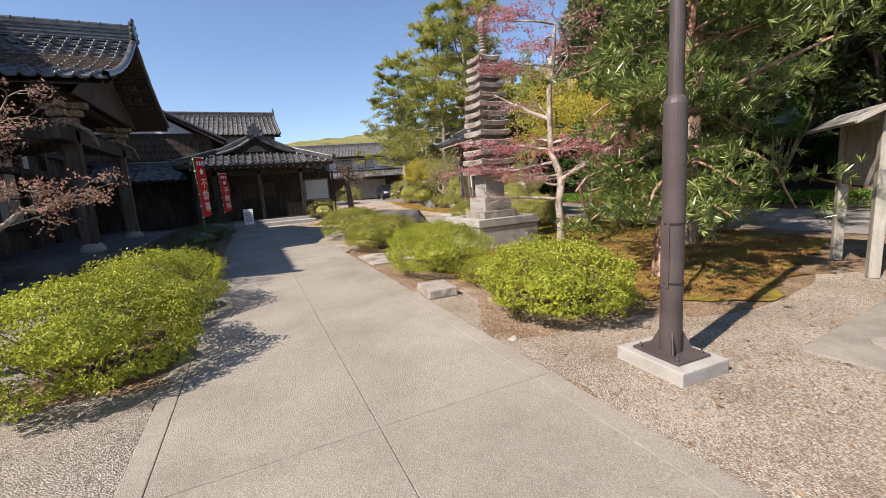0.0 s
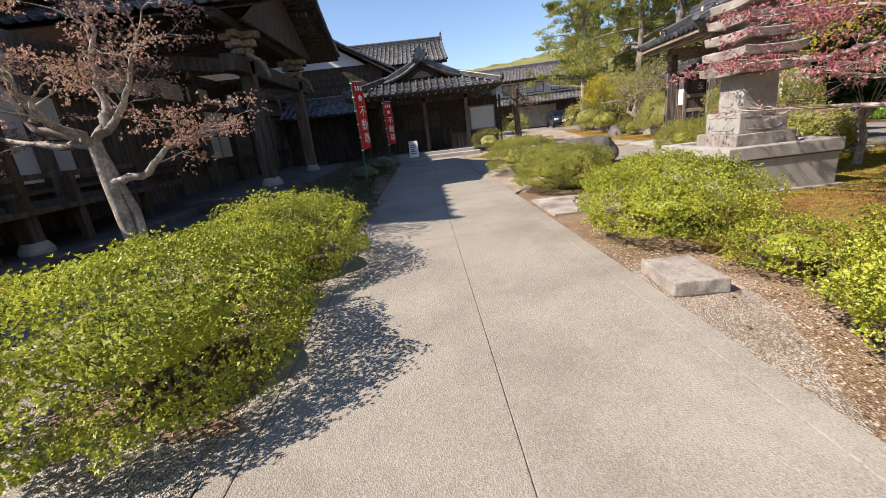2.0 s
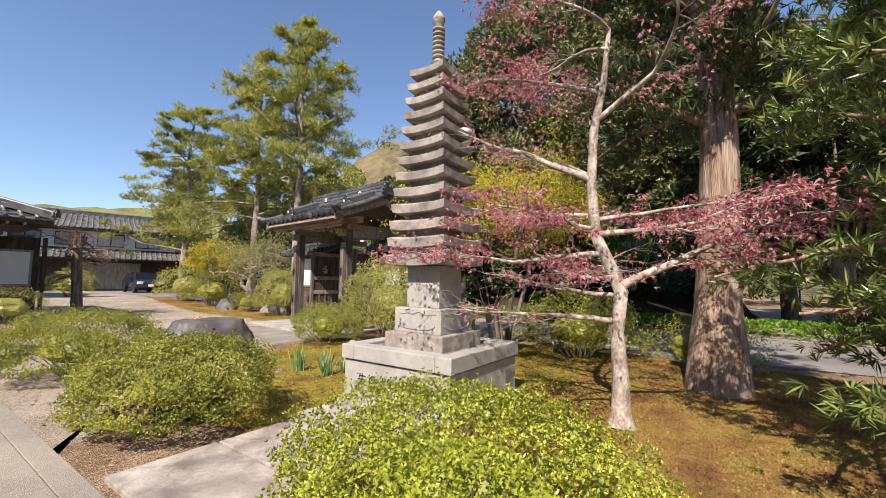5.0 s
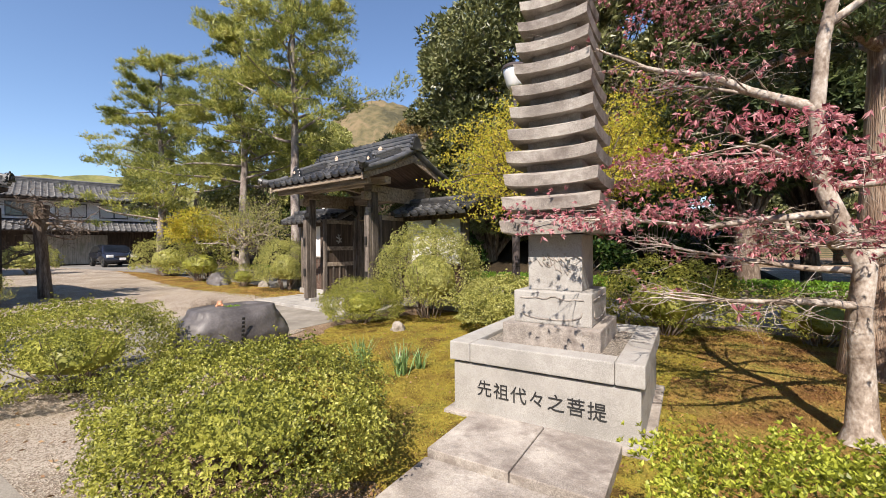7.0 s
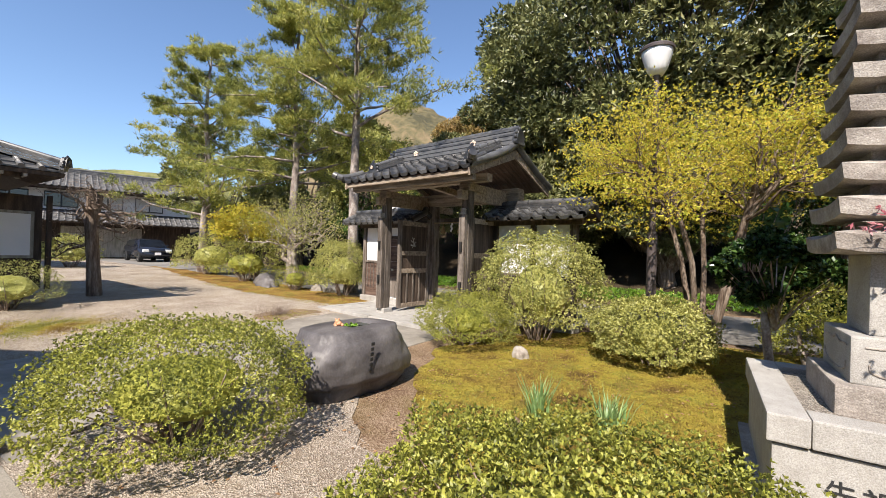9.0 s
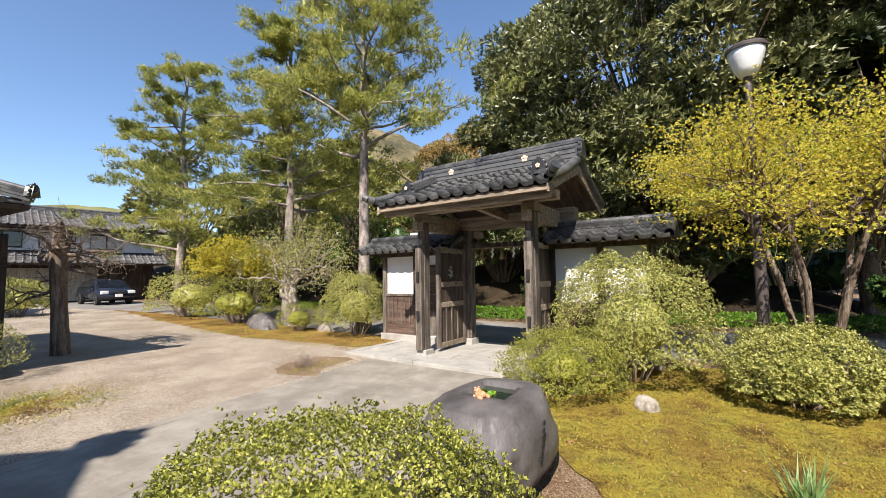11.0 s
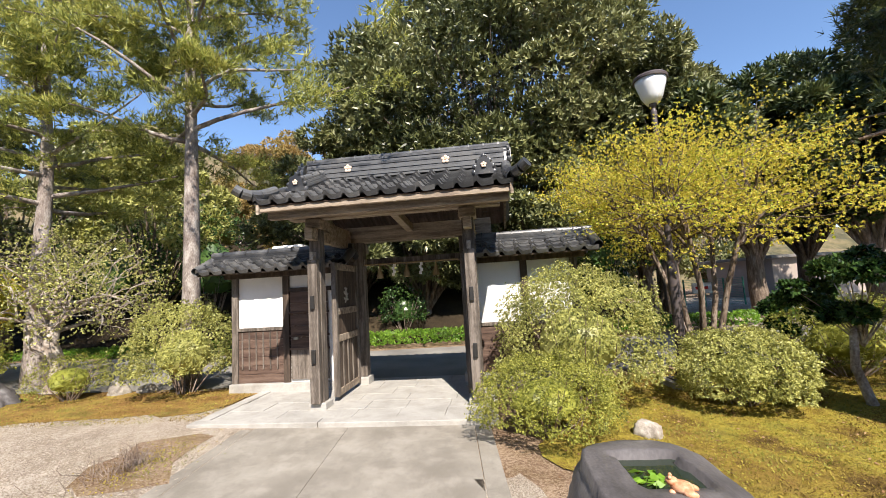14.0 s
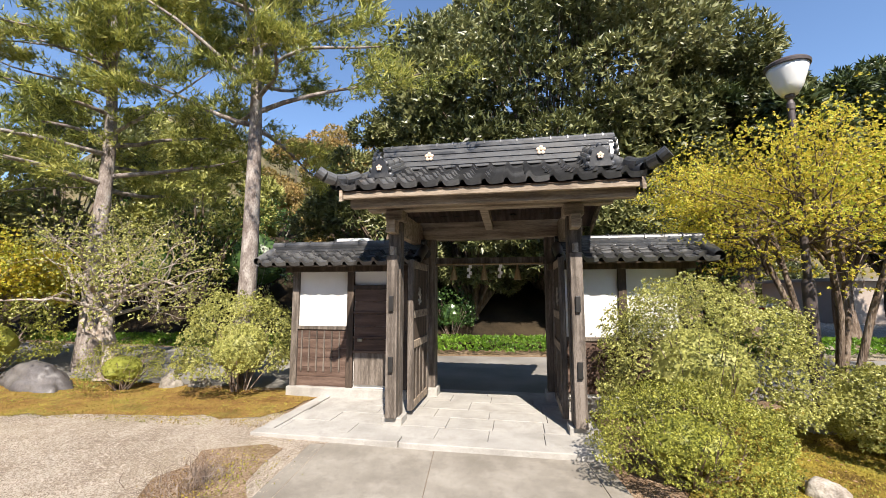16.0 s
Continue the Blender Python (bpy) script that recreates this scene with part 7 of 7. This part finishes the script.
p[:, 2] = [gz(v) + 0.006 for v in p[:, 1]]
g = Geo()
add_leaves(g, rng, p, rng.normal(0, 0.8, p.shape) + np.array([0, 0, 0.4]), 0.022, 0.016)
tagged(link("moss_patch", g.mesh("moss_patch"), M["moss_tuft"]), "thin yellow-green moss creeping over gravel", "moss", kind="stuff")
g = Geo()
n = 2600
x, y = rng.uniform(2.0, 9.5, n), rng.uniform(0.5, 13, n)
p = np.stack([x, y, np.full(n, 0.014)], 1)
add_leaves(g, rng, p, rng.normal(0, 1, p.shape) * np.array([1, 1, 0.12]), 0.04, 0.02, 0.15)
tagged(link("fallen_leaves", g.mesh("fallen_leaves"), M["dead_leaf"]), "scattered dry brown fallen leaves", "leaves", kind="stuff")


def pebbles(name, poly, n, size, seed, mat, label):
    rng = np.random.default_rng(seed)
    xs, ys = [q[0] for q in poly], [q[1] for q in poly]
    x, y = rng.uniform(min(xs), max(xs), n), rng.uniform(min(ys), max(ys), n)
    k = inside(poly, x, y)
    x, y = x[k], y[k]
    n = len(x)
    base = np.array([(1, 0, 0), (0, 1, 0), (-1, 0, 0), (0, -1, 0), (0, 0, 1)], float)
    s = size * rng.uniform(0.5, 1.3, (n, 1, 1)) * np.concatenate([np.ones((n, 1, 2)), rng.uniform(0.45, 0.8, (n, 1, 1))], 2)
    a = rng.uniform(0, 6.28, n)
    v = base[None] * s * np.concatenate([np.ones((n, 5, 1)), rng.uniform(0.6, 1, (n, 1, 1)).repeat(5, 1), np.ones((n, 5, 1))], 2)
    v[:, :, 0:2] += rng.normal(0, 0.15, (n, 5, 2)) * s[:, :, 0:1]
    c, sn = np.cos(a)[:, None], np.sin(a)[:, None]
    v = np.stack([v[..., 0] * c - v[..., 1] * sn, v[..., 0] * sn + v[..., 1] * c, v[..., 2]], 2)
    v += np.stack([x, y, np.array([gz(t) for t in y]) + 0.0], 1)[:, None]
    f = (np.array([(0, 1, 4), (1, 2, 4), (2, 3, 4), (3, 0, 4)])[None] + np.arange(n)[:, None, None] * 5).reshape(-1, 3)
    g = Geo()
    g.add(v.reshape(-1, 3), f)
    tagged(link(name, g.mesh(name), mat), label, "gravel", kind="stuff")


pebbles("loose_pebbles", [(1.98, -0.5), (4.4, -0.5), (4.2, 2.3), (3.3, 3.0), (2.7, 4.4), (2.7, 6.0), (1.98, 6.2)], 17000, 0.009, 5, M["pebble"], "pale buff pebbles beside the path")
pebbles("loose_pebbles", [(-4.4, 1.0), (-0.85, 1.0), (-0.85, 3.4), (-2.35, 3.7), (-2.5, 8.5), (-4.4, 8.5)], 11000, 0.009, 6, M["pebble_grey"], "grey pebbles before the hall")
pebbles("loose_pebbles", [(3.0, 16.8), (8.1, 16.6), (8.9, 17.8), (8.5, 21.0), (4.0, 21.0)], 15000, 0.011, 7, M["pebble"], "pale pinkish pebbles of the court")
pebbles("loose_pebbles", [(2.0, 10.8), (3.4, 11.0), (3.9, 12.2), (4.0, 13.4), (2.0, 13.4)], 5000, 0.009, 8, M["pebble"], "pale pebbles under the shrubs")
